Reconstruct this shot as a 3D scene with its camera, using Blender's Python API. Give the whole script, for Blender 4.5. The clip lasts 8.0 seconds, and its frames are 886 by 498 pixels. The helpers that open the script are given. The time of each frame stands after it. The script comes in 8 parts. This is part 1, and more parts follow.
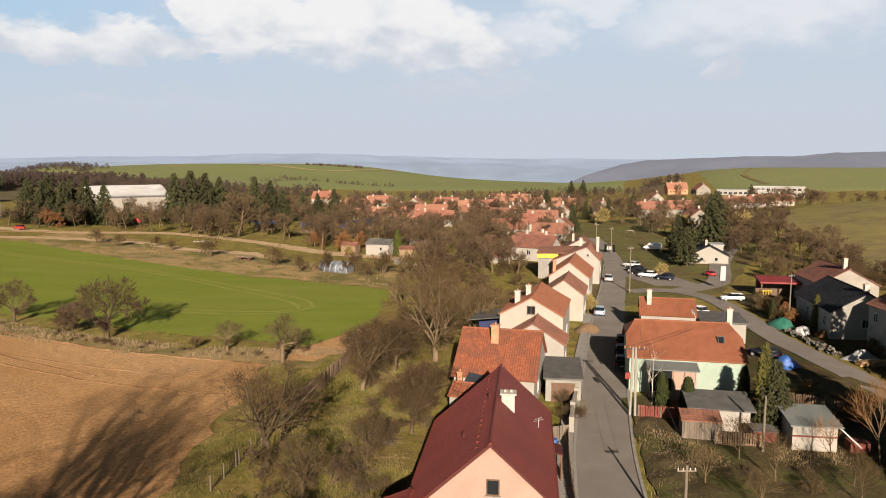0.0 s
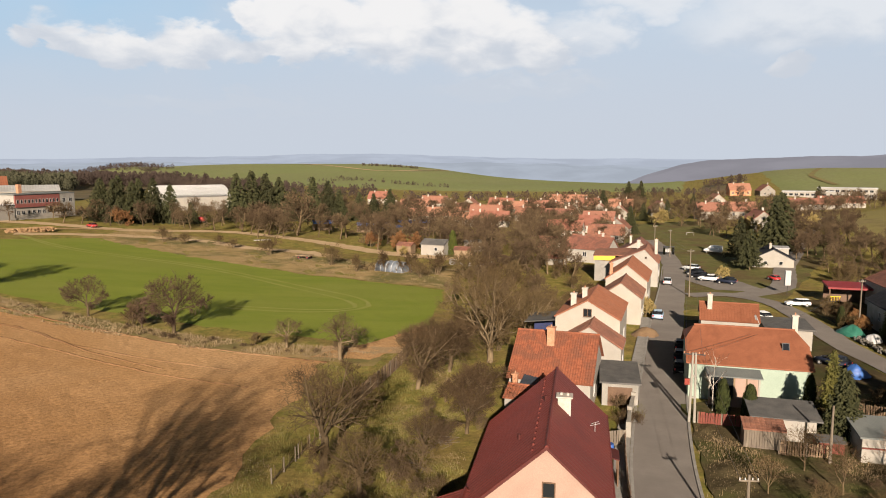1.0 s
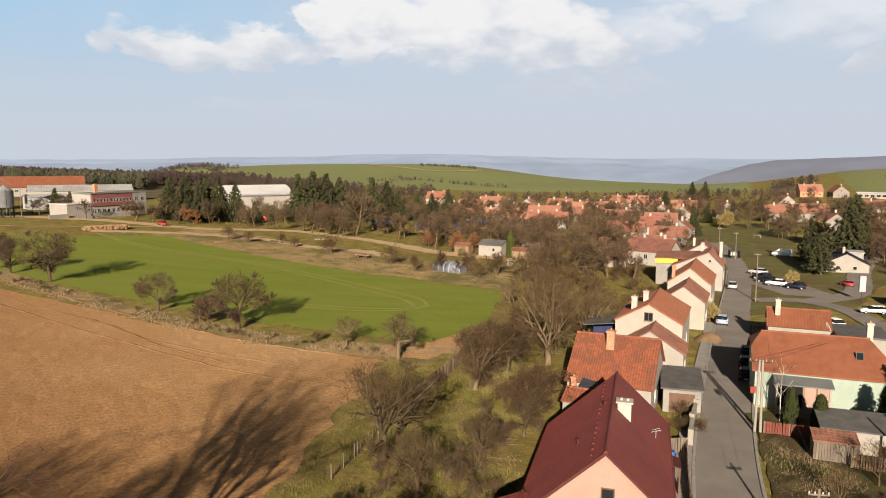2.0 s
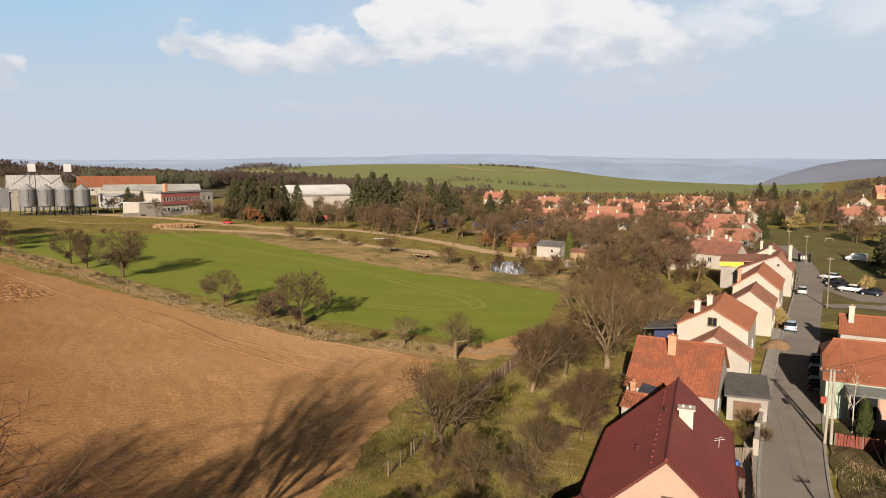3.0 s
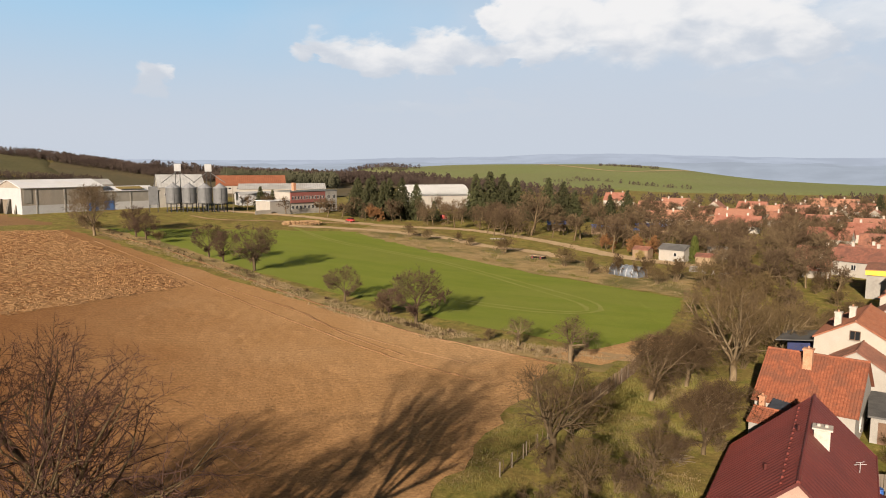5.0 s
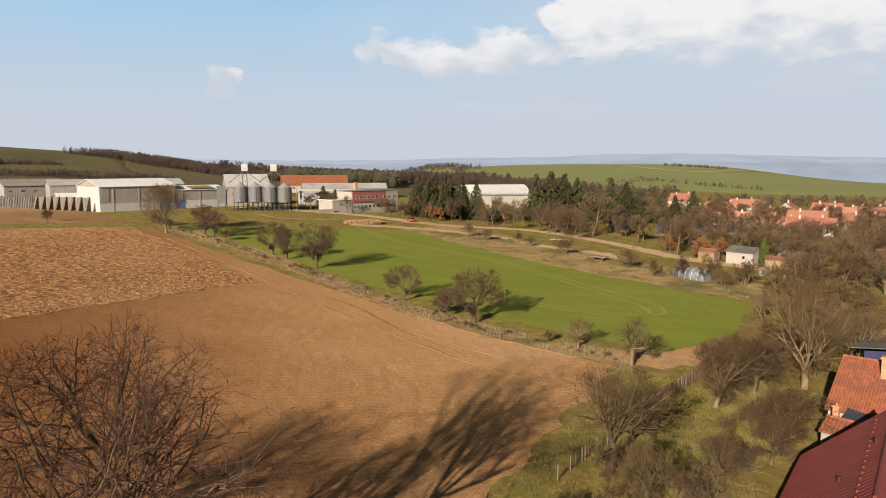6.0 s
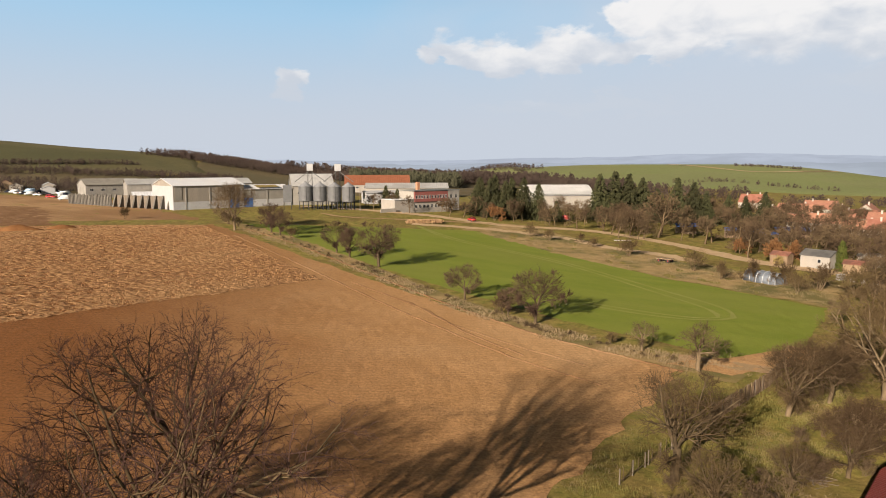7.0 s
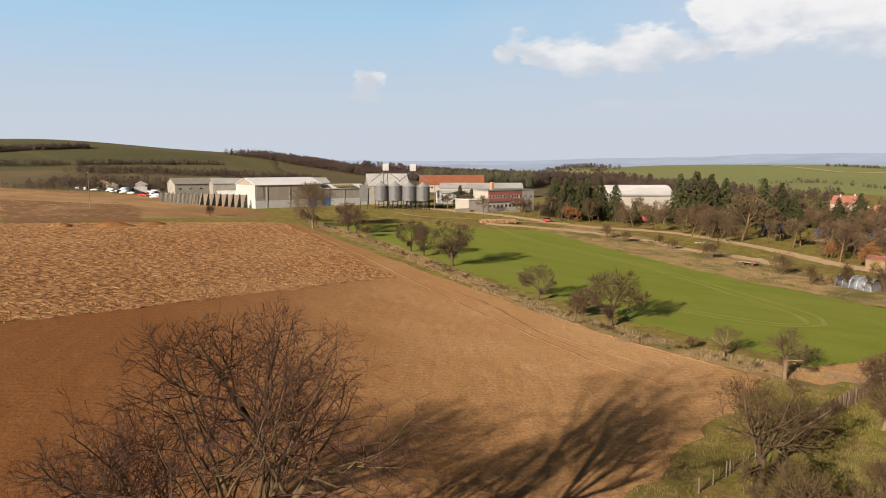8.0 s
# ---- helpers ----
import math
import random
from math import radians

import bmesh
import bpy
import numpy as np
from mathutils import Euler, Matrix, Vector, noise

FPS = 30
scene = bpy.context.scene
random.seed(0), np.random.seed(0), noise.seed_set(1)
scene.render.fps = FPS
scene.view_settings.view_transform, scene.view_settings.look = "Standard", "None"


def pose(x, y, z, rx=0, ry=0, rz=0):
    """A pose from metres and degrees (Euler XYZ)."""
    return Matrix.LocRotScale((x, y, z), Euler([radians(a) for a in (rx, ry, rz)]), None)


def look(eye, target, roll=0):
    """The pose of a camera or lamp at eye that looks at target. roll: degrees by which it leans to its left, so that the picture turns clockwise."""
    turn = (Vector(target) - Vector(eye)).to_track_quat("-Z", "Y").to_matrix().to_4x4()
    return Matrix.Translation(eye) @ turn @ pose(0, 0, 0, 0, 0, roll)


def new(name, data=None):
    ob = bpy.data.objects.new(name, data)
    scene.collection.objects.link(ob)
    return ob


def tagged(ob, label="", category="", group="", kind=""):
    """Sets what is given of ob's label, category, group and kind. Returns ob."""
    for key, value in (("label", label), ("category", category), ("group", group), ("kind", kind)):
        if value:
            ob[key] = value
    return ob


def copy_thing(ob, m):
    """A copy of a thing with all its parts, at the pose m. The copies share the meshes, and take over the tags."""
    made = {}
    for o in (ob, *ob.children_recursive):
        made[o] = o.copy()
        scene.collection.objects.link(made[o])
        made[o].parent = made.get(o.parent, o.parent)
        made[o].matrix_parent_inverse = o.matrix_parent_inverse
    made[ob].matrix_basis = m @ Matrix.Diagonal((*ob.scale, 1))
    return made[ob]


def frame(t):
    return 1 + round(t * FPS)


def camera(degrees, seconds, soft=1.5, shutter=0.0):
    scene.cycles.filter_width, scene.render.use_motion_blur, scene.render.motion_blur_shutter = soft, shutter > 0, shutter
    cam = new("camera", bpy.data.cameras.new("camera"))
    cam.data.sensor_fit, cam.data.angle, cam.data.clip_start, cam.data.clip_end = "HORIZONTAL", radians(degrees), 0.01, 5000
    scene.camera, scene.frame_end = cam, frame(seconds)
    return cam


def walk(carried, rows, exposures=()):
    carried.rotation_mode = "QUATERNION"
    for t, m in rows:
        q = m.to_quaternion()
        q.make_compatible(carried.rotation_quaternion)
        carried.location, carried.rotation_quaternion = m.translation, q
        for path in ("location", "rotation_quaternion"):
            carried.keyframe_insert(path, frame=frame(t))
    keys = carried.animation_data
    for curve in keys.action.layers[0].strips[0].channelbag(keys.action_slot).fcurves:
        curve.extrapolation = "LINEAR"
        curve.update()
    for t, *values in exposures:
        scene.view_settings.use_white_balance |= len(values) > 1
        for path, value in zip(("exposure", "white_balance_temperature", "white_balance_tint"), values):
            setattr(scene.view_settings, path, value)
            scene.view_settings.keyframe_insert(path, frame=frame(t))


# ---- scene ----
# camera: a drone that hovers and turns to its left
cam = camera(65.5, 8.0, soft=1.0)
EYE = 23.0
PATH = [  # seconds, x, y, z offset, yaw, pitch
    (0.0, 0.0, 0.0, 0.0, 0.0, -6.93), (0.5, -0.13, -0.17, 0.08, 2.14, -6.92), (1.0, -0.23, -0.32, 0.15, 4.51, -6.92),
    (1.5, -0.31, -0.43, 0.22, 6.90, -6.92), (3.0, -0.41, -0.60, 0.36, 14.10, -6.91), (3.5, -0.41, -0.62, 0.39, 16.51, -6.91),
    (4.0, -0.41, -0.62, 0.41, 18.96, -6.91), (4.5, -0.40, -0.62, 0.41, 21.39, -6.91), (6.0, -0.40, -0.55, 0.32, 28.81, -6.90),
    (6.5, -0.42, -0.52, 0.26, 31.37, -6.89), (7.0, -0.46, -0.50, 0.17, 33.91, -6.88), (7.5, -0.51, -0.49, 0.07, 36.81, -6.86),
    (8.0, -0.59, -0.48, -0.06, 40.04, -6.84)]
walk(cam, [(t, pose(x, y, EYE + z, 90 + pitch, 0, yaw)) for t, x, y, z, yaw, pitch in PATH])

# ---- sky and sun ----
SUN_ELEVATION, SHADOW_AZIMUTH = 19.5, 2.0      # shadows fall towards this bearing, left of +y
toward = Vector((math.sin(radians(SHADOW_AZIMUTH)), -math.cos(radians(SHADOW_AZIMUTH)), math.tan(radians(SUN_ELEVATION)))).normalized()
sun = new("sun", bpy.data.lights.new("sun", "SUN"))
sun.data.energy, sun.data.angle, sun.data.color = 5.6, radians(0.6), (1.0, 0.842, 0.68)
sun.matrix_world = look(toward * 200, (0, 0, 0))


class Nodes:
    """A short hand for node trees."""

    def __init__(self, tree):
        self.tree = tree
        tree.nodes.clear()

    def add(self, kind, ins=(), **props):
        n = self.tree.nodes.new(kind)
        if "operation" in props:
            n.operation, n.use_clamp = props["operation"], props["use_clamp"]
        if "data_type" in props:
            n.data_type, n.blend_type = props["data_type"], props["blend_type"]
        if "interpolation_type" in props:
            n.interpolation_type = props["interpolation_type"]
        for key, v in (ins.items() if isinstance(ins, dict) else enumerate(ins)):
            if v is None:
                continue
            if isinstance(v, bpy.types.NodeSocket):
                self.tree.links.new(v, n.inputs[key])
            else:
                n.inputs[key].default_value = v
        return n

    def math(self, op, *ins, clamp=False):
        return self.add("ShaderNodeMath", ins, operation=op, use_clamp=clamp).outputs[0]

    def mix(self, fac, a, b, blend="MIX"):
        n = self.add("ShaderNodeMix", {0: fac, 6: a, 7: b}, data_type="RGBA", blend_type=blend)
        return n.outputs[2]

    def ramp(self, fac, a, b):
        """0 below a, 1 above b, smooth."""
        n = self.add("ShaderNodeMapRange", {0: fac, 1: a, 2: b, 3: 0.0, 4: 1.0}, interpolation_type="SMOOTHSTEP")
        return n.outputs[0]

    def noise(self, vec, scale, detail=4.0, rough=0.55, distort=0.0):
        n = self.add("ShaderNodeTexNoise", {"Vector": vec, "Scale": scale, "Detail": detail, "Roughness": rough, "Distortion": distort})
        return n.outputs[0]


def rgb(r, g, b):
    return (r, g, b, 1.0)


world = bpy.data.worlds.new("sky")
scene.world = world
world.use_nodes = True
w = Nodes(world.node_tree)
sky = w.add("ShaderNodeTexSky")
sky.sky_type, sky.sun_disc, sky.sun_elevation, sky.sun_rotation = "NISHITA", False, radians(SUN_ELEVATION), radians(180 - SHADOW_AZIMUTH)
sky.altitude, sky.dust_density = 300.0, 2.0
blue = w.mix(1.0, sky.outputs[0], rgb(0.0075, 0.0075, 0.0075), "MULTIPLY")
ray = w.add("ShaderNodeTexCoord").outputs["Generated"]
sep = w.add("ShaderNodeSeparateXYZ", (ray,)).outputs
side = w.math("MULTIPLY", w.math("ARCTAN2", w.math("MULTIPLY", sep[0], -1.0), sep[1]), 57.2958)   # bearing, degrees left of +y
up = w.math("MULTIPLY", w.math("ARCSINE", sep[2]), 57.2958)                                       # height, degrees
angles = w.add("ShaderNodeCombineXYZ", (side, up, 0.0)).outputs[0]
tall = w.add("ShaderNodeMapping", {0: angles, 3: (0.10, 0.19, 1.0)}).outputs[0]
billow = w.noise(tall, 1.15, 7.0, 0.5, 0.35)
fine = w.noise(tall, 3.2, 6.0, 0.52, 0.3)
veil = w.math("SUBTRACT", 1.0, w.ramp(w.math("ADD", side, w.math("MULTIPLY", billow, 30.0)), 24.0, 62.0))   # thin cloud, thicker to the right
clear = w.mix(w.ramp(up, 11.0, 26.0), w.mix(veil, rgb(0.335, 0.60, 0.84), rgb(0.52, 0.64, 0.78)), blue)
air = w.mix(w.math("SUBTRACT", 1.0, w.ramp(up, 2.0, 16.0)), clear, rgb(0.580, 0.632, 0.718))


billow_up = w.noise(w.add("ShaderNodeMapping", {0: tall, 1: (7.3, 2.1, 0.0)}).outputs[0], 1.15, 7.0, 0.5, 0.35)
fine_up = w.noise(w.add("ShaderNodeMapping", {0: tall, 1: (3.1, 9.4, 0.0)}).outputs[0], 3.2, 6.0, 0.55, 0.3)
puff_x = w.math("ADD", w.math("ADD", side, 1.2), w.math("ADD", w.math("MULTIPLY", w.math("SUBTRACT", billow, 0.5), 7.0), w.math("MULTIPLY", w.math("SUBTRACT", fine, 0.5), 5.0)))
puff_y = w.math("ADD", up, w.math("ADD", w.math("MULTIPLY", w.math("SUBTRACT", billow_up, 0.5), 4.0), w.math("MULTIPLY", w.math("SUBTRACT", fine_up, 0.5), 3.4)))


def puff(az, el, wide, high, low):
    """One heap of cloud, round above and flatter below: 1 in its heart, 0 at its rim."""
    dx = w.math("DIVIDE", w.math("SUBTRACT", puff_x, az), wide)
    t = w.math("SUBTRACT", puff_y, el)
    dy = w.math("MAXIMUM", w.math("DIVIDE", t, high), w.math("DIVIDE", t, -low))
    return w.math("SUBTRACT", 1.0, w.math("ADD", w.math("MULTIPLY", dx, dx), w.math("MULTIPLY", dy, dy)))


PUFFS = ((19.4, 11.6, 2.4, 3.0, 2.2), (15.8, 10.7, 4.4, 4.2, 2.9), (9.9, 10.6, 5.6, 5.0, 3.2), (4.1, 10.2, 5.4, 4.6, 3.2), (0.2, 9.4, 4.8, 3.6, 2.4), (-3.1, 8.4, 3.0, 2.1, 1.5),   # the great heap
         (31.0, 8.4, 5.8, 2.1, 1.3), (25.3, 8.8, 5.4, 2.3, 1.5), (19.4, 8.5, 5.6, 1.7, 1.2), (34.6, 8.3, 3.0, 0.9, 0.8),                                                     # the long heap beside it
         (48.2, 6.3, 1.9, 1.5, 1.4), (-19.4, 6.8, 2.6, 1.4, 1.2), (-75.0, 18.0, 30.0, 8.0, 6.0), (112.0, 20.0, 26.0, 7.0, 5.0))
WISPS = ((1.8, 6.4, 5.6, 1.0, 1.0), (-4.0, 6.3, 6.0, 1.0, 0.9), (24.0, 4.9, 11.0, 0.8, 0.7), (-24.0, 10.5, 14.0, 3.6, 3.4), (-10.0, 12.5, 6.0, 3.0, 2.0), (-36.0, 12.0, 12.0, 4.0, 3.0), (-6.0, 9.8, 5.0, 2.0, 1.5))


def over(rows):
    total = None
    for row in rows:
        b = puff(*row)
        total = b if total is None else w.math("MAXIMUM", total, b)
    return total


heaps, wisps = over(PUFFS), over(WISPS)
cover = w.math("MAXIMUM", w.ramp(heaps, -0.05, 0.62), w.math("MULTIPLY", w.ramp(wisps, 0.0, 0.9), 0.62))
lit = w.ramp(w.math("ADD", w.math("ADD", w.math("MULTIPLY", fine, 0.9), w.math("MULTIPLY", billow_up, 0.5)), w.math("MULTIPLY", w.math("SUBTRACT", up, 9.6), 0.085)), 0.42, 0.92)
cloud = w.mix(lit, rgb(0.60, 0.645, 0.72), rgb(0.90, 0.89, 0.89))
shown = w.mix(w.math("MULTIPLY", cover, w.add("ShaderNodeMapRange", {0: up, 1: 3.5, 2: 7.0, 3: 0.5, 4: 0.97}).outputs[0]), air, cloud)
w.add("ShaderNodeOutputWorld", (w.add("ShaderNodeBackground", (shown, 0.5)).outputs[0],))
scene.view_settings.exposure = 1.0

# ---- materials ----
MATS = {}


def surface(name, c1, c2, scale=1.0, rough=0.85, bump=0.3, grain=12.0, metal=0.0, c3=None, c3_amount=0.5, c3_scale=0.15, stretch=(1, 1, 1),
            vary=0.0, speck=0.35, coords="Object", contrast=(0.3, 0.7), spec=0.4, dark_tone=None, rows=None):
    """A rough surface: two colours mixed by noise at one scale, a third in larger stains, grain in value and relief."""
    m = MATS[name] = bpy.data.materials.new(name)
    m.use_nodes = True
    n = Nodes(m.node_tree)
    co = n.add("ShaderNodeTexCoord").outputs["Object"] if coords == "Object" else n.add("ShaderNodeNewGeometry").outputs["Position"]
    co = n.add("ShaderNodeMapping", {0: co, 3: stretch}).outputs[0]
    base = n.mix(n.ramp(n.noise(co, scale, 5.0, 0.6), *contrast), rgb(*c1), rgb(*c2))
    if c3:
        base = n.mix(n.math("MULTIPLY", n.ramp(n.noise(co, c3_scale, 4.0, 0.6, 0.3), 0.45, 0.62), c3_amount), base, rgb(*c3))
    if dark_tone:  # a darker tone in long uneven bands, away from the strip
        px = n.add("ShaderNodeSeparateXYZ", (co,)).outputs
        along = n.math("ADD", n.math("MULTIPLY", px[0], 0.62), n.math("MULTIPLY", px[1], 0.78))
        along = n.math("ADD", along, n.math("MULTIPLY", n.noise(n.add("ShaderNodeMapping", {0: co, 3: (0.2, 1.0, 1.0)}).outputs[0], 0.12, 4.0), 22.0))
        base = n.mix(n.math("SUBTRACT", 1.0, n.ramp(along, -14.0, 50.0)), base, rgb(*dark_tone))
    if rows:  # drill rows: bearing of the row's normal, width, depth of tone
        turn, wide, depth = rows
        px = n.add("ShaderNodeSeparateXYZ", (co,)).outputs
        across = n.math("ADD", n.math("MULTIPLY", px[0], math.cos(radians(turn))), n.math("MULTIPLY", px[1], math.sin(radians(turn))))
        across = n.math("ADD", n.math("MULTIPLY", across, 6.2832 / wide), n.math("MULTIPLY", n.noise(co, 0.12, 4.0), 26.0))
        tone = n.math("ADD", 1.0, n.math("MULTIPLY", n.math("SINE", across), n.math("MULTIPLY", n.noise(co, 0.15, 3.0), 2.0 * depth)))
        base = n.mix(1.0, base, n.add("ShaderNodeCombineColor", (tone,) * 3).outputs[0], "MULTIPLY")
    g = n.noise(co, grain, 3.0, 0.7)
    base = n.mix(speck, base, n.mix(1.0, base, n.add("ShaderNodeCombineColor", (n.math("MULTIPLY", g, 2.0),) * 3).outputs[0], "MULTIPLY"))
    if vary:
        r = n.add("ShaderNodeObjectInfo").outputs["Random"]
        v = n.math("ADD", n.math("MULTIPLY", r, 2 * vary), 1.0 - vary)
        base = n.add("ShaderNodeHueSaturation", {"Hue": n.math("ADD", 0.5 - vary * 0.03, n.math("MULTIPLY", r, vary * 0.06)), "Value": v, "Color": base}).outputs[0]
    ins = {"Base Color": base, "Roughness": rough, "Metallic": metal, "Specular IOR Level": spec}
    if bump:
        ins["Normal"] = n.add("ShaderNodeBump", {"Strength": bump, "Distance": 0.05, "Height": n.math("ADD", g, n.noise(co, scale * 2.0, 3.0))}).outputs[0]
    n.add("ShaderNodeOutputMaterial", (n.add("ShaderNodeBsdfPrincipled", ins).outputs[0],))
    return m


def glass(name, tint=(0.02, 0.025, 0.03), rough=0.08, spec=0.7):
    m = MATS[name] = bpy.data.materials.new(name)
    m.use_nodes = True
    n = Nodes(m.node_tree)
    n.add("ShaderNodeOutputMaterial", (n.add("ShaderNodeBsdfPrincipled", {"Base Color": rgb(*tint), "Roughness": rough, "Specular IOR Level": spec}).outputs[0],))
    return m


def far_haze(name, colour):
    """Hills some kilometres off: haze mixed into the colour, which glows by itself."""
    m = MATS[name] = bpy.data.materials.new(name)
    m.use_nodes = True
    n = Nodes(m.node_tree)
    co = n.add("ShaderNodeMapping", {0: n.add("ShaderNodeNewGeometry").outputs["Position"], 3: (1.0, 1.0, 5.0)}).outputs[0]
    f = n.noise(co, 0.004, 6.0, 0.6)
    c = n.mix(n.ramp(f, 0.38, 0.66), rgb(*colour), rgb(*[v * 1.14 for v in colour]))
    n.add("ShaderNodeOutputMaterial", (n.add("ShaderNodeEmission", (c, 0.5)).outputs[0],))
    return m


surface("grass", (0.119, 0.118, 0.024), (0.256, 0.199, 0.059), 0.55, 0.95, 1.0, 2.6, speck=0.75, c3=(0.147, 0.098, 0.038), c3_amount=0.6, c3_scale=0.13, coords="World", spec=0.1)
surface("garden_soil", (0.052, 0.041, 0.020), (0.100, 0.078, 0.040), 0.4, 0.95, 0.9, 4.0, speck=0.6, c3=(0.058, 0.065, 0.018), c3_amount=0.8, c3_scale=0.2, coords="World", spec=0.1)
surface("yard", (0.042, 0.032, 0.015), (0.081, 0.059, 0.029), 0.4, 0.95, 0.8, 4.0, c3=(0.042, 0.048, 0.014), c3_amount=0.7, c3_scale=0.12, coords="World", spec=0.1)
surface("crop", (0.140, 0.174, 0.022), (0.171, 0.199, 0.031), 0.12, 0.9, 0.6, 6.0, c3=(0.175, 0.189, 0.038), c3_amount=0.5, c3_scale=0.035, stretch=(0.6, 1.6, 1), coords="World", spec=0.1)
surface("soil", (0.353, 0.202, 0.088), (0.392, 0.231, 0.107), 0.10, 0.95, 1.0, 3.5, speck=0.8, c3=(0.427, 0.273, 0.140), c3_amount=0.5, c3_scale=0.03, coords="World", spec=0.1, dark_tone=(0.171, 0.074, 0.025), rows=(128, 0.9, 0.05))
surface("soil_dark", (0.154, 0.070, 0.028), (0.196, 0.095, 0.038), 0.5, 0.95, 0.5, 7.0, coords="World", spec=0.1)
surface("soil_pale", (0.350, 0.231, 0.133), (0.406, 0.280, 0.168), 0.4, 0.95, 0.5, 7.0, c3=(0.252, 0.175, 0.084), c3_amount=0.6, c3_scale=0.2, coords="World", spec=0.1)
surface("ploughed", (0.119, 0.057, 0.025), (0.294, 0.168, 0.078), 0.9, 0.95, 1.0, 3.2, c3=(0.252, 0.150, 0.073), c3_amount=0.5, c3_scale=0.05, coords="World", spec=0.1)
surface("dry_grass", (0.280, 0.168, 0.081), (0.350, 0.227, 0.119), 0.1, 0.95, 0.9, 3.0, c3=(0.196, 0.108, 0.049), c3_amount=0.8, c3_scale=0.02, stretch=(0.4, 1.4, 1), coords="World", spec=0.1)
surface("rough_grass", (0.238, 0.171, 0.073), (0.329, 0.234, 0.112), 0.3, 0.95, 0.9, 4.0, c3=(0.098, 0.098, 0.032), c3_amount=0.8, c3_scale=0.07, coords="World", spec=0.1)
surface("meadow", (0.132, 0.110, 0.048), (0.200, 0.159, 0.076), 0.22, 0.95, 0.8, 3.0, c3=(0.203, 0.178, 0.059), c3_amount=0.7, c3_scale=0.05, coords="World", spec=0.1)
surface("lawn", (0.092, 0.094, 0.028), (0.140, 0.125, 0.048), 0.4, 0.95, 0.9, 3.0, speck=0.6, c3=(0.105, 0.073, 0.036), c3_amount=0.75, c3_scale=0.1, coords="World", spec=0.1)
surface("dirt_track", (0.399, 0.283, 0.168), (0.462, 0.343, 0.210), 0.3, 0.95, 0.6, 4.0, coords="World", spec=0.1)
surface("asphalt", (0.181, 0.161, 0.144), (0.213, 0.192, 0.172), 0.35, 0.9, 0.3, 14.0, c3=(0.161, 0.143, 0.130), c3_amount=0.6, c3_scale=0.09, coords="World", spec=0.2)
surface("kerb", (0.210, 0.196, 0.178), (0.266, 0.252, 0.231), 1.5, 0.9, 0.4, 9.0, coords="World")
surface("green_hill", (0.158, 0.183, 0.066), (0.183, 0.203, 0.081), 0.006, 0.95, 0.0, 0.3, c3=(0.175, 0.175, 0.084), c3_amount=0.6, c3_scale=0.004, coords="World", spec=0.1)
surface("dull_hill", (0.069, 0.067, 0.031), (0.087, 0.083, 0.038), 0.006, 0.95, 0.0, 0.3, c3=(0.119, 0.101, 0.049), c3_amount=0.6, c3_scale=0.004, coords="World", spec=0.1)
surface("plaster_peach", (0.285, 0.192, 0.152), (0.310, 0.210, 0.166), 0.6, 0.9, 0.15, 25.0, c3=(0.262, 0.175, 0.138), c3_amount=0.5, c3_scale=0.5)
surface("plaster_cream", (0.285, 0.259, 0.220), (0.315, 0.290, 0.250), 0.6, 0.9, 0.15, 25.0, c3=(0.320, 0.290, 0.240), c3_amount=0.5, c3_scale=0.5)
surface("plaster_white", (0.249, 0.230, 0.202), (0.283, 0.265, 0.237), 0.6, 0.9, 0.2, 20.0, c3=(0.287, 0.256, 0.217), c3_amount=0.6, c3_scale=0.45, vary=0.06)
surface("plaster_village", (0.203, 0.182, 0.154), (0.246, 0.225, 0.194), 0.6, 0.9, 0.2, 20.0, c3=(0.196, 0.168, 0.136), c3_amount=0.6, c3_scale=0.4, vary=0.2)
surface("plaster_mint", (0.238, 0.294, 0.241), (0.266, 0.322, 0.266), 0.6, 0.9, 0.15, 25.0, c3=(0.287, 0.336, 0.273), c3_amount=0.5, c3_scale=0.4)
surface("plaster_grey", (0.210, 0.199, 0.178), (0.259, 0.241, 0.217), 0.7, 0.92, 0.3, 14.0, c3=(0.168, 0.158, 0.136), c3_amount=0.6, c3_scale=0.4, vary=0.1)
surface("roof_maroon", (0.136, 0.031, 0.024), (0.161, 0.038, 0.029), 0.4, 0.55, 0.1, 9.0, c3=(0.105, 0.027, 0.022), c3_amount=0.5, c3_scale=0.3, spec=0.2)
surface("tile_orange", (0.190, 0.083, 0.055), (0.262, 0.122, 0.083), 1.8, 0.85, 0.4, 9.0, c3=(0.217, 0.101, 0.066), c3_amount=0.7, c3_scale=0.35, vary=0.25)
surface("tile_old", (0.185, 0.057, 0.028), (0.259, 0.086, 0.042), 2.8, 0.9, 0.5, 8.0, c3=(0.150, 0.058, 0.034), c3_amount=0.8, c3_scale=0.9)
surface("tile_smooth", (0.158, 0.053, 0.025), (0.196, 0.070, 0.034), 1.2, 0.8, 0.3, 9.0, c3=(0.217, 0.077, 0.038), c3_amount=0.6, c3_scale=0.3)
surface("tile_row", (0.200, 0.070, 0.034), (0.270, 0.105, 0.055), 1.8, 0.85, 0.4, 9.0, c3=(0.230, 0.096, 0.055), c3_amount=0.7, c3_scale=0.5)
surface("tile_brown", (0.147, 0.063, 0.042), (0.224, 0.095, 0.062), 1.6, 0.88, 0.4, 9.0, c3=(0.105, 0.052, 0.038), c3_amount=0.7, c3_scale=0.4, vary=0.15)
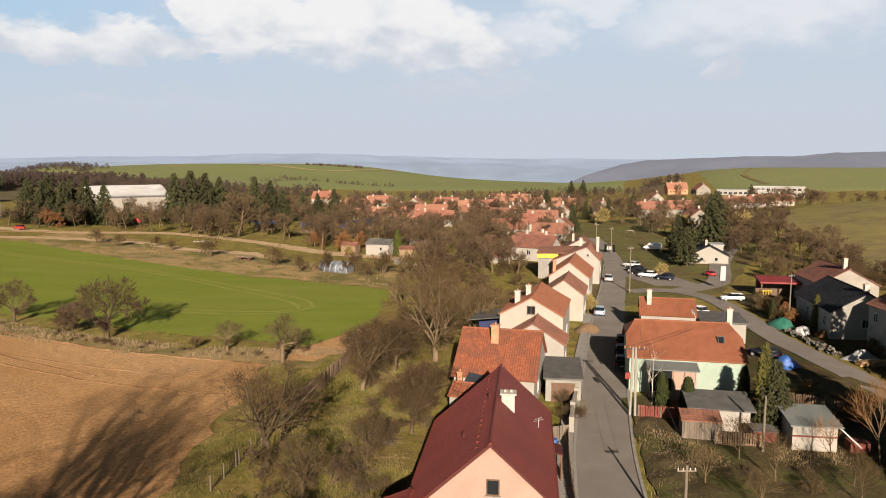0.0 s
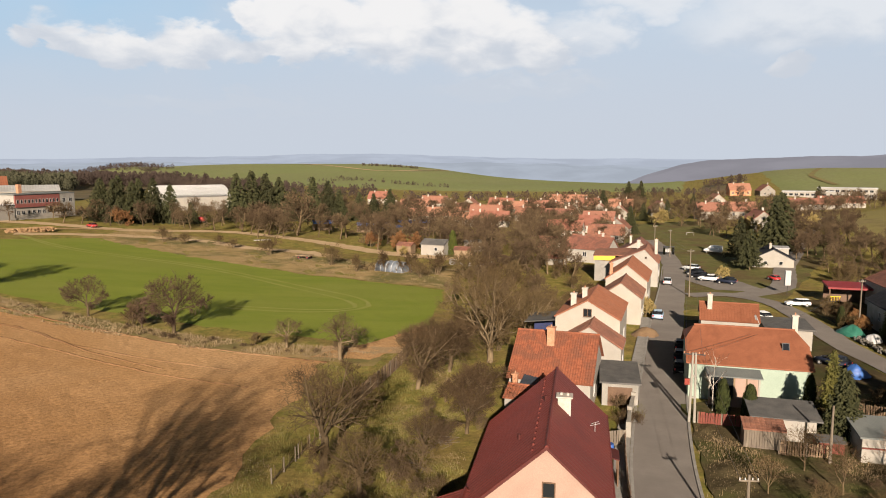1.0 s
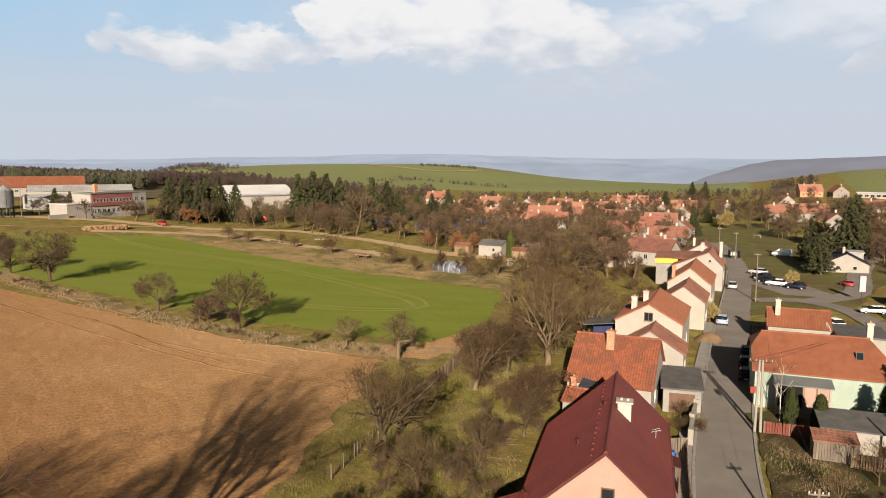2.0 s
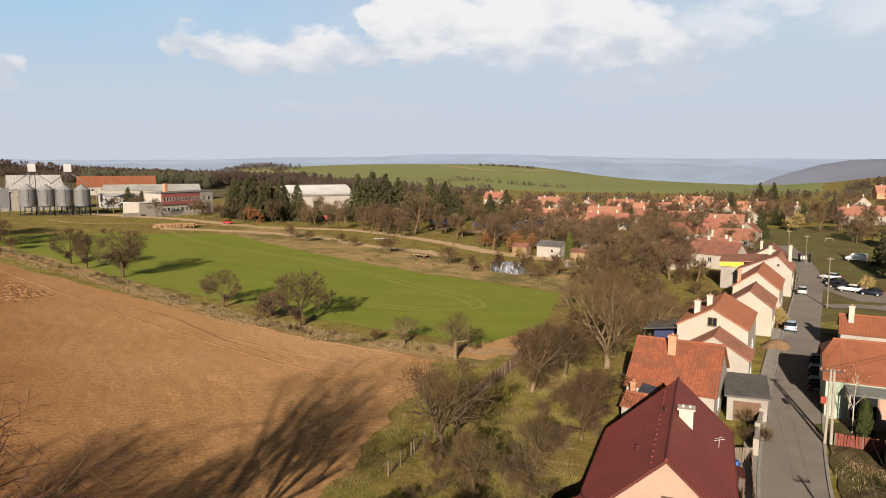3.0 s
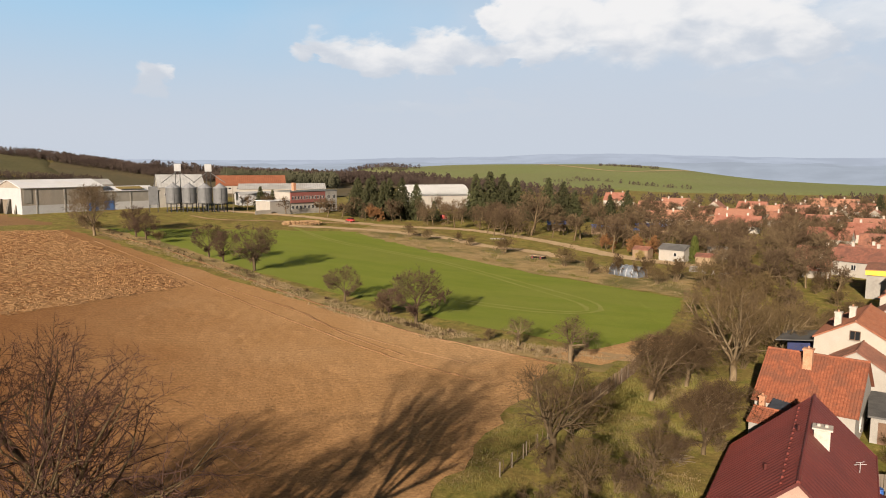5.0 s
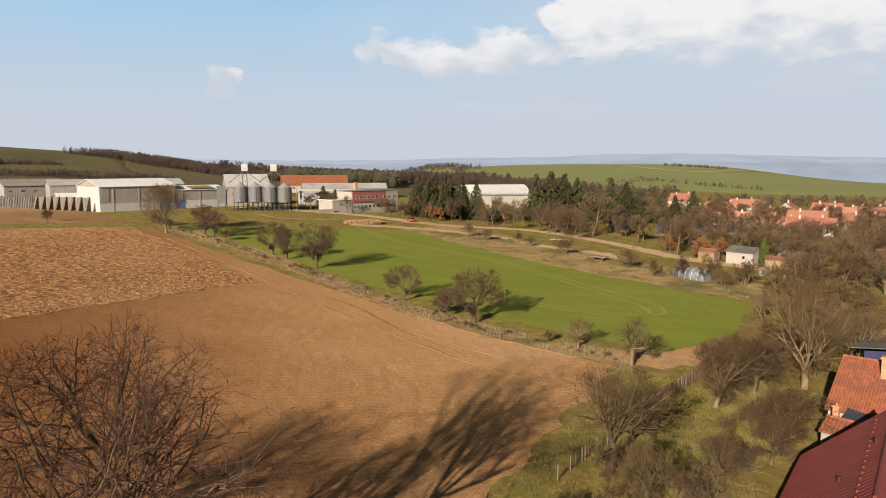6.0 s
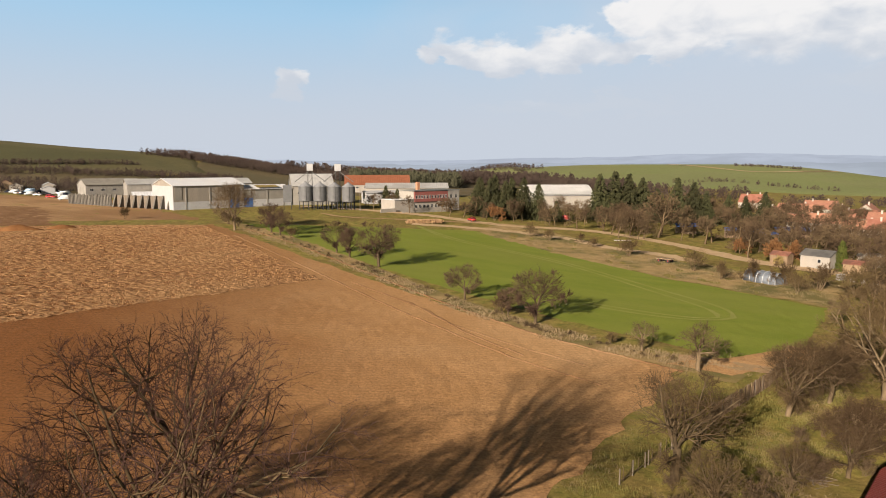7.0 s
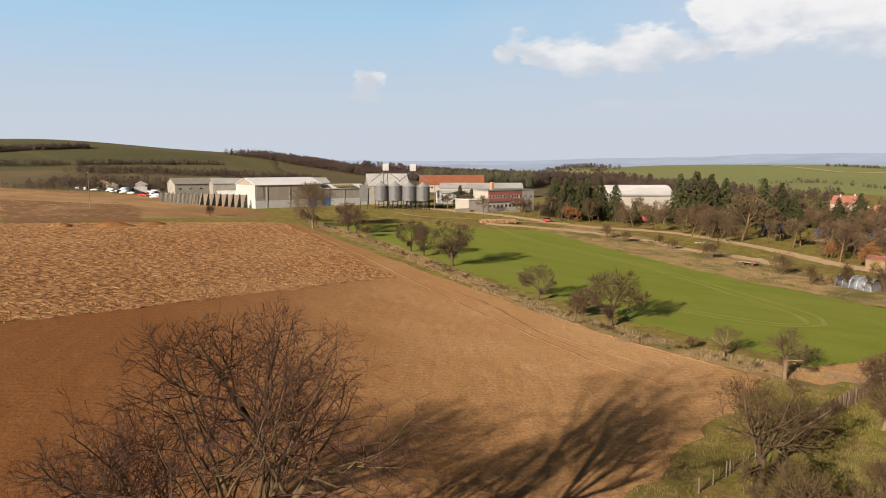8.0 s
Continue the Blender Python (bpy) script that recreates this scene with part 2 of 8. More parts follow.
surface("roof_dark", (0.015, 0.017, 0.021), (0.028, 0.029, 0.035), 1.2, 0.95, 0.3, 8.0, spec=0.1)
surface("roof_maroon_old", (0.059, 0.015, 0.013), (0.077, 0.021, 0.018), 0.4, 0.7, 0.1, 9.0, spec=0.2)
surface("slate_sheet", (0.020, 0.026, 0.036), (0.045, 0.055, 0.07), 1.2, 0.6, 0.3, 6.0)
surface("roof_red", (0.168, 0.014, 0.015), (0.203, 0.021, 0.021), 0.8, 0.5, 0.1, 9.0)
surface("felt", (0.059, 0.058, 0.057), (0.091, 0.088, 0.084), 0.8, 0.9, 0.4, 9.0, c3=(0.112, 0.105, 0.098), c3_amount=0.6, c3_scale=0.3)
surface("felt_grey", (0.119, 0.130, 0.126), (0.147, 0.158, 0.150), 0.6, 0.85, 0.2, 9.0, c3=(0.133, 0.140, 0.136), c3_amount=0.5, c3_scale=0.3)
surface("wood", (0.133, 0.087, 0.052), (0.203, 0.140, 0.087), 2.0, 0.85, 0.4, 12.0, stretch=(1, 1, 0.2), vary=0.2)
surface("wood_grey", (0.108, 0.087, 0.066), (0.164, 0.136, 0.105), 2.0, 0.9, 0.5, 12.0, stretch=(1, 1, 0.2), vary=0.2)
surface("wood_red", (0.112, 0.028, 0.018), (0.154, 0.042, 0.028), 2.0, 0.8, 0.3, 12.0, vary=0.1)
surface("timber_pole", (0.119, 0.095, 0.070), (0.175, 0.143, 0.108), 3.0, 0.9, 0.4, 12.0, stretch=(1, 1, 0.1))
surface("concrete", (0.210, 0.193, 0.164), (0.273, 0.252, 0.217), 0.8, 0.9, 0.3, 12.0, c3=(0.217, 0.196, 0.164), c3_amount=0.6, c3_scale=0.3)
surface("brick", (0.322, 0.154, 0.087), (0.392, 0.210, 0.126), 2.5, 0.9, 0.4, 10.0)
surface("chimney_white", (0.329, 0.287, 0.245), (0.392, 0.357, 0.315), 2.0, 0.9, 0.3, 12.0)
surface("bark", (0.084, 0.059, 0.034), (0.150, 0.108, 0.062), 1.5, 0.95, 0.6, 9.0, stretch=(1, 1, 0.3), vary=0.12, spec=0.1)
surface("bark_dark", (0.049, 0.035, 0.021), (0.105, 0.077, 0.045), 1.5, 0.95, 0.6, 9.0, stretch=(1, 1, 0.3), vary=0.12, spec=0.1)
surface("twig", (0.046, 0.028, 0.020), (0.095, 0.060, 0.041), 0.8, 0.95, 0.0, 6.0, vary=0.15, spec=0.1)
surface("twig_dark", (0.050, 0.033, 0.017), (0.098, 0.066, 0.034), 0.5, 0.95, 0.0, 5.0, vary=0.2, spec=0.1)
surface("twig_far", (0.056, 0.038, 0.022), (0.112, 0.077, 0.045), 0.25, 0.95, 0.0, 4.0, vary=0.2, spec=0.1)
surface("twig_olive", (0.060, 0.040, 0.019), (0.110, 0.075, 0.036), 0.6, 0.95, 0.0, 5.0, vary=0.25, spec=0.1)
surface("bark_tan", (0.108, 0.078, 0.045), (0.182, 0.136, 0.083), 1.5, 0.95, 0.5, 9.0, stretch=(1, 1, 0.3), vary=0.12, spec=0.1)
surface("tan_slope", (0.101, 0.081, 0.043), (0.140, 0.108, 0.062), 0.02, 0.95, 0.0, 0.3, c3=(0.091, 0.081, 0.042), c3_amount=0.7, c3_scale=0.01, coords="World", spec=0.1)
surface("walnut_twig", (0.038, 0.020, 0.016), (0.076, 0.042, 0.032), 0.8, 0.95, 0.0, 6.0, spec=0.1)
surface("walnut_bark", (0.048, 0.033, 0.018), (0.115, 0.082, 0.044), 1.5, 0.95, 0.6, 9.0, stretch=(1, 1, 0.3), spec=0.1)
surface("soil_brown", (0.154, 0.083, 0.037), (0.203, 0.112, 0.055), 0.3, 0.95, 0.7, 4.0, c3=(0.280, 0.175, 0.095), c3_amount=0.6, c3_scale=0.03, coords="World", spec=0.1)
surface("twig_rust", (0.140, 0.069, 0.028), (0.196, 0.101, 0.042), 0.6, 0.95, 0.0, 4.0, vary=0.1, spec=0.1)
surface("twig_yellow", (0.231, 0.175, 0.063), (0.294, 0.224, 0.091), 0.6, 0.95, 0.0, 4.0, vary=0.1, spec=0.1)
surface("birch_bark", (0.420, 0.385, 0.329), (0.490, 0.462, 0.406), 3.0, 0.9, 0.3, 9.0, c3=(0.126, 0.105, 0.084), c3_amount=0.8, c3_scale=2.5)
surface("needles", (0.018, 0.020, 0.008), (0.042, 0.042, 0.015), 1.2, 0.85, 0.0, 5.0, vary=0.25, spec=0.2)
surface("needles_light", (0.056, 0.056, 0.013), (0.101, 0.091, 0.021), 1.2, 0.85, 0.0, 5.0, vary=0.15, spec=0.2)
surface("thuja_green", (0.045, 0.056, 0.011), (0.078, 0.088, 0.018), 1.5, 0.85, 0.0, 5.0, vary=0.1, spec=0.2)
surface("thuja_dark", (0.021, 0.028, 0.008), (0.041, 0.046, 0.013), 1.5, 0.85, 0.0, 5.0, vary=0.1, spec=0.2)
surface("straw", (0.175, 0.128, 0.070), (0.262, 0.196, 0.115), 0.5, 0.95, 0.0, 5.0, coords="World", spec=0.1)
surface("green_tuft", (0.112, 0.110, 0.028), (0.185, 0.162, 0.052), 0.5, 0.95, 0.0, 5.0, coords="World", spec=0.1)
surface("sheet_white", (0.315, 0.315, 0.319), (0.372, 0.372, 0.372), 0.3, 0.55, 0.1, 6.0, c3=(0.329, 0.322, 0.315), c3_amount=0.6, c3_scale=0.12)
surface("roof_white", (0.540, 0.550, 0.575), (0.600, 0.610, 0.630), 0.3, 0.5, 0.1, 6.0, c3=(0.568, 0.559, 0.542), c3_amount=0.6, c3_scale=0.12)
surface("roof_grey", (0.294, 0.294, 0.290), (0.364, 0.364, 0.357), 0.3, 0.6, 0.1, 6.0, c3=(0.238, 0.231, 0.217), c3_amount=0.6, c3_scale=0.12)
surface("roof_bright", (0.774, 0.774, 0.783), (0.810, 0.810, 0.810), 0.3, 0.45, 0.1, 6.0, c3=(0.720, 0.720, 0.711), c3_amount=0.5, c3_scale=0.12)
surface("stone", (0.070, 0.063, 0.052), (0.126, 0.115, 0.098), 1.5, 0.95, 0.5, 8.0, vary=0.3)
surface("sheet_grey", (0.175, 0.164, 0.143), (0.231, 0.213, 0.185), 0.4, 0.8, 0.2, 6.0, c3=(0.196, 0.182, 0.154), c3_amount=0.5, c3_scale=0.15)
surface("sheet_tan", (0.203, 0.175, 0.140), (0.259, 0.224, 0.182), 0.4, 0.8, 0.2, 6.0, c3=(0.217, 0.196, 0.168), c3_amount=0.5, c3_scale=0.15, stretch=(1.0, 1.0, 0.2))
surface("silo_metal", (0.081, 0.083, 0.085), (0.119, 0.120, 0.122), 0.6, 0.6, 0.1, 6.0, metal=0.1)
surface("silo_roof", (0.175, 0.182, 0.193), (0.231, 0.234, 0.241), 0.6, 0.6, 0.1, 6.0, metal=0.1)
surface("blue_paint", (0.042, 0.098, 0.252), (0.056, 0.126, 0.294), 0.6, 0.6, 0.1, 6.0)
# Blue wall paint darkened to navy for the shade under the lean-to's roof.
surface("blue_paint_shade", (0.008, 0.013, 0.052), (0.014, 0.021, 0.077), 0.6, 0.6, 0.1, 6.0)
surface("blue_sheet", (0.021, 0.070, 0.252), (0.038, 0.105, 0.308), 1.4, 0.5, 0.5, 4.0)
surface("green_sheet", (0.021, 0.112, 0.077), (0.035, 0.147, 0.105), 1.4, 0.5, 0.5, 4.0)
surface("yellow_paint", (0.525, 0.350, 0.028), (0.560, 0.385, 0.042), 1.0, 0.5, 0.1, 6.0)
surface("red_paint", (0.190, 0.026, 0.016), (0.230, 0.036, 0.022), 1.0, 0.5, 0.1, 6.0)
surface("panel_red", (0.175, 0.056, 0.048), (0.210, 0.070, 0.059), 0.5, 0.7, 0.1, 6.0)
surface("log_end", (0.224, 0.133, 0.063), (0.294, 0.189, 0.098), 1.5, 0.9, 0.3, 9.0, vary=0.2)
surface("sand", (0.130, 0.080, 0.042), (0.175, 0.112, 0.062), 0.8, 0.95, 0.7, 5.0)
surface("plastic_film", (0.091, 0.105, 0.126), (0.147, 0.164, 0.189), 0.8, 0.6, 0.3, 3.0, spec=0.15)
surface("metal_dark", (0.035, 0.035, 0.035), (0.056, 0.056, 0.056), 1.0, 0.5, 0.1, 6.0, metal=0.5)
surface("metal_pale", (0.385, 0.385, 0.378), (0.434, 0.434, 0.427), 1.0, 0.45, 0.1, 6.0, metal=0.3)
surface("frame_white", (0.364, 0.357, 0.343), (0.406, 0.399, 0.385), 1.0, 0.6, 0.1, 6.0)
surface("frame_brown", (0.084, 0.045, 0.025), (0.112, 0.063, 0.035), 1.0, 0.6, 0.1, 6.0)
surface("rubber", (0.015, 0.015, 0.015), (0.025, 0.025, 0.025), 1.0, 0.8, 0.1, 6.0)
for nm, c in (("car_black", (0.012, 0.013, 0.017)), ("car_navy", (0.014, 0.018, 0.032)), ("car_blue", (0.30, 0.42, 0.55)), ("car_white", (0.78, 0.78, 0.77)),
              ("car_silver", (0.42, 0.44, 0.45)), ("car_red", (0.38, 0.03, 0.03))):
    surface(nm, c, tuple(v * 1.06 for v in c), 1.0, 0.5 if max(c) < 0.1 else 0.3, 0.0, 6.0, spec=0.1 if max(c) < 0.1 else 0.5)
glass("window_glass", (0.014, 0.016, 0.018), spec=0.22)
glass("car_glass", (0.012, 0.014, 0.017), 0.12, 0.25)
glass("skylight_glass", (0.012, 0.014, 0.018), 0.15, 0.12)
# Glowing haze colours of the backdrop ridges, farthest first.
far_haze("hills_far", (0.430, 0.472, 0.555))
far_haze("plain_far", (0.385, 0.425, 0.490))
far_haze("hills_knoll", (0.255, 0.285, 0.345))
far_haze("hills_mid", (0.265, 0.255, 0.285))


# ---- mesh helpers ----
def part(name, bm, material, parent=None, label="", smooth=False):
    """Links a bmesh as one mesh object, under a thing or a part."""
    me = bpy.data.meshes.new(name)
    bm.to_mesh(me)
    bm.free()
    return part_of(name, me, material, parent, label, smooth)


def part_of(name, me, material, parent=None, label="", smooth=False):
    me.materials.append(MATS[material])
    if smooth:
        me.polygons.foreach_set("use_smooth", [True] * len(me.polygons))
    ob = new(name, me)
    if parent is not None:
        ob.parent = parent
    if label:
        ob["label"] = label
    return ob


def mesh(name, verts, faces):
    me = bpy.data.meshes.new(name)
    me.from_pydata(verts, [], faces)
    me.update()
    return me


def thing(name, m, label, category, group="", kind=""):
    ob = new(name)
    ob.empty_display_size = 0.3
    ob.matrix_world = m
    return tagged(ob, label, category, group, kind)


def add_box(bm, x0, y0, z0, x1, y1, z1, m=None, bevel=0.0):
    r = bmesh.ops.create_cube(bm, size=1.0, matrix=Matrix.Translation(((x0 + x1) / 2, (y0 + y1) / 2, (z0 + z1) / 2)) @ Matrix.Diagonal((x1 - x0, y1 - y0, z1 - z0, 1)))
    vs = r["verts"]
    if bevel:
        es = list({e for v in vs for e in v.link_edges})
        rb = bmesh.ops.bevel(bm, geom=es, offset=bevel, segments=1, affect="EDGES")
        vs = list({v for f in rb["faces"] for v in f.verts} | {v for v in vs if v.is_valid})
    if m is not None:
        bmesh.ops.transform(bm, matrix=m, verts=[v for v in vs if v.is_valid])
    return vs


def box(x0, y0, z0, x1, y1, z1, bevel=0.0):
    bm = bmesh.new()
    add_box(bm, x0, y0, z0, x1, y1, z1, None, bevel)
    return bm


def add_tube(bm, a, b, r0, r1=None, sides=8, caps=True):
    a, b = Vector(a), Vector(b)
    r1 = r0 if r1 is None else r1
    q = (b - a).to_track_quat("Z", "Y").to_matrix().to_4x4()
    bmesh.ops.create_cone(bm, cap_ends=caps, segments=sides, radius1=r0, radius2=r1, depth=(b - a).length, matrix=Matrix.Translation((a + b) / 2) @ q)


def tube(a, b, r0, r1=None, sides=8):
    bm = bmesh.new()
    add_tube(bm, a, b, r0, r1, sides)
    return bm


def slab(corners, thick, up=(0, 0, 1)):
    """A plate between corners, with thickness below."""
    bm = bmesh.new()
    u = Vector(up) * thick
    top = [bm.verts.new(c) for c in corners]
    low = [bm.verts.new(Vector(c) - u) for c in corners]
    bm.faces.new(top)
    bm.faces.new(low[::-1])
    n = len(top)
    for i in range(n):
        bm.faces.new((top[i], low[i], low[(i + 1) % n], top[(i + 1) % n]))
    bmesh.ops.recalc_face_normals(bm, faces=bm.faces)
    return bm


# ---- ground ----
def step(a, b, x):
    t = min(1.0, max(0.0, (x - a) / (b - a)))
    return t * t * (3 - 2 * t)


def ground_z(x, y):
    """The lie of the land: a shelf that climbs to the farm, a meadow bank and three hills."""
    z = 7.5 * step(-30, -190, x) * (1 - 0.4 * step(260, 420, y))
    z += 11 * math.exp(-(((x - 185) / 70) ** 2 + ((y - 240) / 85) ** 2))
    z += 20.0 * math.exp(-abs((x + 300) / (300 if x < -300 else 380)) ** 3.5 - ((y - 1050) / 270) ** 2)
    z += 47 * math.exp(-(((x + 900) / 330) ** 2 + ((y - 330) / 280) ** 2))
    z += 10 * math.exp(-(((x + 590) / 130) ** 2 + ((y - 420) / 110) ** 2))
    z += 5 * math.exp(-(((x - 152) / 60) ** 2 + ((y - 440) / 55) ** 2))
    z += 8 * math.exp(-(((x + 440) / 50) ** 2 + ((y - 800) / 60) ** 2))
    z += 19.5 * step(150, 370, x) * math.exp(-((y - 800) / 230) ** 2)
    z -= 60 * math.exp(-((x - 150) / 150) ** 2) * step(800, 1300, y)        # the valley between the two far hills
    z -= 300 * step(1250, 2300, math.hypot(x, y))                             # and the low land behind them
    return z


def on(x, y, lift=0.0, turn=0.0):
    return pose(x, y, ground_z(x, y) + lift, 0, 0, turn)


def ground_sheet():
    xs, ys = [], []
    v = -4600.0
    while v < 4600:
        xs.append(v)
        v += 4 if -280 < v < 150 else 16 if -620 < v < 400 else 60 if abs(v) < 1700 else 400
    v = -1500.0
    while v < 4700:
        ys.append(v)
        v += 4 if 10 < v < 290 else 14 if 0 <= v < 620 else 45 if -300 < v < 1700 else 400
    verts = [(x, y, ground_z(x, y)) for y in ys for x in xs]
    n = len(xs)
    faces = [(j * n + i, j * n + i + 1, (j + 1) * n + i + 1, (j + 1) * n + i) for j in range(len(ys) - 1) for i in range(n - 1)]
    tagged(part_of("ground", mesh("ground", verts, faces), "grass", smooth=True), "winter grass ground of village gardens and fallow land", "ground", kind="structure")


def drape(name, corners, cell, lift, material, label, category="field", ragged=0.0, relief=0.0, relief_scale=1.0, rows_dir=None):
    """A field laid over the ground between four corners, with ragged borders and its own relief."""
    a, b, c, d = [Vector((*p, 0)) for p in corners]
    nu = max(2, int(max((b - a).length, (c - d).length) / cell))
    nv = max(2, int(max((d - a).length, (c - b).length) / cell))
    verts, faces = [], []
    for j in range(nv + 1):
        for i in range(nu + 1):
            s, t = i / nu, j / nv
            p = a.lerp(b, s).lerp(d.lerp(c, s), t)
            if ragged:
                q = noise.noise_vector((p.x * 0.22, p.y * 0.22, 3.1)) * ragged + noise.noise_vector((p.x * 0.8, p.y * 0.8, 7.7)) * ragged * 0.4
                e = max(abs(2 * s - 1), abs(2 * t - 1))
                p = p + q * step(0.75, 1.0, e)
            z = ground_z(p.x, p.y) + lift
            if relief:
                z += relief * noise.noise((p.x * relief_scale, p.y * relief_scale, 0.5)) + relief * 0.5 * noise.noise((p.x * relief_scale * 2.3, p.y * relief_scale * 2.3, 4.5))
            if cell >= 12 and (i in (0, nu) or j in (0, nv)):
                z -= lift + 1.5
            verts.append((p.x, p.y, z))
    n = nu + 1
    faces = [(j * n + i, j * n + i + 1, (j + 1) * n + i + 1, (j + 1) * n + i) for j in range(nv) for i in range(nu)]
    me = mesh(name, verts, faces)
    return tagged(part_of(name, me, material, smooth=relief == 0), label, category, kind="structure")


def ribbon(name, line, wide, lift, material, label, category, thick=0.0, ragged=0.0):
    """A strip along a line of (x, y): roads, tracks, kerbs. thick: raised, with sides."""
    pts = []
    for k in range(len(line) - 1):
        p, q = Vector(line[k]), Vector(line[k + 1])
        p0 = Vector(line[k - 1]) if k else p + (p - q)
        q1 = Vector(line[k + 2]) if k + 2 < len(line) else q + (q - p)
        m = max(2, int((q - p).length / 2.0))
        for i in range(m):
            t = i / m
            pts.append(0.5 * (2 * p + (q - p0) * t + (2 * p0 - 5 * p + 4 * q - q1) * t * t + (3 * p - p0 - 3 * q + q1) * t ** 3))
    pts.append(Vector(line[-1]))
    cross = 5 if not thick else 2
    verts, faces = [], []
    for k, p in enumerate(pts):
        d = (pts[min(k + 1, len(pts) - 1)] - pts[max(k - 1, 0)]).normalized()
        s = Vector((d.y, -d.x))
        for i in range(cross):
            f = i / (cross - 1) - 0.5
            q = p + s * (f * wide)
            if ragged and abs(f) > 0.4:
                q = q + s * f * ragged * noise.noise((q.x * 0.5, q.y * 0.5, 1.0)) * 2
            verts.append((q.x, q.y, ground_z(q.x, q.y) + lift))
    n = cross
    for k in range(len(pts) - 1):
        for i in range(n - 1):
            faces.append((k * n + i, k * n + i + 1, (k + 1) * n + i + 1, (k + 1) * n + i))
    if thick:
        o = len(verts)
        verts += [(x, y, z - thick) for x, y, z in verts]
        for k in range(len(pts) - 1):
            faces.append((k * n, (k + 1) * n, o + (k + 1) * n, o + k * n))
            faces.append((k * n + 1, o + k * n + 1, o + (k + 1) * n + 1, (k + 1) * n + 1))
    return tagged(part_of(name, mesh(name, verts, faces), material, smooth=not thick), label, category, kind="structure")
# ---- the land ----
ground_sheet()
drape("field", [(-18.5, -60), (-20.5, 78.0), (-160, 122), (-230, -60)], 2.0, 0.05, "soil",
      "bare brown harrowed soil field beside the grass strip", ragged=1.2, relief=0.05, relief_scale=1.1)
drape("ploughed_field", [(-89, 91), (-99, 28), (-232, 30), (-161, 119.5)], 0.6, 0.10, "ploughed", "coarsely ploughed brown soil in rough clods", ragged=1.0, relief=0.17, relief_scale=1.35)
drape("green_field", [(-10, 84), (-10, 126), (-108, 176), (-157, 129.5)], 3.0, 0.05, "crop", "green field of young winter crop", ragged=1.0, relief=0.04, relief_scale=0.8)
drape("rough_strip", [(-9, 127), (-6, 150), (-108, 205), (-112, 176)], 2.5, 0.04, "rough_grass", "tawny rough fallow grass beside the green field", ragged=1.5, relief=0.12, relief_scale=0.9)
drape("stubble_field", [(-172, 127), (-232, 60), (-470, 120), (-300, 172)], 4.0, 0.05, "dry_grass", "pale dry stubble field on the rise", ragged=2.0, relief=0.1, relief_scale=0.7)
drape("meadow", [(90, 146), (135, 130), (330, 300), (118, 262)], 5.0, 0.10, "meadow", "olive grass meadow on the bank", ragged=2.5, relief=0.06, relief_scale=0.5)
drape("verge", [(20, 106), (50, 122), (104, 215), (38, 176)], 3.0, 0.03, "lawn", "dull olive grass verges between the village lanes", ragged=0.8)
drape("green", [(38, 178), (62, 187), (88, 290), (36, 265)], 3.0, 0.05, "lawn", "mown village green with a small football goal", ragged=1.5)
drape("garden", [(13.0, 30), (60, 30), (44, 72), (17.7, 66)], 2.0, 0.15, "garden_soil", "overgrown garden ground with dry weeds and moss", ragged=0.8, relief=0.12, relief_scale=0.7)
drape("yard", [(20, 68), (43, 66), (43, 102), (28, 104)], 2.5, 0.05, "yard", "dark trodden yard behind the houses", ragged=0.4)
drape("yard", [(48, 70), (75, 60), (80, 118), (50, 122)], 2.5, 0.05, "yard", "cluttered yard in front of the grey houses", ragged=0.6)
drape("hill_field", [(-330, 560), (160, 600), (420, 1500), (-1000, 1500)], 30.0, 1.0, "green_hill", "broad green field on the far hill", ragged=6.0)
drape("hill_field", [(205, 520), (640, 470), (1500, 1300), (480, 1500)], 30.0, 1.0, "green_hill", "broad green field on the far slope", ragged=6.0)
drape("hill_field", [(135, 500), (196, 500), (246, 716), (196, 736)], 20.0, 0.5, "tan_slope", "tan scrubby slope behind the upper houses", ragged=6.0)
drape("bare_patch", [(-22.5, 79.5), (-15, 78.5), (-8.5, 92), (-9, 97.5)], 1.5, 0.12, "soil", "bare pale earth at the corner of the crop", ragged=1.2, relief=0.05, relief_scale=1.0)
drape("scrub", [(-300, 176), (-185, 300), (-300, 640), (-760, 590)], 14.0, 0.3, "tan_slope", "tan scrubby ground before the far woods", ragged=6.0)
drape("hill_field", [(-560, 120), (-520, 260), (-760, 300), (-900, 150)], 16.0, 0.5, "dull_hill", "dull green foot of the rounded hill", ragged=6.0)
drape("scrub", [(-470, 112), (-300, 172), (-420, 350), (-640, 190)], 12.0, 0.2, "tan_slope", "tan scrubby ground below the rounded hill", ragged=6.0)
drape("hill_field", [(-480, 235), (-455, 350), (-900, 640), (-1000, 200)], 20.0, 0.9, "dull_hill", "dull green field on the rounded hill", ragged=6.0)
ribbon("grass_strip", [(-14, 78.5), (-20, 79.6), (-40, 85.2), (-64, 94.8), (-88, 105.0), (-120, 117.5), (-150, 126), (-164, 129)], 4.0, 0.09, "rough_grass", "strip of dry tawny grass between two fields", "verge", ragged=1.2)
ribbon("dirt_track", [(-190, 186), (-140, 196), (-110, 197), (-84, 211), (-55, 201), (-27, 177), (-8, 168)], 5.6, 0.10, "dirt_track", "pale bare earth farm track", "track", ragged=1.4)
ribbon("dirt_track", [(-128, 172), (-106, 184), (-82, 186), (-67, 179), (-50, 176), (-42, 170)], 4.6, 0.10, "dirt_track", "pale bare earth strip beside the fallow grass", "track", ragged=1.8)
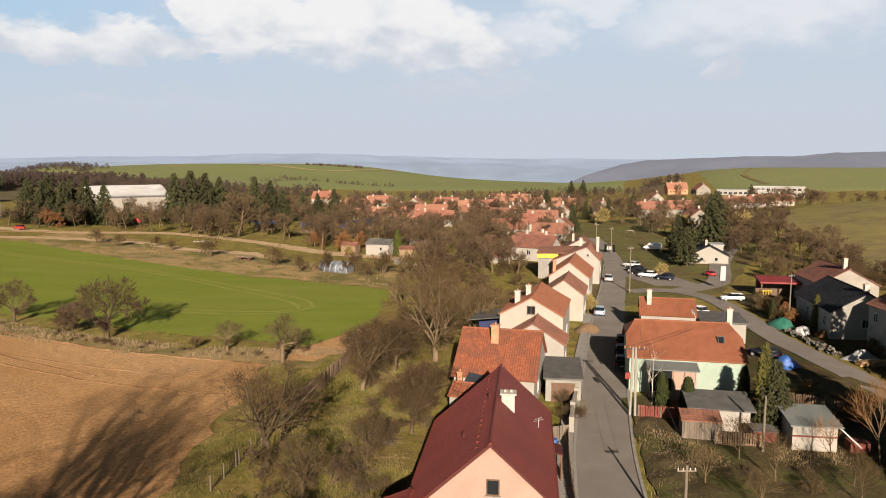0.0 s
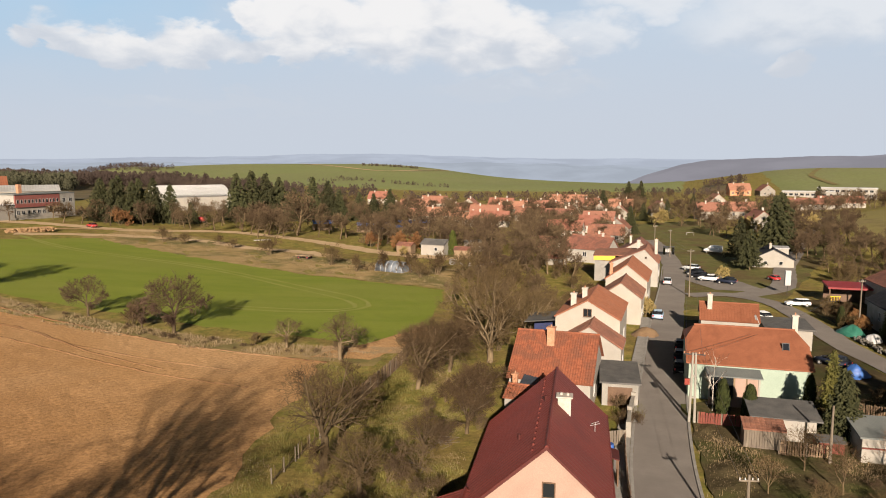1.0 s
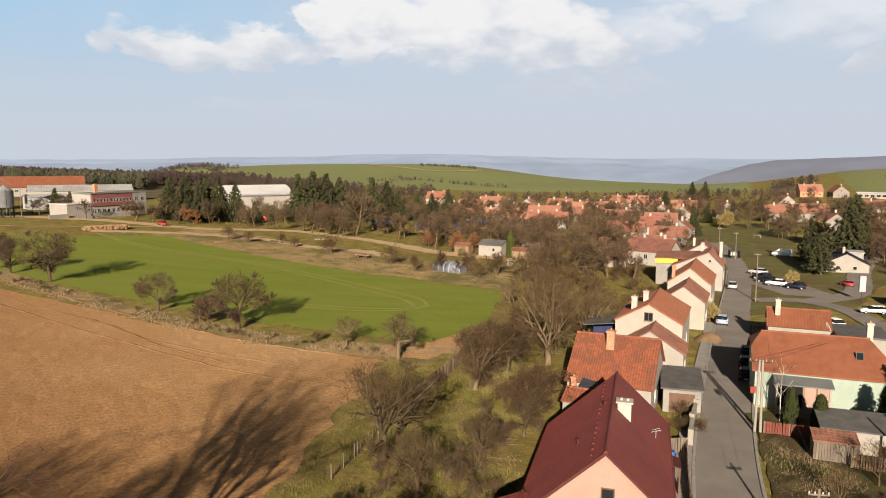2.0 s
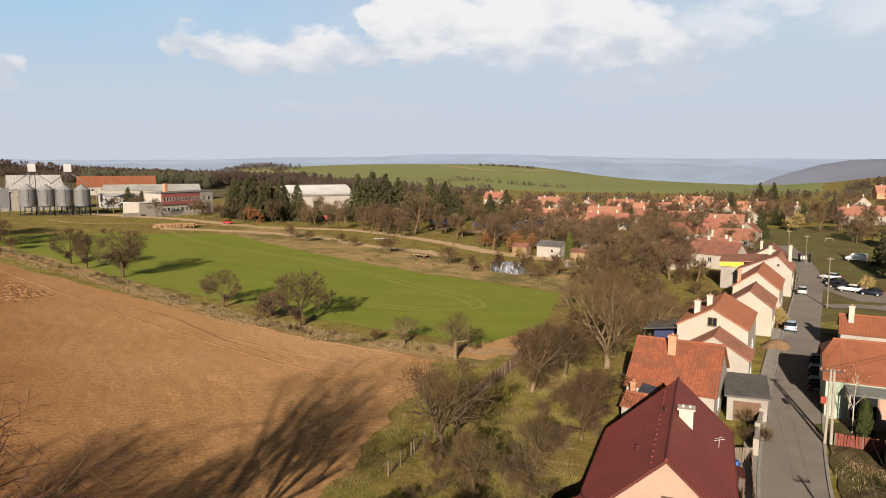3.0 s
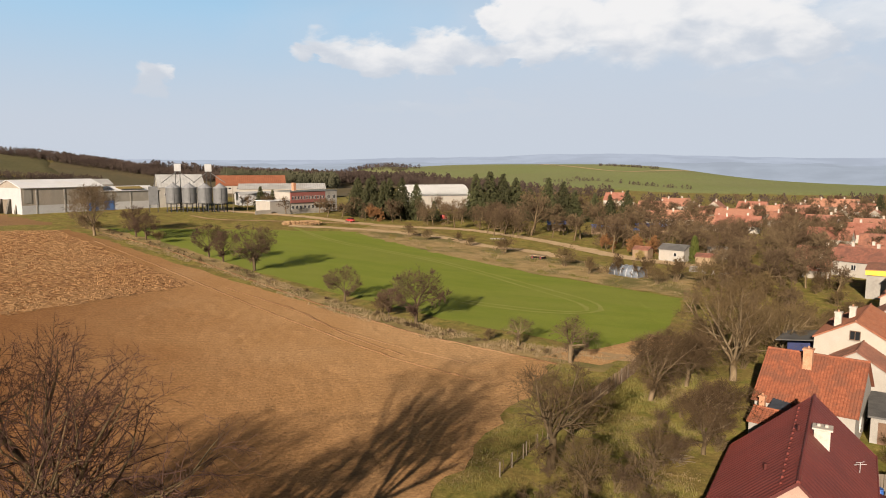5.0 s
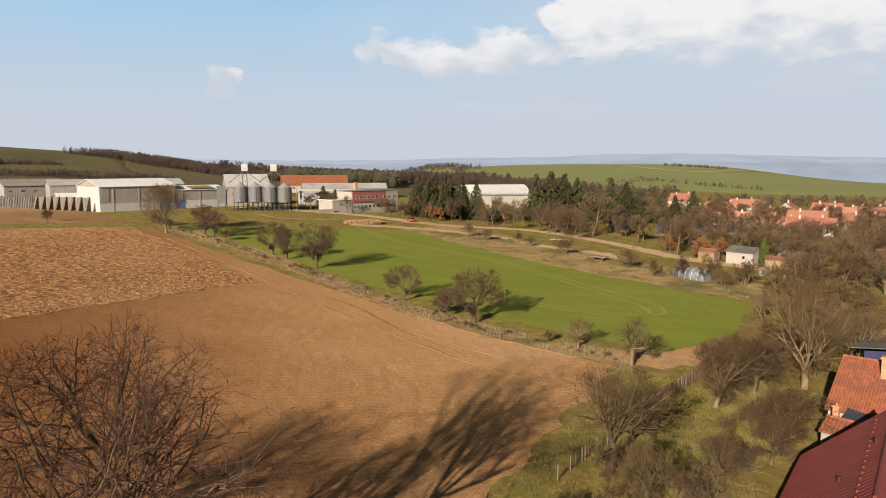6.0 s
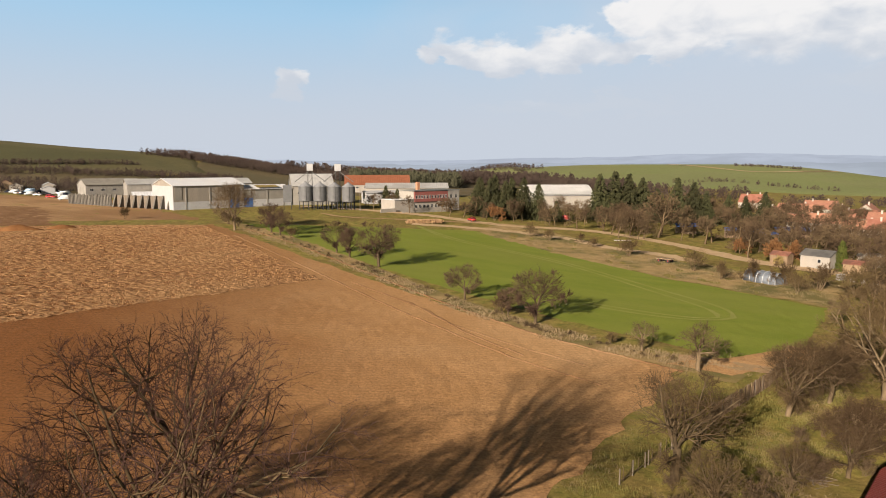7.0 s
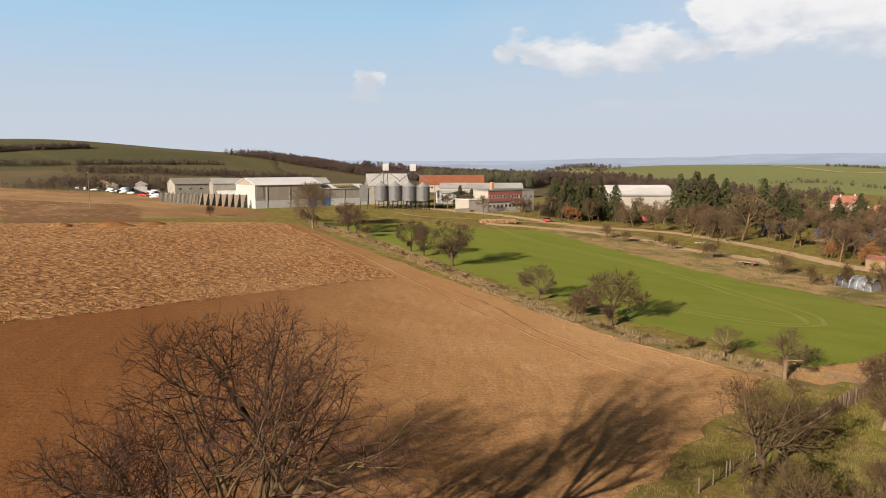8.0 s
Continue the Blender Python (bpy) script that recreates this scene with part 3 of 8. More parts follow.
drape("stubble_patch", [(-207, 64), (-186, 92), (-262, 126), (-340, 104)], 3.0, 0.09, "soil_brown", "dark freshly turned strip of the stubble field", ragged=2.5, relief=0.1, relief_scale=0.7)
ribbon("farm_road", [(-235, 30), (-212, 58), (-204, 67), (-198, 74)], 2.0, 0.10, "kerb", "narrow pale farm road at the field's end", "road", ragged=0.4)
ribbon("farm_lane", [(-165, 170), (-150, 168), (-128, 186), (-100, 205)], 2.0, 0.12, "soil_pale", "pale concrete lane in front of the farm", "road", ragged=0.4)
STREET = [(9, 20), (10.2, 33), (11.7, 45.6), (14.1, 58.2), (19.3, 79.3), (25.6, 104), (33.9, 134.8), (39.7, 158), (44, 185), (47, 215)]
ribbon("road", STREET, 4.5, 0.12, "asphalt", "narrow grey asphalt village street, patched and worn", "road", ragged=0.25)


def beside(line, off):
    out = []
    for k, p in enumerate(line):
        d = (Vector(line[min(k + 1, len(line) - 1)]) - Vector(line[max(k - 1, 0)])).normalized()
        out.append((p[0] + d.y * off, p[1] - d.x * off))
    return out


ribbon("kerb", beside(STREET[:8], -2.36), 0.24, 0.22, "kerb", "pale concrete kerb along the street", "kerb", thick=0.2)
ribbon("kerb", beside(STREET[:5], 2.36), 0.24, 0.20, "kerb", "pale concrete kerb along the street", "kerb", thick=0.2)
ribbon("pavement", beside(STREET[:6], -3.10), 1.2, 0.17, "kerb", "narrow pale concrete footpath beside the walls", "pavement")
ribbon("road", [(34, 124), (41, 125), (46, 118), (46, 104), (44.6, 90), (45, 76), (45.4, 62), (45, 40)], 3.6, 0.13, "asphalt", "grey asphalt side lane between yards", "road", ragged=0.3)
ribbon("road", [(43, 124), (52, 131), (57, 140), (65, 160), (75, 180), (92, 215), (120, 260)], 4.4, 0.135, "asphalt", "grey asphalt lane to the upper houses", "road", ragged=0.3)
drape("parking", [(36.5, 146), (40.5, 130), (50, 128), (46, 150)], 2.0, 0.11, "asphalt", "small asphalt parking bay", "pavement", ragged=0.4)
ribbon("hill_track", [(-290, 1005), (-236, 947), (-168, 868), (-131, 866), (-95, 930), (-70, 985)], 6.0, 1.5, "dirt_track", "pale track over the far green hill", "track")
ribbon("hill_track", [(281, 600), (293, 659), (300, 690), (313, 717), (345, 775)], 5.0, 1.5, "meadow", "pale track curving up the far field", "track")


def hill_range(name, dist, tops, material, label, rough=0.10):
    """A far ridge, closed down to the low land, as an arc round the place. tops: bearing left of +y and height of the crest, in degrees."""
    verts, faces = [], []
    n = 40 * len(tops) // 4
    az0, az1 = tops[0][0], tops[-1][0]
    for i in range(n + 1):
        b = az0 + (az1 - az0) * i / n
        j = next(k for k in range(len(tops) - 1) if b >= tops[k + 1][0] or k == len(tops) - 2)
        (b0, h0), (b1, h1) = tops[j], tops[j + 1]
        t = (b - b0) / (b1 - b0)
        h = h0 + (h1 - h0) * t
        h += rough * noise.noise((b * 0.35, dist * 0.01, 0)) + rough * 0.5 * noise.noise((b * 1.4, dist * 0.01, 2))
        a = radians(b)
        for r, e in ((dist, None), (dist + 160, h - 0.35), (dist + 420, h), (dist + 560, h - 0.5)):
            z = -330.0 if e is None else EYE + r * math.tan(radians(e))
            verts.append((-math.sin(a) * r, math.cos(a) * r, z))
    for i in range(n):
        for j in range(3):
            faces.append((i * 4 + j, i * 4 + 4 + j, i * 4 + 5 + j, i * 4 + 1 + j))
    tagged(part_of(name, mesh(name, verts, faces), material, smooth=True), label, "hills", kind="structure")


def spread(rows, count):
    """The rows of a ridge, made even in bearing so that its crest is finely drawn."""
    out = []
    for k in range(count + 1):
        b = rows[0][0] + (rows[-1][0] - rows[0][0]) * k / count
        j = next(q for q in range(len(rows) - 1) if b >= rows[q + 1][0] - 1e-6)
        (b0, h0), (b1, h1) = rows[j], rows[j + 1]
        out.append((b, h0 + (h1 - h0) * step(0, 1, (b - b0) / (b1 - b0))))
    return out


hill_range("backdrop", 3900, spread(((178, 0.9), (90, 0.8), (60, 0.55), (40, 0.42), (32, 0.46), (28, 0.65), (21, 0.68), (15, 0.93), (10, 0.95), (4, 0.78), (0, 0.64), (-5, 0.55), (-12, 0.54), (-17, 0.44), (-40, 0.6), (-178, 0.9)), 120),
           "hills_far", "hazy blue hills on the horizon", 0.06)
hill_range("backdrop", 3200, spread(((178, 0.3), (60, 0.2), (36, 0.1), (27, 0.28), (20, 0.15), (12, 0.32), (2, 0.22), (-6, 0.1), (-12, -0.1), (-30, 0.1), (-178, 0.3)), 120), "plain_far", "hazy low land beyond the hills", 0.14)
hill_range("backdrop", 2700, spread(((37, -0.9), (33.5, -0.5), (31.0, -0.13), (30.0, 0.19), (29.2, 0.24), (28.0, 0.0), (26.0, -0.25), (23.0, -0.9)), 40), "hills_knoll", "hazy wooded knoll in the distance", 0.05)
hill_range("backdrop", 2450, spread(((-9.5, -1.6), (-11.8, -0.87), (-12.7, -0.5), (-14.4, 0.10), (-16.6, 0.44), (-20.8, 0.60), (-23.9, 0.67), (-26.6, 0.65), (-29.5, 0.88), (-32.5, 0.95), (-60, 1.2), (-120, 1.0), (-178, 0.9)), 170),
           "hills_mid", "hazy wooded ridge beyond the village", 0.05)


# ---- houses ----
def slope(a, b, c, d, rows, waves, lift, amp):
    """A roof slope a-b (eave) to d-c (ridge) in lapped courses, waved across."""
    a, b, c, d = map(Vector, (a, b, c, d))
    nrm = (b - a).cross(d - a).normalized()
    if nrm.z < 0:
        nrm = -nrm
    m = max(1, waves * 4)
    verts, faces = [], []
    for i in range(rows):
        for k, off in ((0, lift), (1, 0.0)):
            t = (i + k) / rows
            for j in range(m + 1):
                s = j / m
                p = a.lerp(b, s).lerp(d.lerp(c, s), t)
                verts.append(p + nrm * (off + (amp * (2 * abs(math.cos(math.pi * s * waves)) ** 0.5 - 1) if waves else 0.0)))
    n = m + 1
    for r in range(2 * rows - 1):
        for j in range(m):
            faces.append((r * n + j, r * n + j + 1, (r + 1) * n + j + 1, (r + 1) * n + j))
    o = len(verts)
    for p in (a, b, c, d):
        verts.append(p - nrm * 0.10)
    faces.append((o + 3, o + 2, o + 1, o))
    faces.append((o, o + 1, m, 0))
    top = (2 * rows - 1) * n
    faces.append((o, 0, top, o + 3))
    faces.append((o + 1, o + 2, top + m, m))
    return mesh("roof_slope", [tuple(v) for v in verts], faces)


WINDOWS = {}


def window(parent, m, wide, high, frame_mat="frame_white", panes=2, glass_mat="window_glass", sill=True):
    """A window in a wall: frame, panes and sill. m puts it on the wall, looking along -y."""
    key = (wide, high, frame_mat, panes, glass_mat, sill)
    if key not in WINDOWS:
        bm = bmesh.new()
        t = 0.07
        for x0, z0, x1, z1 in ((-wide / 2, -high / 2, -wide / 2 + t, high / 2), (wide / 2 - t, -high / 2, wide / 2, high / 2),
                               (-wide / 2 + t, high / 2 - t, wide / 2 - t, high / 2), (-wide / 2 + t, -high / 2, wide / 2 - t, -high / 2 + t)):
            add_box(bm, x0, -0.05, z0, x1, 0.04, z1)
        for k in range(1, panes):
            x = -wide / 2 + wide * k / panes
            add_box(bm, x - 0.03, -0.045, -high / 2 + t, x + 0.03, 0.04, high / 2 - t)
        fr = bpy.data.meshes.new("window")
        bm.to_mesh(fr)
        bm.free()
        fr.materials.append(MATS[frame_mat])
        bm = box(-wide / 2 + t, -0.012, -high / 2 + t, wide / 2 - t, 0.03, high / 2 - t)
        pn = bpy.data.meshes.new("pane")
        bm.to_mesh(pn)
        bm.free()
        pn.materials.append(MATS[glass_mat])
        sl = None
        if sill:
            bm = box(-wide / 2 - 0.06, -0.16, -high / 2 - 0.06, wide / 2 + 0.06, 0.03, -high / 2 - 0.005)
            sl = bpy.data.meshes.new("sill")
            bm.to_mesh(sl)
            bm.free()
            sl.materials.append(MATS["concrete"])
        WINDOWS[key] = fr, pn, sl
    fr, pn, sl = WINDOWS[key]
    ob = new("window", fr)
    ob.parent, ob.matrix_local = parent, m
    p = new("pane", pn)
    p.parent = ob
    if sl:
        s = new("sill", sl)
        s.parent = ob
    return ob


def chimney(parent, x, y, z0, z1, wide=0.55, material="chimney_white", pots=1):
    bm = box(x - wide / 2, y - wide / 2, z0, x + wide / 2, y + wide / 2, z1, 0.02)
    add_box(bm, x - wide / 2 - 0.07, y - wide / 2 - 0.07, z1 - 0.16, x + wide / 2 + 0.07, y + wide / 2 + 0.07, z1 - 0.03)
    ob = part("chimney", bm, material, parent)
    bm = bmesh.new()
    for k in range(pots):
        add_tube(bm, (x + (k - (pots - 1) / 2) * 0.24, y, z1 - 0.04), (x + (k - (pots - 1) / 2) * 0.24, y, z1 + 0.2), 0.09, 0.08, 8)
    part("chimney_pot", bm, "brick", ob)
    return ob


def dish(parent, x, y, z, turn=0.0):
    """A satellite dish on its mast."""
    bm = bmesh.new()
    n = 12
    c = bm.verts.new((0, 0.08, 0))
    ring = [bm.verts.new((0.3 * math.cos(2 * math.pi * k / n), 0, 0.3 * math.sin(2 * math.pi * k / n))) for k in range(n)]
    for k in range(n):
        bm.faces.new((c, ring[k], ring[(k + 1) % n]))
    bmesh.ops.solidify(bm, geom=bm.faces[:], thickness=0.02)
    add_tube(bm, (0, 0.1, 0), (0, 0.15, -0.8), 0.025)
    bmesh.ops.transform(bm, matrix=pose(x, y, z, 20, 0, turn), verts=bm.verts)
    return part("satellite_dish", bm, "metal_pale", parent)


def house(name, label, near, az, length, top, left, right, wall, roof, rows=0, waves=0, amp=0.02, amp_right=None, windows=(), chimneys=(), over=0.35, half_hip=0.0, lap=0.035,
          group="", gable_board=None, base=0.0, category="house"):
    """A gabled house. near: the ridge's near end; az: the ridge's bearing right of +y; left, right: (half width, eave height)."""
    x0, y0 = near
    z0 = ground_z(x0, y0) + base
    root = thing(name, pose(x0, y0, z0, 0, 0, -az), label, category, group)
    (wl, zl), (wr, zr) = left, right
    sl, sr = (top - zl) / wl, (top - zr) / wr
    il, ir, e, t = -(wl - over), wr - over, over, 0.16
    hl, hr, hz = top - sl * (wl - over) - t, top - sr * (wr - over) - t, top - t
    bm = bmesh.new()
    cut = half_hip and hz - half_hip
    prof = [(il, -0.6), (ir, -0.6), (ir, hr)] + ([((hz - cut) / sr, cut), (-(hz - cut) / sl, cut)] if half_hip else [(0, hz)]) + [(il, hl)]
    f0 = [bm.verts.new((x, e, z)) for x, z in prof]
    f1 = [bm.verts.new((x, length - e, z)) for x, z in prof]
    bm.faces.new(f0)
    bm.faces.new(f1[::-1])
    for i in range(len(prof)):
        j = (i + 1) % len(prof)
        bm.faces.new((f0[j], f0[i], f1[i], f1[j]))
    bmesh.ops.recalc_face_normals(bm, faces=bm.faces)
    body = part("wall", bm, wall, root)
    if half_hip:
        h = half_hip
        k = h * 0.9
        for sx, ww, ss in ((-1, wl, sl), (1, wr, sr)):
            q = h / ss
            ze = top - ss * ww
            part("roof", slab([(sx * ww, 0, ze), (sx * ww, length, ze), (sx * q, length, top - h), (0, length - k, top), (0, k, top), (sx * q, 0, top - h)], 0.14), roof, root)
        for y, yk in ((0, k), (length, length - k)):
            part("roof_hip", slab([(-h / sl, y, top - h), (h / sr, y, top - h), (0, yk, top)], 0.14), roof, root)
    elif rows:
        part_of("roof", slope((-wl, 0, zl), (-wl, length, zl), (0, length, top), (0, 0, top), rows, waves, lap, amp), roof, root)
        part_of("roof", slope((wr, length, zr), (wr, 0, zr), (0, 0, top), (0, length, top), rows, waves, lap, amp if amp_right is None else amp_right), roof, root)
    else:
        for sx, ww, ze in ((-1, wl, zl), (1, wr, zr)):
            part("roof", slab([(sx * ww, 0, ze), (sx * ww, length, ze), (0, length, top), (0, 0, top)], 0.14), roof, root)
    bm = bmesh.new()
    k = half_hip * 0.9
    add_tube(bm, (0, k - 0.02, top + 0.02), (0, length - k + 0.02, top + 0.02), 0.11, None, 8)
    part("ridge_cap", bm, roof, root)
    if gable_board:
        for sx, ww, ze in ((-1, wl, zl), (1, wr, zr)):
            for y in (-0.02, length - 0.02):
                bm = bmesh.new()
                a = [(0, y, top + 0.03), (sx * ww, y, ze + 0.03), (sx * ww, y, ze - 0.17), (0, y, top - 0.17)]
                vs = [bm.verts.new(p) for p in a] + [bm.verts.new((p[0], p[1] + 0.04, p[2])) for p in a]
                for fidx in ((0, 1, 2, 3), (7, 6, 5, 4), (0, 4, 5, 1), (1, 5, 6, 2), (2, 6, 7, 3), (3, 7, 4, 0)):
                    bm.faces.new([vs[q] for q in fidx])
                bmesh.ops.recalc_face_normals(bm, faces=bm.faces)
                part("barge_board", bm, gable_board, root)
    for w_ in windows:
        s, u, z, ww, hh = w_[:5]
        fm = w_[5] if len(w_) > 5 else "frame_white"
        m = {"front": pose(u, e, z), "back": pose(u, length - e, z, 0, 0, 180), "right": pose(ir, u, z, 0, 0, 90), "left": pose(il, u, z, 0, 0, -90)}[s]
        window(body, m, ww, hh, fm, 2 if ww > 0.8 else 1)
    for c in chimneys:
        chimney(root, *c)
    return root


def door(root, m, wide, high, material="frame_brown"):
    bm = box(-wide / 2, -0.05, 0, wide / 2, 0.03, high)
    d = part("door", bm, material, root)
    d.matrix_local = m
    part("handle", box(wide / 2 - 0.14, -0.1, high * 0.48, wide / 2 - 0.08, -0.05, high * 0.48 + 0.12), "metal_pale", d)
    return d


# the near house with the maroon sheet roof
h = house("house", "peach plastered house with a maroon metal tile roof", (2.7, 37.6), 7.0, 15.8, 7.2, (5.3, 2.4), (3.9, 3.6), "plaster_peach", "roof_maroon", 22, 30, 0.042,
          windows=[("front", 0.15, 4.5, 0.78, 0.98, "frame_brown"), ("front", -2.6, 1.3, 1.4, 1.3, "frame_brown"), ("right", 5, 1.6, 1.2, 1.2), ("right", 9, 1.6, 1.2, 1.2), ("right", 12.6, 1.6, 1.0, 1.2)],
          gable_board="roof_maroon_old", over=0.3, lap=0.022, amp_right=0.010)
c_ = part("chimney", box(0.32, 8.2, 5.6, 1.22, 8.95, 7.35, 0.02), "chimney_white", h)
part("chimney_cap", box(0.2, 8.08, 7.352, 1.34, 9.07, 7.47, 0.02), "chimney_white", c_)
for x in (0.55, 0.98):
    part("flue", tube((x, 8.58, 7.46), (x, 8.58, 7.62), 0.11, 0.10, 8), "chimney_white", c_)
a = part("antenna_mast", tube((2.9, 9.8, 4.2), (2.9, 9.8, 5.15), 0.022), "metal_pale", h)
for z, l in ((5.1, 0.25), (4.95, 0.34)):
    part("antenna_rod", tube((2.9 - l, 9.8, z), (2.9 + l, 10.1, z + 0.08), 0.016), "metal_pale", a)
for i in range(16):
    y = 1.2 + i * 0.9
    part("snow_guard", box(-0.95, y - 0.14, 6.3, -0.80, y + 0.14, 6.56, 0.03), "roof_maroon", h)
for x, y in ((-2.0, 5.2), (-0.55, 9.3)):
    part("vent_pipe", tube((x, y, 7.2 - 0.906 * -x - 0.1), (x, y, 7.2 - 0.906 * -x + 0.38), 0.09), "roof_maroon_old", h)
for sx, ww, ze in ((-1, 5.3, 2.4), (1, 3.9, 3.6)):
    part("gutter", tube((sx * (ww + 0.05), 0, ze - 0.05), (sx * (ww + 0.05), 15.8, ze - 0.05), 0.07), "roof_maroon", h)
p_ = thing("porch", h.matrix_world @ pose(3.62, 11.6, 0), "small brown timber entrance porch with a low wall", "porch")
part("canopy", slab([(0.02, -0.9, 2.45), (1.1, -0.9, 2.2), (1.1, 0.9, 2.2), (0.02, 0.9, 2.45)], 0.08), "roof_maroon_old", p_)
for y in (-0.8, 0.8):
    part("post", box(0.95, y - 0.05, -0.3, 1.05, y + 0.05, 2.15), "frame_brown", p_)
part("parapet", box(0.94, -0.75, -0.3, 1.04, 0.75, 0.8), "frame_brown", p_)
p_ = thing("garden_path", h.matrix_world @ pose(4.4, 0.6, 0.16), "pale concrete path along the house", "path")
for k in range(13):
    part("slab", box(-0.55, k * 0.62, -0.3, 0.55, k * 0.62 + 0.58, 0.02 + 0.012 * (k % 3), 0.01), "concrete", p_)
p_ = thing("rain_barrel", h.matrix_world @ pose(4.3, 16.6, 0.0), "blue plastic rain barrel at the house corner", "barrel")
bm = bmesh.new()
for z0, z1, r0, r1 in ((0.0, 0.2, 0.27, 0.31), (0.2, 0.75, 0.31, 0.31), (0.75, 0.95, 0.31, 0.27)):
    add_tube(bm, (0, 0, z0), (0, 0, z1), r0, r1, 14, z0 == 0.0)
part("drum", bm, "blue_sheet", p_, smooth=True)
part("lid", tube((0, 0, 0.95), (0, 0, 1.0), 0.29, 0.28, 14), "blue_sheet", p_)
# lower wing at its near corner
house("house_wing", "low peach wing with a maroon sheet roof", (-2.5, 37.2), 7.0, 3.6, 3.0, (1.8, 2.2), (3.0, 2.1), "plaster_peach", "roof_maroon", 8, 10, 0.02, gable_board="roof_maroon", over=0.2, category="house wing")

# the old house across, its ridge square to the street
h = house("house", "old white farmhouse with a patched orange tile roof", (10.0, 67.2), -76.0, 8.2, 6.5, (5.4, 3.0), (5.0, 3.1), "plaster_white", "tile_old", 17, 34, 0.025,
          windows=[("front", -1.8, 1.5, 0.9, 1.1), ("front", 1.4, 1.5, 0.9, 1.1)], over=0.25)
chimney(h, -1.3, 4.6, 4.4, 7.3, 0.75, "brick", 1)
house("house_wing", "low lean wing with broken orange tiles", (4.0, 61.2), -72.0, 3.2, 3.0, (1.8, 2.2), (1.8, 2.3), "plaster_grey", "tile_old", 8, 10, 0.03, over=0.15,
      chimneys=[(0.2, 2.6, 2.2, 4.0, 0.45, "brick", 1)], category="house wing")
w_ = thing("sheet_roof", pose(0, 0, 0), "dark blue-grey felt sheet roof on low posts beside the old wing", "lean-to")
part("sheet", slab([(1.9, 61.6, 2.9), (3.6, 62.2, 2.95), (4.3, 64.9, 3.5), (2.6, 64.5, 3.45)], 0.08), "slate_sheet", w_)
for x, y, z in ((2.05, 61.8, 2.8), (3.45, 62.3, 2.85), (4.1, 64.7, 3.4), (2.7, 64.3, 3.35)):
    part("post", box(x - 0.06, y - 0.06, -0.2, x + 0.06, y + 0.06, z), "timber_pole", w_)
# flat garage by the street
g = thing("garage", on(12.2, 68.4, 0, -8), "low garage with a flat grey felt roof beside the street", "garage")
part("wall", box(-1.7, -3.3, -0.3, 1.7, 3.3, 2.3), "plaster_grey", g)
part("roof", slab([(-1.95, -3.6, 2.45), (1.95, -3.6, 2.45), (1.95, 3.6, 2.62), (-1.95, 3.6, 2.62)], 0.16), "felt", g)
door(g, pose(0, -3.3, -0.1), 2.3, 2.0, "frame_brown")

h = house("house", "cream gabled house with an orange tile roof", (10.4, 80.0), 14.5, 11.2, 7.5, (3.9, 5.3), (3.9, 5.3), "plaster_cream", "tile_row", 15, 30, 0.02,
          windows=[("front", 0.0, 5.95, 1.0, 1.0, "frame_brown"), ("right", 3, 2.4, 1.0, 1.3), ("right", 6.5, 2.4, 1.0, 1.3)], chimneys=[(-1.9, 2.2, 5.8, 7.9, 0.65), (-0.9, 4.6, 6.2, 8.2, 0.6)], over=0.15)
house("house_wing", "low white wing with a brown-red tile roof", (10.0, 75.2), 14.5, 4.9, 5.5, (3.6, 3.2), (3.7, 3.2), "plaster_white", "tile_brown", 12, 16, 0.02, over=0.2, category="house wing",
      windows=[("right", 2.4, 1.5, 0.8, 1.0)])
a = thing("lean_to", on(6.0, 84.5, 0, -14), "blue-walled lean-to with a grey sheet roof", "lean-to")
part("wall", box(-1.4, -0.6, -0.3, 1.3, 3, 4.2), "blue_paint_shade", a)
part("roof", slab([(-2.3, -2.5, 4.25), (1.6, -2.5, 4.75), (1.6, 3.2, 4.75), (-2.3, 3.2, 4.25)], 0.1), "felt", a)
house("house", "small cream house with a weathered brown tile roof", (17.9, 100.6), 15.0, 8.5, 6.2, (3.4, 3.8), (3.1, 3.9), "plaster_cream", "tile_brown", 11, 16, 0.02, over=0.2,
      windows=[("right", 2, 1.5, 0.9, 1.2), ("right", 5, 1.5, 0.9, 1.2)])
house("house", "cream house with a bright orange tile roof", (20.9, 112.4), 15.0, 12.0, 7.2, (3.6, 4.6), (3.4, 4.5), "plaster_cream", "tile_row", 14, 24, 0.02, over=0.2,
      windows=[("right", 2.5, 1.6, 0.9, 1.2), ("right", 6.5, 1.6, 0.9, 1.2)], chimneys=[(-2.6, 1.0, 3.8, 7.2, 0.5, "brick")])
house("house", "tall white gabled house with a red-brown tile roof", (27.9, 132.6), 15.0, 9.5, 7.3, (6.6, 4.4), (2.7, 4.6), "plaster_white", "tile_brown", 14, 22, 0.02, over=0.2,
      windows=[("front", 0.2, 5.6, 0.4, 0.4, "frame_brown"), ("right", 3, 2.4, 1.0, 1.3), ("right", 6, 2.4, 1.0, 1.3)], chimneys=[(1.8, 6.4, 5.6, 8.6, 0.55), (-1.6, 7.0, 6.0, 8.3, 0.6)])
y = thing("workshop", on(20.0, 139.0, 0, -12), "low workshop with a brown roof and a yellow fascia", "workshop")
part("wall", box(-0.6, 0.3, -0.3, 7.0, 7.0, 4.5), "plaster_grey", y)
part("fascia", box(-0.8, -0.05, 4.25, 3.4, 0.1, 5.15), "yellow_paint", y)
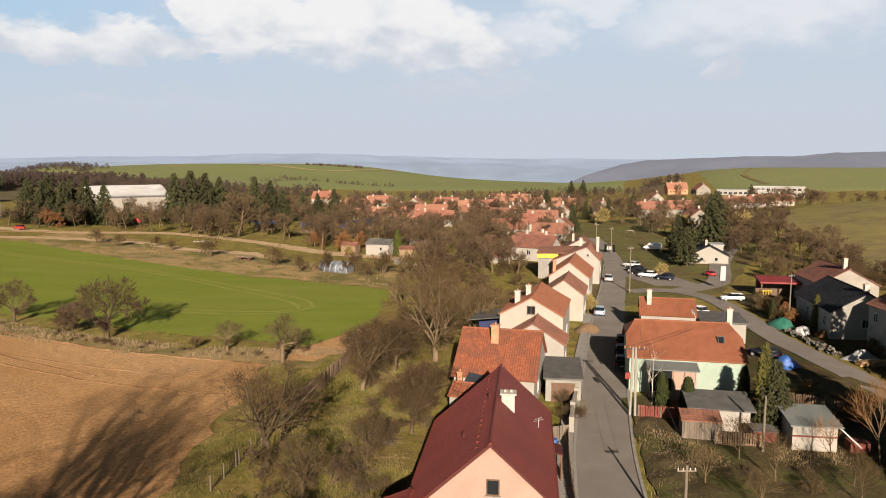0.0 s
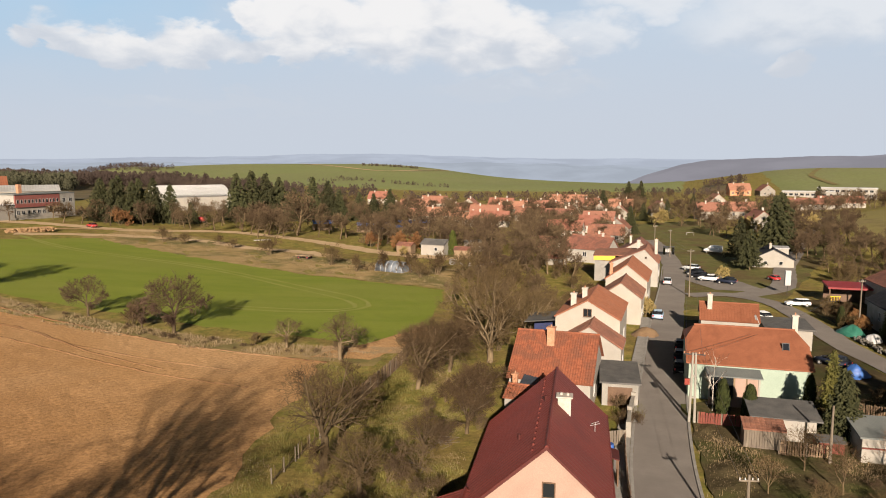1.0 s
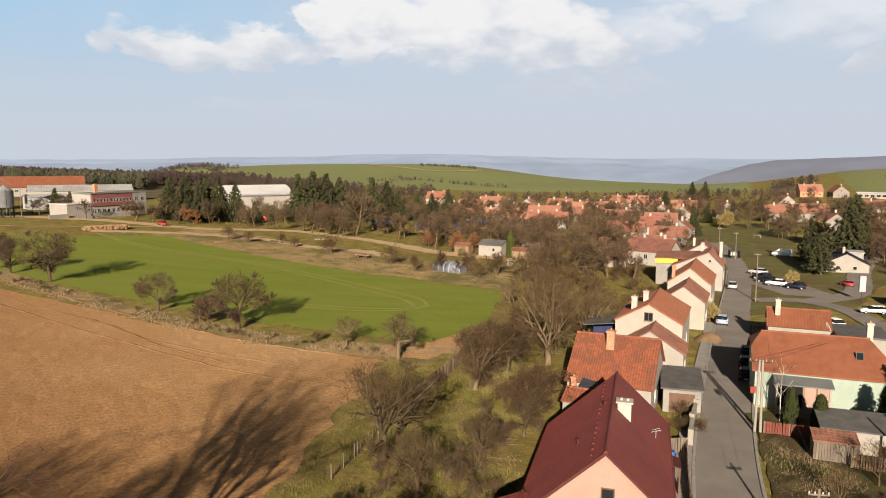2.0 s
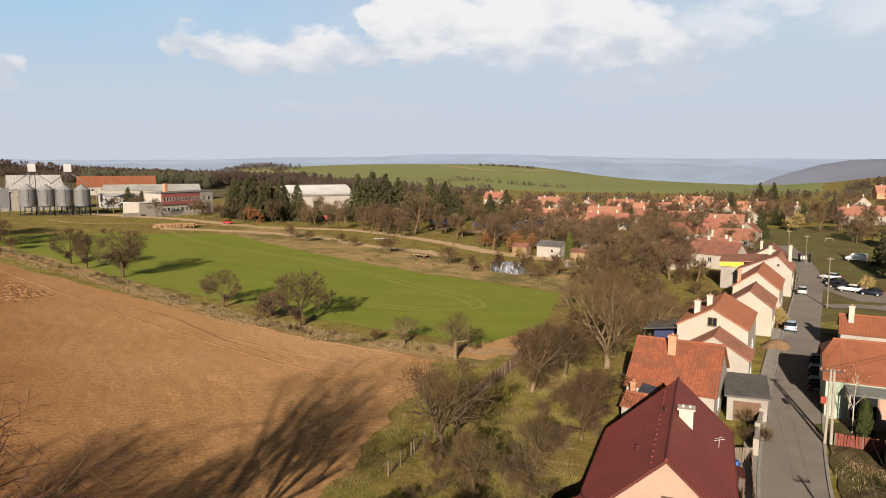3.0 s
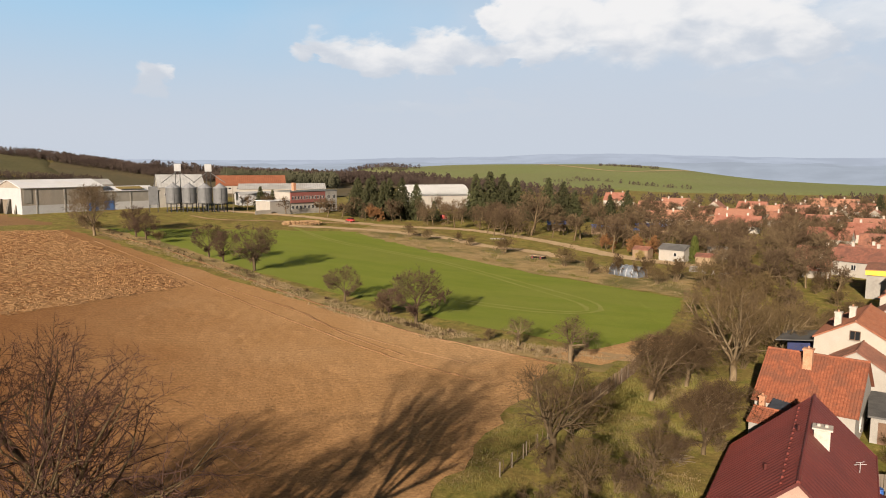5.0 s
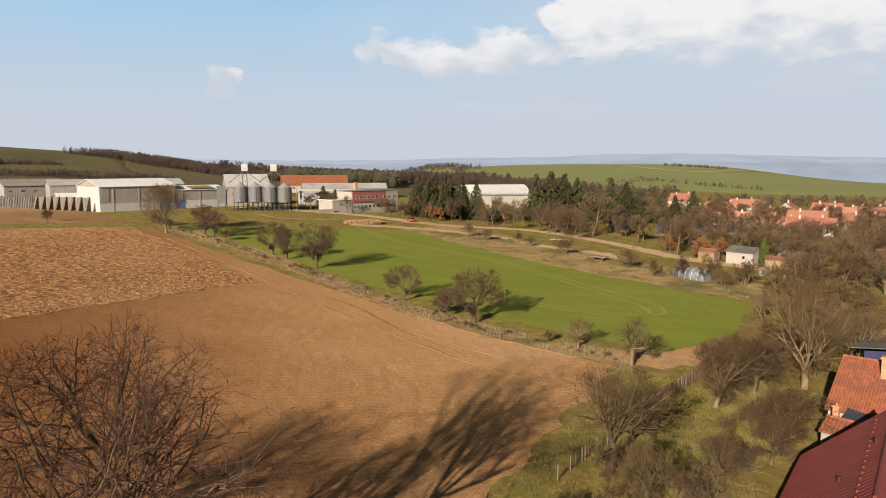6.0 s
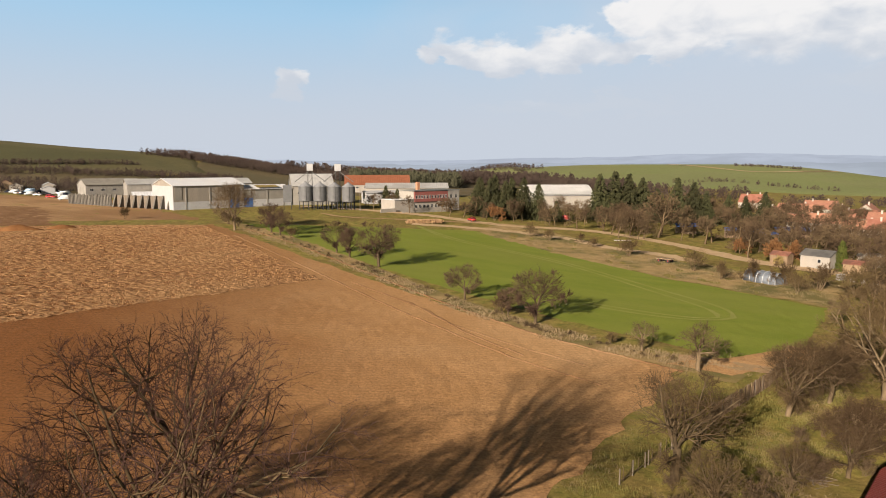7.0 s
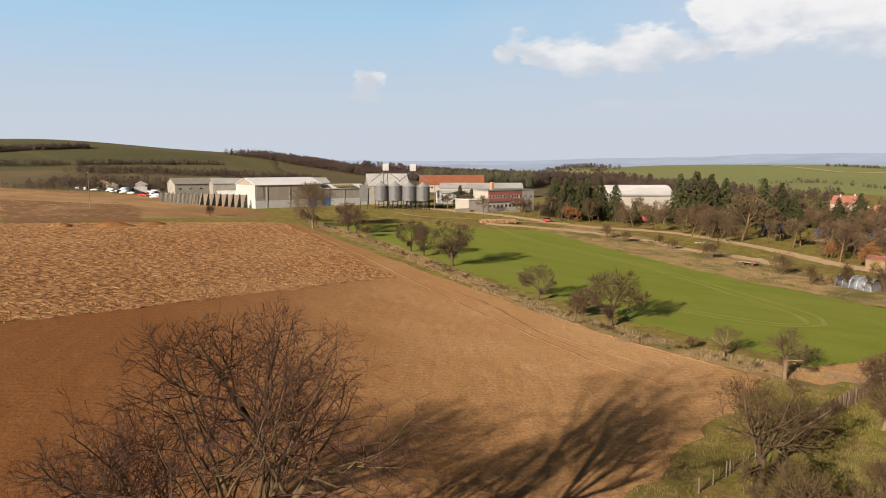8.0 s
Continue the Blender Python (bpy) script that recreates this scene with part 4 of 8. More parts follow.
part("roof", slab([(-0.9, -0.2, 5.25), (7.3, -0.2, 5.55), (7.3, 7.2, 6.1), (-0.9, 7.2, 5.8)], 0.14), "tile_brown", y)
house("house", "white house end with a brown gabled roof", (30.6, 151.0), 13.0, 9.0, 7.0, (5.0, 4.2), (3.4, 4.4), "plaster_cream", "tile_brown", 0, 0, windows=[("front", 0.8, 5.3, 0.7, 0.8, "frame_brown")], chimneys=[(-2.0, 4, 5.2, 7.6, 0.5)])
house("house", "white house with a red tile roof and dark windows", (27.5, 165.0), -58.0, 11.0, 6.0, (3.6, 3.3), (3.6, 3.3), "plaster_white", "tile_brown", 0, 0,
      windows=[("left", 2.5, 2.0, 1.0, 1.2), ("left", 6, 2.0, 1.0, 1.2), ("front", 0, 2.0, 1.0, 1.2)], chimneys=[(0.4, 3, 5.2, 7.0, 0.5), (0.3, 8, 5.2, 7.0, 0.5)])

# the mint house and its annex
MINT = 11.5
h = house("house", "mint green house with an orange tile roof hipped at both ends", (31.0, 70.6), -90 + MINT, 11.6, 6.5, (5.0, 3.75), (5.0, 3.75), "plaster_mint", "tile_smooth", 0, 0, half_hip=1.1, over=0.3,
          windows=[("left", 5.5, 2.2, 1.4, 1.2, "frame_brown")])
window(h, pose(-2.6, 2.2, 5.15, 90 - 28.8 - 90, 0, -90), 0.66, 1.15, "metal_dark", 1, "skylight_glass", False)
chimney(h, 0.6, 0.9, 5.4, 8.0, 0.55)
dish(h, 0.5, 4.6, 7.5, 150)
v = thing("veranda", pose(20.7, 67.5, 0, 0, 0, -MINT), "beige part-glazed veranda with a flat grey roof on the mint house", "veranda")
part("roof", slab([(-0.3, -1.75, 3.12), (4.7, -1.75, 3.12), (4.7, 0.7, 3.45), (-0.3, 0.7, 3.45)], 0.1), "felt_grey", v)
part("parapet", box(-0.1, -1.65, -0.3, 4.5, -1.5, 0.9), "plaster_peach", v)
for k in range(5):
    part("post", box(-0.1 + k * 1.1, -1.67, 0.9, 0.04 + k * 1.1, -1.51, 3.02), "plaster_white" if k in (0, 4) else "wood", v)
    if k < 2:
        part("pane", box(0.06 + k * 1.1, -1.61, 0.95, 0.98 + k * 1.1, -1.58, 2.95), "window_glass", v)
part("panel", box(2.26, -1.63, 0.902, 4.28, -1.53, 3.0), "plaster_peach", v)
window(v, pose(3.5, -1.64, 1.9), 0.55, 0.6, "frame_brown", 1, "window_glass", False)
part("side", box(4.4, -1.49, 0.9, 4.5, -0.3, 3.02), "plaster_white", v)
h = house("house", "low white annex with an orange tile roof", (34.3, 92.0), -90 + MINT + 2, 7.4, 4.9, (2.9, 3.0), (2.9, 3.0), "plaster_white", "tile_smooth", 10, 20, 0.015, over=0.2, chimneys=[(-0.9, 6.1, 3.8, 6.2, 0.6)])
a = thing("flat_annex", on(37.2, 90.5, 0, -MINT), "low annex with a flat dark felt roof", "annex")
part("wall", box(-2.8, -3, -0.3, 2.6, 3, 2.6), "plaster_white", a)
part("roof", slab([(-3, -3.3, 2.8), (2.9, -3.3, 2.8), (2.9, 3.3, 2.9), (-3, 3.3, 2.9)], 0.18), "felt", a)

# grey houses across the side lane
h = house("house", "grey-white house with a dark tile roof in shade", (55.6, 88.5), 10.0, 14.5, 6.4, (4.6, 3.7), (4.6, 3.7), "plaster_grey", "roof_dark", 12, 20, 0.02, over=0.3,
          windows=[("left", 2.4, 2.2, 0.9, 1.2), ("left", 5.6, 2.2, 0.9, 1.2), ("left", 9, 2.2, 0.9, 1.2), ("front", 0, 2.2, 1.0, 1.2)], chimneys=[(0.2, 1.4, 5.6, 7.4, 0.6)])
house("house", "white gabled house with a red-brown tile roof", (64.3, 107.5), 8.0, 11.0, 6.7, (4.6, 4.2), (4.8, 4.0), "plaster_village", "tile_brown", 12, 20, 0.02, over=0.25,
      windows=[("left", 2, 2.0, 0.8, 1.2), ("left", 5, 2.0, 0.8, 1.2)], chimneys=[(-0.2, 1.6, 6.4, 8.2, 0.6)])
house("house", "grey two-storey house with a dark red tile roof", (58.2, 75.3), 4.0, 11.0, 8.2, (4.9, 5.4), (4.9, 5.4), "plaster_grey", "tile_brown", 12, 20, 0.02, over=0.3,
      windows=[("left", 2.0, 4.0, 0.9, 1.2), ("left", 5.5, 4.0, 0.9, 1.2), ("left", 9, 4.0, 0.9, 1.2), ("left", 2.0, 1.6, 0.9, 1.2), ("left", 5.5, 1.6, 0.9, 1.2)])
c = thing("carport", on(60.0, 117.5, 0, -12), "open carport with a bright red sheet roof", "carport")
part("roof", slab([(-5.2, -1.9, 3.1), (4.5, -1.9, 3.1), (4.5, 2.6, 3.5), (-5.2, 2.6, 3.5)], 0.3), "roof_red", c)
part("back_wall", box(-5, 2.2, -0.3, 4.4, 2.4, 3.1), "frame_brown", c)
for x in (-4.9, -0.3, 4.2):
    part("post", box(x - 0.09, -1.75, -0.3, x + 0.09, -1.57, 2.85), "frame_brown", c)

# sheds in the overgrown garden
s = thing("shed", pose(24.3, 58.9, 0, 0, 0, -11), "white garden shed with a dark felt roof", "shed")
part("wall", box(-2.4, -1.6, -0.3, 2.4, 1.7, 2.15), "plaster_white", s)
part("roof", slab([(-2.8, -2.0, 2.2), (2.8, -2.0, 2.2), (2.8, 2.0, 2.65), (-2.8, 2.0, 2.65)], 0.12), "felt", s)
for k in range(9):
    part("board", box(-2.4 + k * 0.22, -1.64, 0, -2.2 + k * 0.22, -1.6, 1.6), "wood_grey", s)
s = thing("shed", pose(21.8, 56.4, 0, 0, 0, -11), "low grey board shed with a rusty brown roof", "shed")
part_of("roof", slope((-1.6, -1.0, 1.75), (1.7, -1.0, 1.75), (1.7, 0.9, 2.15), (-1.6, 0.9, 2.15), 5, 8, 0.02, 0.02), "tile_brown", s)
for k in range(16):
    part("board", box(-1.5 + k * 0.2, -0.9, -0.3, -1.32 + k * 0.2, -0.85, 1.72), "wood_grey", s)
part("wall", box(-1.5, -0.84, -0.3, 1.6, 0.8, 1.7), "wood", s)
s = thing("shed", pose(30.1, 54.7, 0, 0, 0, -8), "white shed with a grey-green felt roof and drainpipe", "shed")
part("wall", box(-1.7, -1.6, -0.3, 1.7, 1.6, 2.3), "plaster_white", s)
part("roof", slab([(-2.0, -2.0, 2.35), (2.0, -2.0, 2.35), (2.0, 1.9, 2.85), (-2.0, 1.9, 2.85)], 0.12), "felt_grey", s)
part("rail", box(-1.7, -1.7, 1.3, 1.7, -1.62, 1.42), "wood_red", s)
part("drainpipe", tube((1.75, -1.8, 2.25), (3.2, -2.4, 0.9), 0.06), "frame_white", s)
s = thing("rabbit_hutch", pose(26.7, 55.4, 0, 0, 0, -8), "low red-brown board hutch", "hutch")
part("body", box(-1.0, -0.6, 0, 1.0, 0.6, 1.1), "wood_red", s)
part("lid", slab([(-1.1, -0.75, 1.15), (1.1, -0.75, 1.15), (1.1, 0.7, 1.3), (-1.1, 0.7, 1.3)], 0.06), "felt", s)
s = thing("board_bin", pose(33.4, 53.2, 0, 0, 0, -8), "rust-coloured board bin beside the shed", "bin")
for k in range(6):
    part("board", box(-0.75 + k * 0.25, -0.6, 0, -0.52 + k * 0.25, 0.6, 1.0), "wood_red", s)
# ---- trees ----
def limb(verts, faces, pts, radii, sides):
    """One tapered branch along points, as a tube."""
    o = len(verts)
    n = len(pts)
    for k in range(n):
        d = (pts[min(k + 1, n - 1)] - pts[max(k - 1, 0)]).normalized()
        u = d.orthogonal().normalized()
        v = d.cross(u)
        for s in range(sides):
            a = 2 * math.pi * s / sides
            verts.append(tuple(pts[k] + (u * math.cos(a) + v * math.sin(a)) * radii[k]))
    for k in range(n - 1):
        for s in range(sides):
            t = (s + 1) % sides
            faces.append((o + k * sides + s, o + k * sides + t, o + (k + 1) * sides + t, o + (k + 1) * sides + s))


def blade(verts, faces, a, b, r, rng):
    """A far twig: two crossed slivers that taper to a point."""
    d = (b - a).normalized()
    u = Matrix.Rotation(rng.random() * 3.1, 3, d) @ d.orthogonal().normalized() * r
    o = len(verts)
    verts += [tuple(a - u), tuple(a + u), tuple(b)]
    faces.append((o, o + 1, o + 2))


def grow(rng, wood, fine, start, way, length, radius, level, spec, flat=9):
    """A branch and all that grows from it. spec: children per level, length ratio, spread, wobble, rise, thinnest twig."""
    kids, ratio, spread, wobble, rise, thin, depth = spec
    segs = (6, 5, 4, 3, 2)[min(level, 4)] if level < flat else 2
    if flat < 9 and 1 < level < flat:
        segs = 2
    pts, radii, p, d = [start], [radius], start, way.normalized()
    for k in range(segs):
        d = (d + Vector((rng.gauss(0, wobble), rng.gauss(0, wobble), rng.gauss(0, wobble * 0.7) + rise * (0.3 if level else 0.0)))).normalized()
        p = p + d * (length / segs)
        pts.append(p)
        radii.append(max(thin * 0.6, radius * (1 - 0.72 * (k + 1) / segs)))
    out = wood if level <= (1 if depth < 5 else 2) else fine
    if level >= flat:
        for k in range(segs if level < depth else 1):
            blade(*out, pts[k], pts[k + 1] if level < depth else pts[-1], radii[k] * 1.7, rng)
    else:
        limb(*out, pts, radii, (8, 6, 4, 3, 3)[min(level, 4)] if flat > 8 else (4, 3, 3)[min(level, 2)])
    if level >= depth:
        return
    n = kids[min(level, len(kids) - 1)]
    for i in range(n):
        f = (0.36 if level == 0 else 0.22) + (0.98 - (0.36 if level == 0 else 0.22)) * (i + rng.random() * 0.8) / n
        k = min(int(f * segs), segs - 1)
        t = f * segs - k
        q = pts[k].lerp(pts[k + 1], t)
        axis = (pts[k + 1] - pts[k]).normalized()
        turn = Matrix.Rotation(i * 2.4 + rng.random() * 1.4, 3, axis)
        out_way = turn @ axis.orthogonal().normalized()
        a = radians((spread[min(level, len(spread) - 1)] if isinstance(spread, tuple) else spread) * rng.uniform(0.75, 1.25))
        w2 = axis * math.cos(a) + out_way * math.sin(a)
        r = (radii[k] * (1 - t) + radii[k + 1] * t)
        grow(rng, wood, fine, q, w2, length * (ratio[min(level, len(ratio) - 1)] if isinstance(ratio, tuple) else ratio) * rng.uniform(0.7, 1.15) * (1.15 - 0.45 * f), max(thin, r * (0.72 if level < 2 else 0.6)), level + 1, spec, flat)


def bare_tree(name, seed, high, girth, spec, label, trunk_share=0.5, bark="bark", twig="twig", stems=1, lean=0.0, group="", category="tree", wide=0.0, flat=9):
    """A leafless tree with its foot at the origin: trunk with limbs, and a crown of branches and twigs."""
    rng = random.Random(seed)
    root = thing(name, Matrix.Identity(4), label, category, group)
    wood, fine = ([], []), ([], [])
    for s in range(stems):
        a = rng.random() * 6.28
        tilt = lean if stems == 1 else rng.uniform(0.15, 0.55)
        grow(rng, wood, fine, Vector((0.12 * math.cos(a) * (stems > 1), 0.12 * math.sin(a) * (stems > 1), -0.15)), Vector((math.cos(a) * tilt, math.sin(a) * tilt, 1)),
             high * trunk_share * rng.uniform(0.85, 1.1), girth, 0, spec, flat)
    a = np.array(fine[0])
    r = np.hypot(a[:, 0], a[:, 1])
    kz, kr = high / a[:, 2].max(), (wide / np.percentile(r, 94) if wide else 1.0)
    for k in (wood, fine):
        k[0][:] = [(x * kr, y * kr, z * kz) for x, y, z in k[0]]
    part_of("trunk", mesh("trunk", *wood), bark, root, smooth=True)
    part_of("crown", mesh("crown", *fine), twig, root)
    return root


def spread_tree(name, seed, high, wide, low, fork, girth, limbs, kids, label, bark="bark", twig="twig", tip=0.009, incline=(12, 68), angle=(34, 58), upright=0.10, bent=0.10,
                lean=(0.0, 0.0), group="", category="tree", twigs=4, twig_long=0.7, ratio=0.62, stagger=0.3, hang=None):
    """A leafless tree: a trunk that forks into limbs, and branches off the limbs that reach to the rim of a rounded crown, down to fans of fine twigs."""
    rng = random.Random(seed)
    root = thing(name, Matrix.Identity(4), label, category, group)
    wood, fine = ([], []), ([], [])
    mid, half = Vector((lean[0], lean[1], (high + low) / 2)), (high - low) / 2

    def room(p, d):
        """How far it is from p along d to the rim of the crown."""
        q = Vector(((p.x - mid.x) / wide, (p.y - mid.y) / wide, (p.z - mid.z) / half))
        e = Vector((d.x / wide, d.y / wide, d.z / half))
        a, b, c = e.dot(e), q.dot(e), q.dot(q) - 1
        disc = b * b - a * c
        far = (-b + math.sqrt(disc)) / a if disc > 0 else 0.3
        return max(0.3, far) * (1 + 0.28 * noise.noise((d.x * 2.1 + seed, d.y * 2.1, d.z * 2.1)))

    def extend(p, d, length, r, level):
        segs = max(2, int(length / (0.9, 0.6, 0.45, 0.35)[level]))
        pts, radii = [p], [r]
        end = max(tip, r * (0.30 if level < 2 else 0.4))
        for k in range(segs):
            d = (d + Vector((rng.gauss(0, bent), rng.gauss(0, bent), rng.gauss(0, bent) + (upright if level < 2 else upright * 0.5 if hang is None else hang)))).normalized()
            p = p + d * (length / segs)
            pts.append(p)
            radii.append(r + (end - r) * (k + 1) / segs)
        limb(*(wood if level < 2 else fine), pts, radii, (8, 5, 4, 3)[level])
        if level == 3:
            for k in range(twigs):
                f = 0.25 + 0.75 * (k + rng.random()) / twigs
                u = min(int(f * segs), segs - 1)
                a = pts[u].lerp(pts[u + 1], f * segs - u)
                t = (d + Vector((rng.gauss(0, 0.5), rng.gauss(0, 0.5), rng.gauss(0.15, 0.4)))).normalized()
                blade(*fine, a, a + t * twig_long * rng.uniform(0.45, 1.0), tip * 1.15, rng)
            return
        n = kids[level]
        start = (0.18, 0.12, 0.08)[level]
        for k in range(n):
            f = start + (1.0 - start) * (k + rng.random() * 0.9) / n
            u = min(int(f * segs), segs - 1)
            q = pts[u].lerp(pts[u + 1], f * segs - u)
            axis = (pts[u + 1] - pts[u]).normalized()
            out = Matrix.Rotation(k * 2.4 + rng.uniform(-0.6, 0.6), 3, axis) @ axis.orthogonal().normalized()
            a = radians(rng.uniform(*angle)) * (1.0 if f < 0.9 else 0.6)
            way = axis * math.cos(a) + out * math.sin(a)
            r2 = max(tip, radii[u] * rng.uniform(0.45, 0.68))
            l2 = min(room(q, way) * rng.uniform(0.7, 1.05), length * ratio * (1.25 - 0.6 * f) * rng.uniform(0.75, 1.2))
            if level == 2:
                l2 = min(l2 + 0.3, twig_long * 1.6 * rng.uniform(0.6, 1.1))
            extend(q, way, max(0.3, l2), r2, level + 1)

    top = Vector((lean[0] * 0.3, lean[1] * 0.3, fork))
    n0 = 6
    stem = [Vector((0, 0, -0.2)).lerp(top, k / n0) + Vector((0.06 * math.sin(k * 1.3 + seed), 0.06 * math.cos(k * 1.1 + seed), 0)) * fork * 0.25 for k in range(n0 + 1)]
    limb(*wood, stem, [girth * (1.35 if k == 0 else 1.06 - 0.16 * k / n0) for k in range(n0 + 1)], 10)
    for k in range(limbs):
        a = 2 * math.pi * (k + rng.uniform(-0.3, 0.3)) / limbs * (1 if limbs < 4 else 2.0 - 1.0 / limbs)
        tilt = radians(incline[0] + (incline[1] - incline[0]) * ((k * 0.618) % 1.0))
        way = Vector((math.sin(tilt) * math.cos(a), math.sin(tilt) * math.sin(a), math.cos(tilt)))
        f = 1.0 - stagger * (k % 4) / 4 * (tilt / radians(incline[1]))
        u = min(int(f * n0), n0 - 1)
        q = stem[u].lerp(stem[u + 1], f * n0 - u)
        extend(q, way, room(q, way) * rng.uniform(0.82, 0.98), girth * rng.uniform(0.34, 0.52), 0)
    part_of("trunk", mesh("trunk", *wood), bark, root, smooth=True)
    part_of("crown", mesh("crown", *fine), twig, root)
    return root


def conifer(name, seed, high, wide, label, needles="needles", tiers=26, per=11, drooping=0.35, foot=0.06, group="", tuft=0.32):
    """A spruce: a straight trunk and tiers of drooping boughs made of small needle sprays."""
    rng = random.Random(seed)
    root = thing(name, Matrix.Identity(4), label, "conifer", group)
    part("trunk", tube((0, 0, -0.2), (0, 0, high * 0.97), 0.017 * high, 0.02, 7), "bark", root)
    verts, faces = [], []
    for t in range(tiers):
        f = t / (tiers - 1)
        z = high * (foot + (1.0 - foot) * f)
        r = wide * (1 - f) ** 0.8 * rng.uniform(0.78, 1.12) + 0.12
        n = max(4, int(per * (1 - f * 0.6)))
        for b in range(n):
            a = 2 * math.pi * (b + rng.random() * 0.8) / n + t * 0.7
            rr = r * rng.uniform(0.7, 1.1)
            steps = max(2, int(rr / (tuft * 0.75)))
            for k in range(steps):
                g = (k + 0.6 + rng.random() * 0.5) / steps
                x, y = math.cos(a) * rr * g, math.sin(a) * rr * g
                zz = z - rr * drooping * g * g + 0.12 * rng.gauss(0, 1)
                for q in range(3):
                    s = tuft * rng.uniform(0.6, 1.25) * (1.1 - 0.35 * g)
                    aa = a + rng.uniform(-1.1, 1.1)
                    dx, dy = math.cos(aa) * s, math.sin(aa) * s
                    px, py = -math.sin(aa) * s * 0.38, math.cos(aa) * s * 0.38
                    jx, jy, jz = rng.gauss(0, 0.1), rng.gauss(0, 0.1), rng.gauss(0, 0.13)
                    o = len(verts)
                    verts += [(x + jx - px, y + jy - py, zz + jz + 0.03), (x + jx + px, y + jy + py, zz + jz - 0.06), (x + jx + dx, y + jy + dy, zz + jz - s * rng.uniform(0.15, 0.7)),
                              (x + jx + dx * 0.3, y + jy + dy * 0.3, zz + jz + s * 0.34)]
                    faces += [(o, o + 2, o + 3), (o + 1, o + 3, o + 2)]
    part_of("crown", mesh("crown", verts, faces), needles, root)
    return root


def column_bush(name, seed, high, wide, label, material, count=1500, blunt=0.35, category="thuja"):
    """A dense evergreen column of small upright sprays with an uneven outline."""
    rng = random.Random(seed)
    root = thing(name, Matrix.Identity(4), label, category)
    part("trunk", tube((0, 0, -0.2), (0, 0, high * 0.8), 0.06, 0.02, 6), "bark", root)
    verts, faces = [], []
    for k in range(count):
        f = rng.random() ** 0.9
        r = wide * (1 - f ** 2.2) ** 0.5 * (0.55 + 0.45 * min(1, f / 0.12)) * (1 + 0.16 * noise.noise((f * 5, k * 0.001, seed)))
        a = rng.random() * 6.283
        r *= rng.uniform(0.72, 1.06)
        x, y, z = math.cos(a) * r, math.sin(a) * r, f * high
        s = 0.11 * high ** 0.5 * rng.uniform(0.6, 1.3)
        px, py = -math.sin(a + rng.gauss(0, 0.5)) * s * 0.5, math.cos(a + rng.gauss(0, 0.5)) * s * 0.5
        o = len(verts)
        verts += [(x - px, y - py, z - s * 0.5), (x + px, y + py, z - s * 0.5), (x + math.cos(a) * s * 0.5, y + math.sin(a) * s * 0.5, z + s * 0.9)]
        faces.append((o, o + 1, o + 2))
    part_of("crown", mesh("crown", verts, faces), material, root)
    return root


def put(proto, x, y, size=1.0, turn=0.0, label="", lift=0.0):
    ob = copy_thing(proto, Matrix.Identity(4))
    ob.matrix_basis = on(x, y, lift - 0.05, turn) @ Matrix.Diagonal((size, size, size, 1))
    if label:
        ob["label"] = label
    return ob


def move(proto, x, y, size=1.0, turn=0.0):
    """The first of a kind goes to its own place."""
    proto.matrix_basis = on(x, y, -0.05, turn) @ Matrix.Diagonal((size, size, size, 1))
    return proto


SHRUB = ((6, 5, 4), 0.6, 40, 0.2, 0.1, 0.022, 3)
# ---- trees by the fields ----
walnut = spread_tree("walnut_tree", 9, 17.9, 8.7, 6.0, 9.4, 0.33, 9, (8, 6, 5), "large bare walnut tree at the edge of the soil field", bark="walnut_bark", twig="walnut_twig", tip=0.0058, incline=(14, 84), twigs=6, twig_long=0.6, upright=0.06,
                     bent=0.17, stagger=0.25, angle=(38, 72), hang=0.01)
move(walnut, -22.1, 14.5, 0.98, 40)
put(walnut, -37.5, -4.0, 1.1, 200, "large bare walnut tree standing in the soil field")
put(walnut, -28.6, 12.6, 0.70, 110, "bare walnut tree beside the soil field")

lime = spread_tree("lime_tree", 23, 30.5, 11.2, 13.0, 13.0, 0.50, 7, (6, 5, 4), "very tall bare lime tree at the edge of the soil field", bark="walnut_bark", twig="walnut_twig", tip=0.014, incline=(8, 66), twigs=3, twig_long=1.0, upright=0.05, bent=0.14, stagger=0.3)
move(lime, -24.0, -9.0, 1.0, 70)

orchard = [spread_tree("fruit_tree", 11 + k, 6.8, 3.5, 2.1, 2.2, 0.22, 7, (6, 5, 4), "gnarled bare fruit tree in the grass strip", bark="bark_dark", twig="twig", tip=0.018, incline=(18, 80), twigs=4, twig_long=0.6, bent=0.20, upright=0.02,
                       lean=(0.4, 0.1), group="fruit trees of the field strip") for k in range(3)]
ROW = [(-44.4, 89.0, 1.22, 1), (-50.0, 91.0, 0.62, 2), (-61.0, 96.2, 0.86, 0), (-90.0, 109.0, 1.4, 1), (-101.0, 112.4, 0.98, 2), (-106.6, 114.2, 1.05, 0),
       (-138.0, 123.5, 1.1, 2), (-133.0, 122.0, 1.0, 1)]
for i, (x, y, s, k) in enumerate(ROW):
    if i in (0, 1, 2):
        move(orchard[k], x, y, s, i * 77)
    else:
        put(orchard[k], x, y, s, i * 77)
tall = spread_tree("ash_tree", 31, 12.6, 6.6, 2.6, 3.0, 0.34, 8, (7, 6, 4), "tall spreading bare pale tree at the field corner", bark="bark_tan", twig="twig_far", tip=0.021, incline=(10, 74), twigs=3, twig_long=0.9, bent=0.13, upright=0.05)
move(tall, -147.0, 119.0, 1.0, 30)

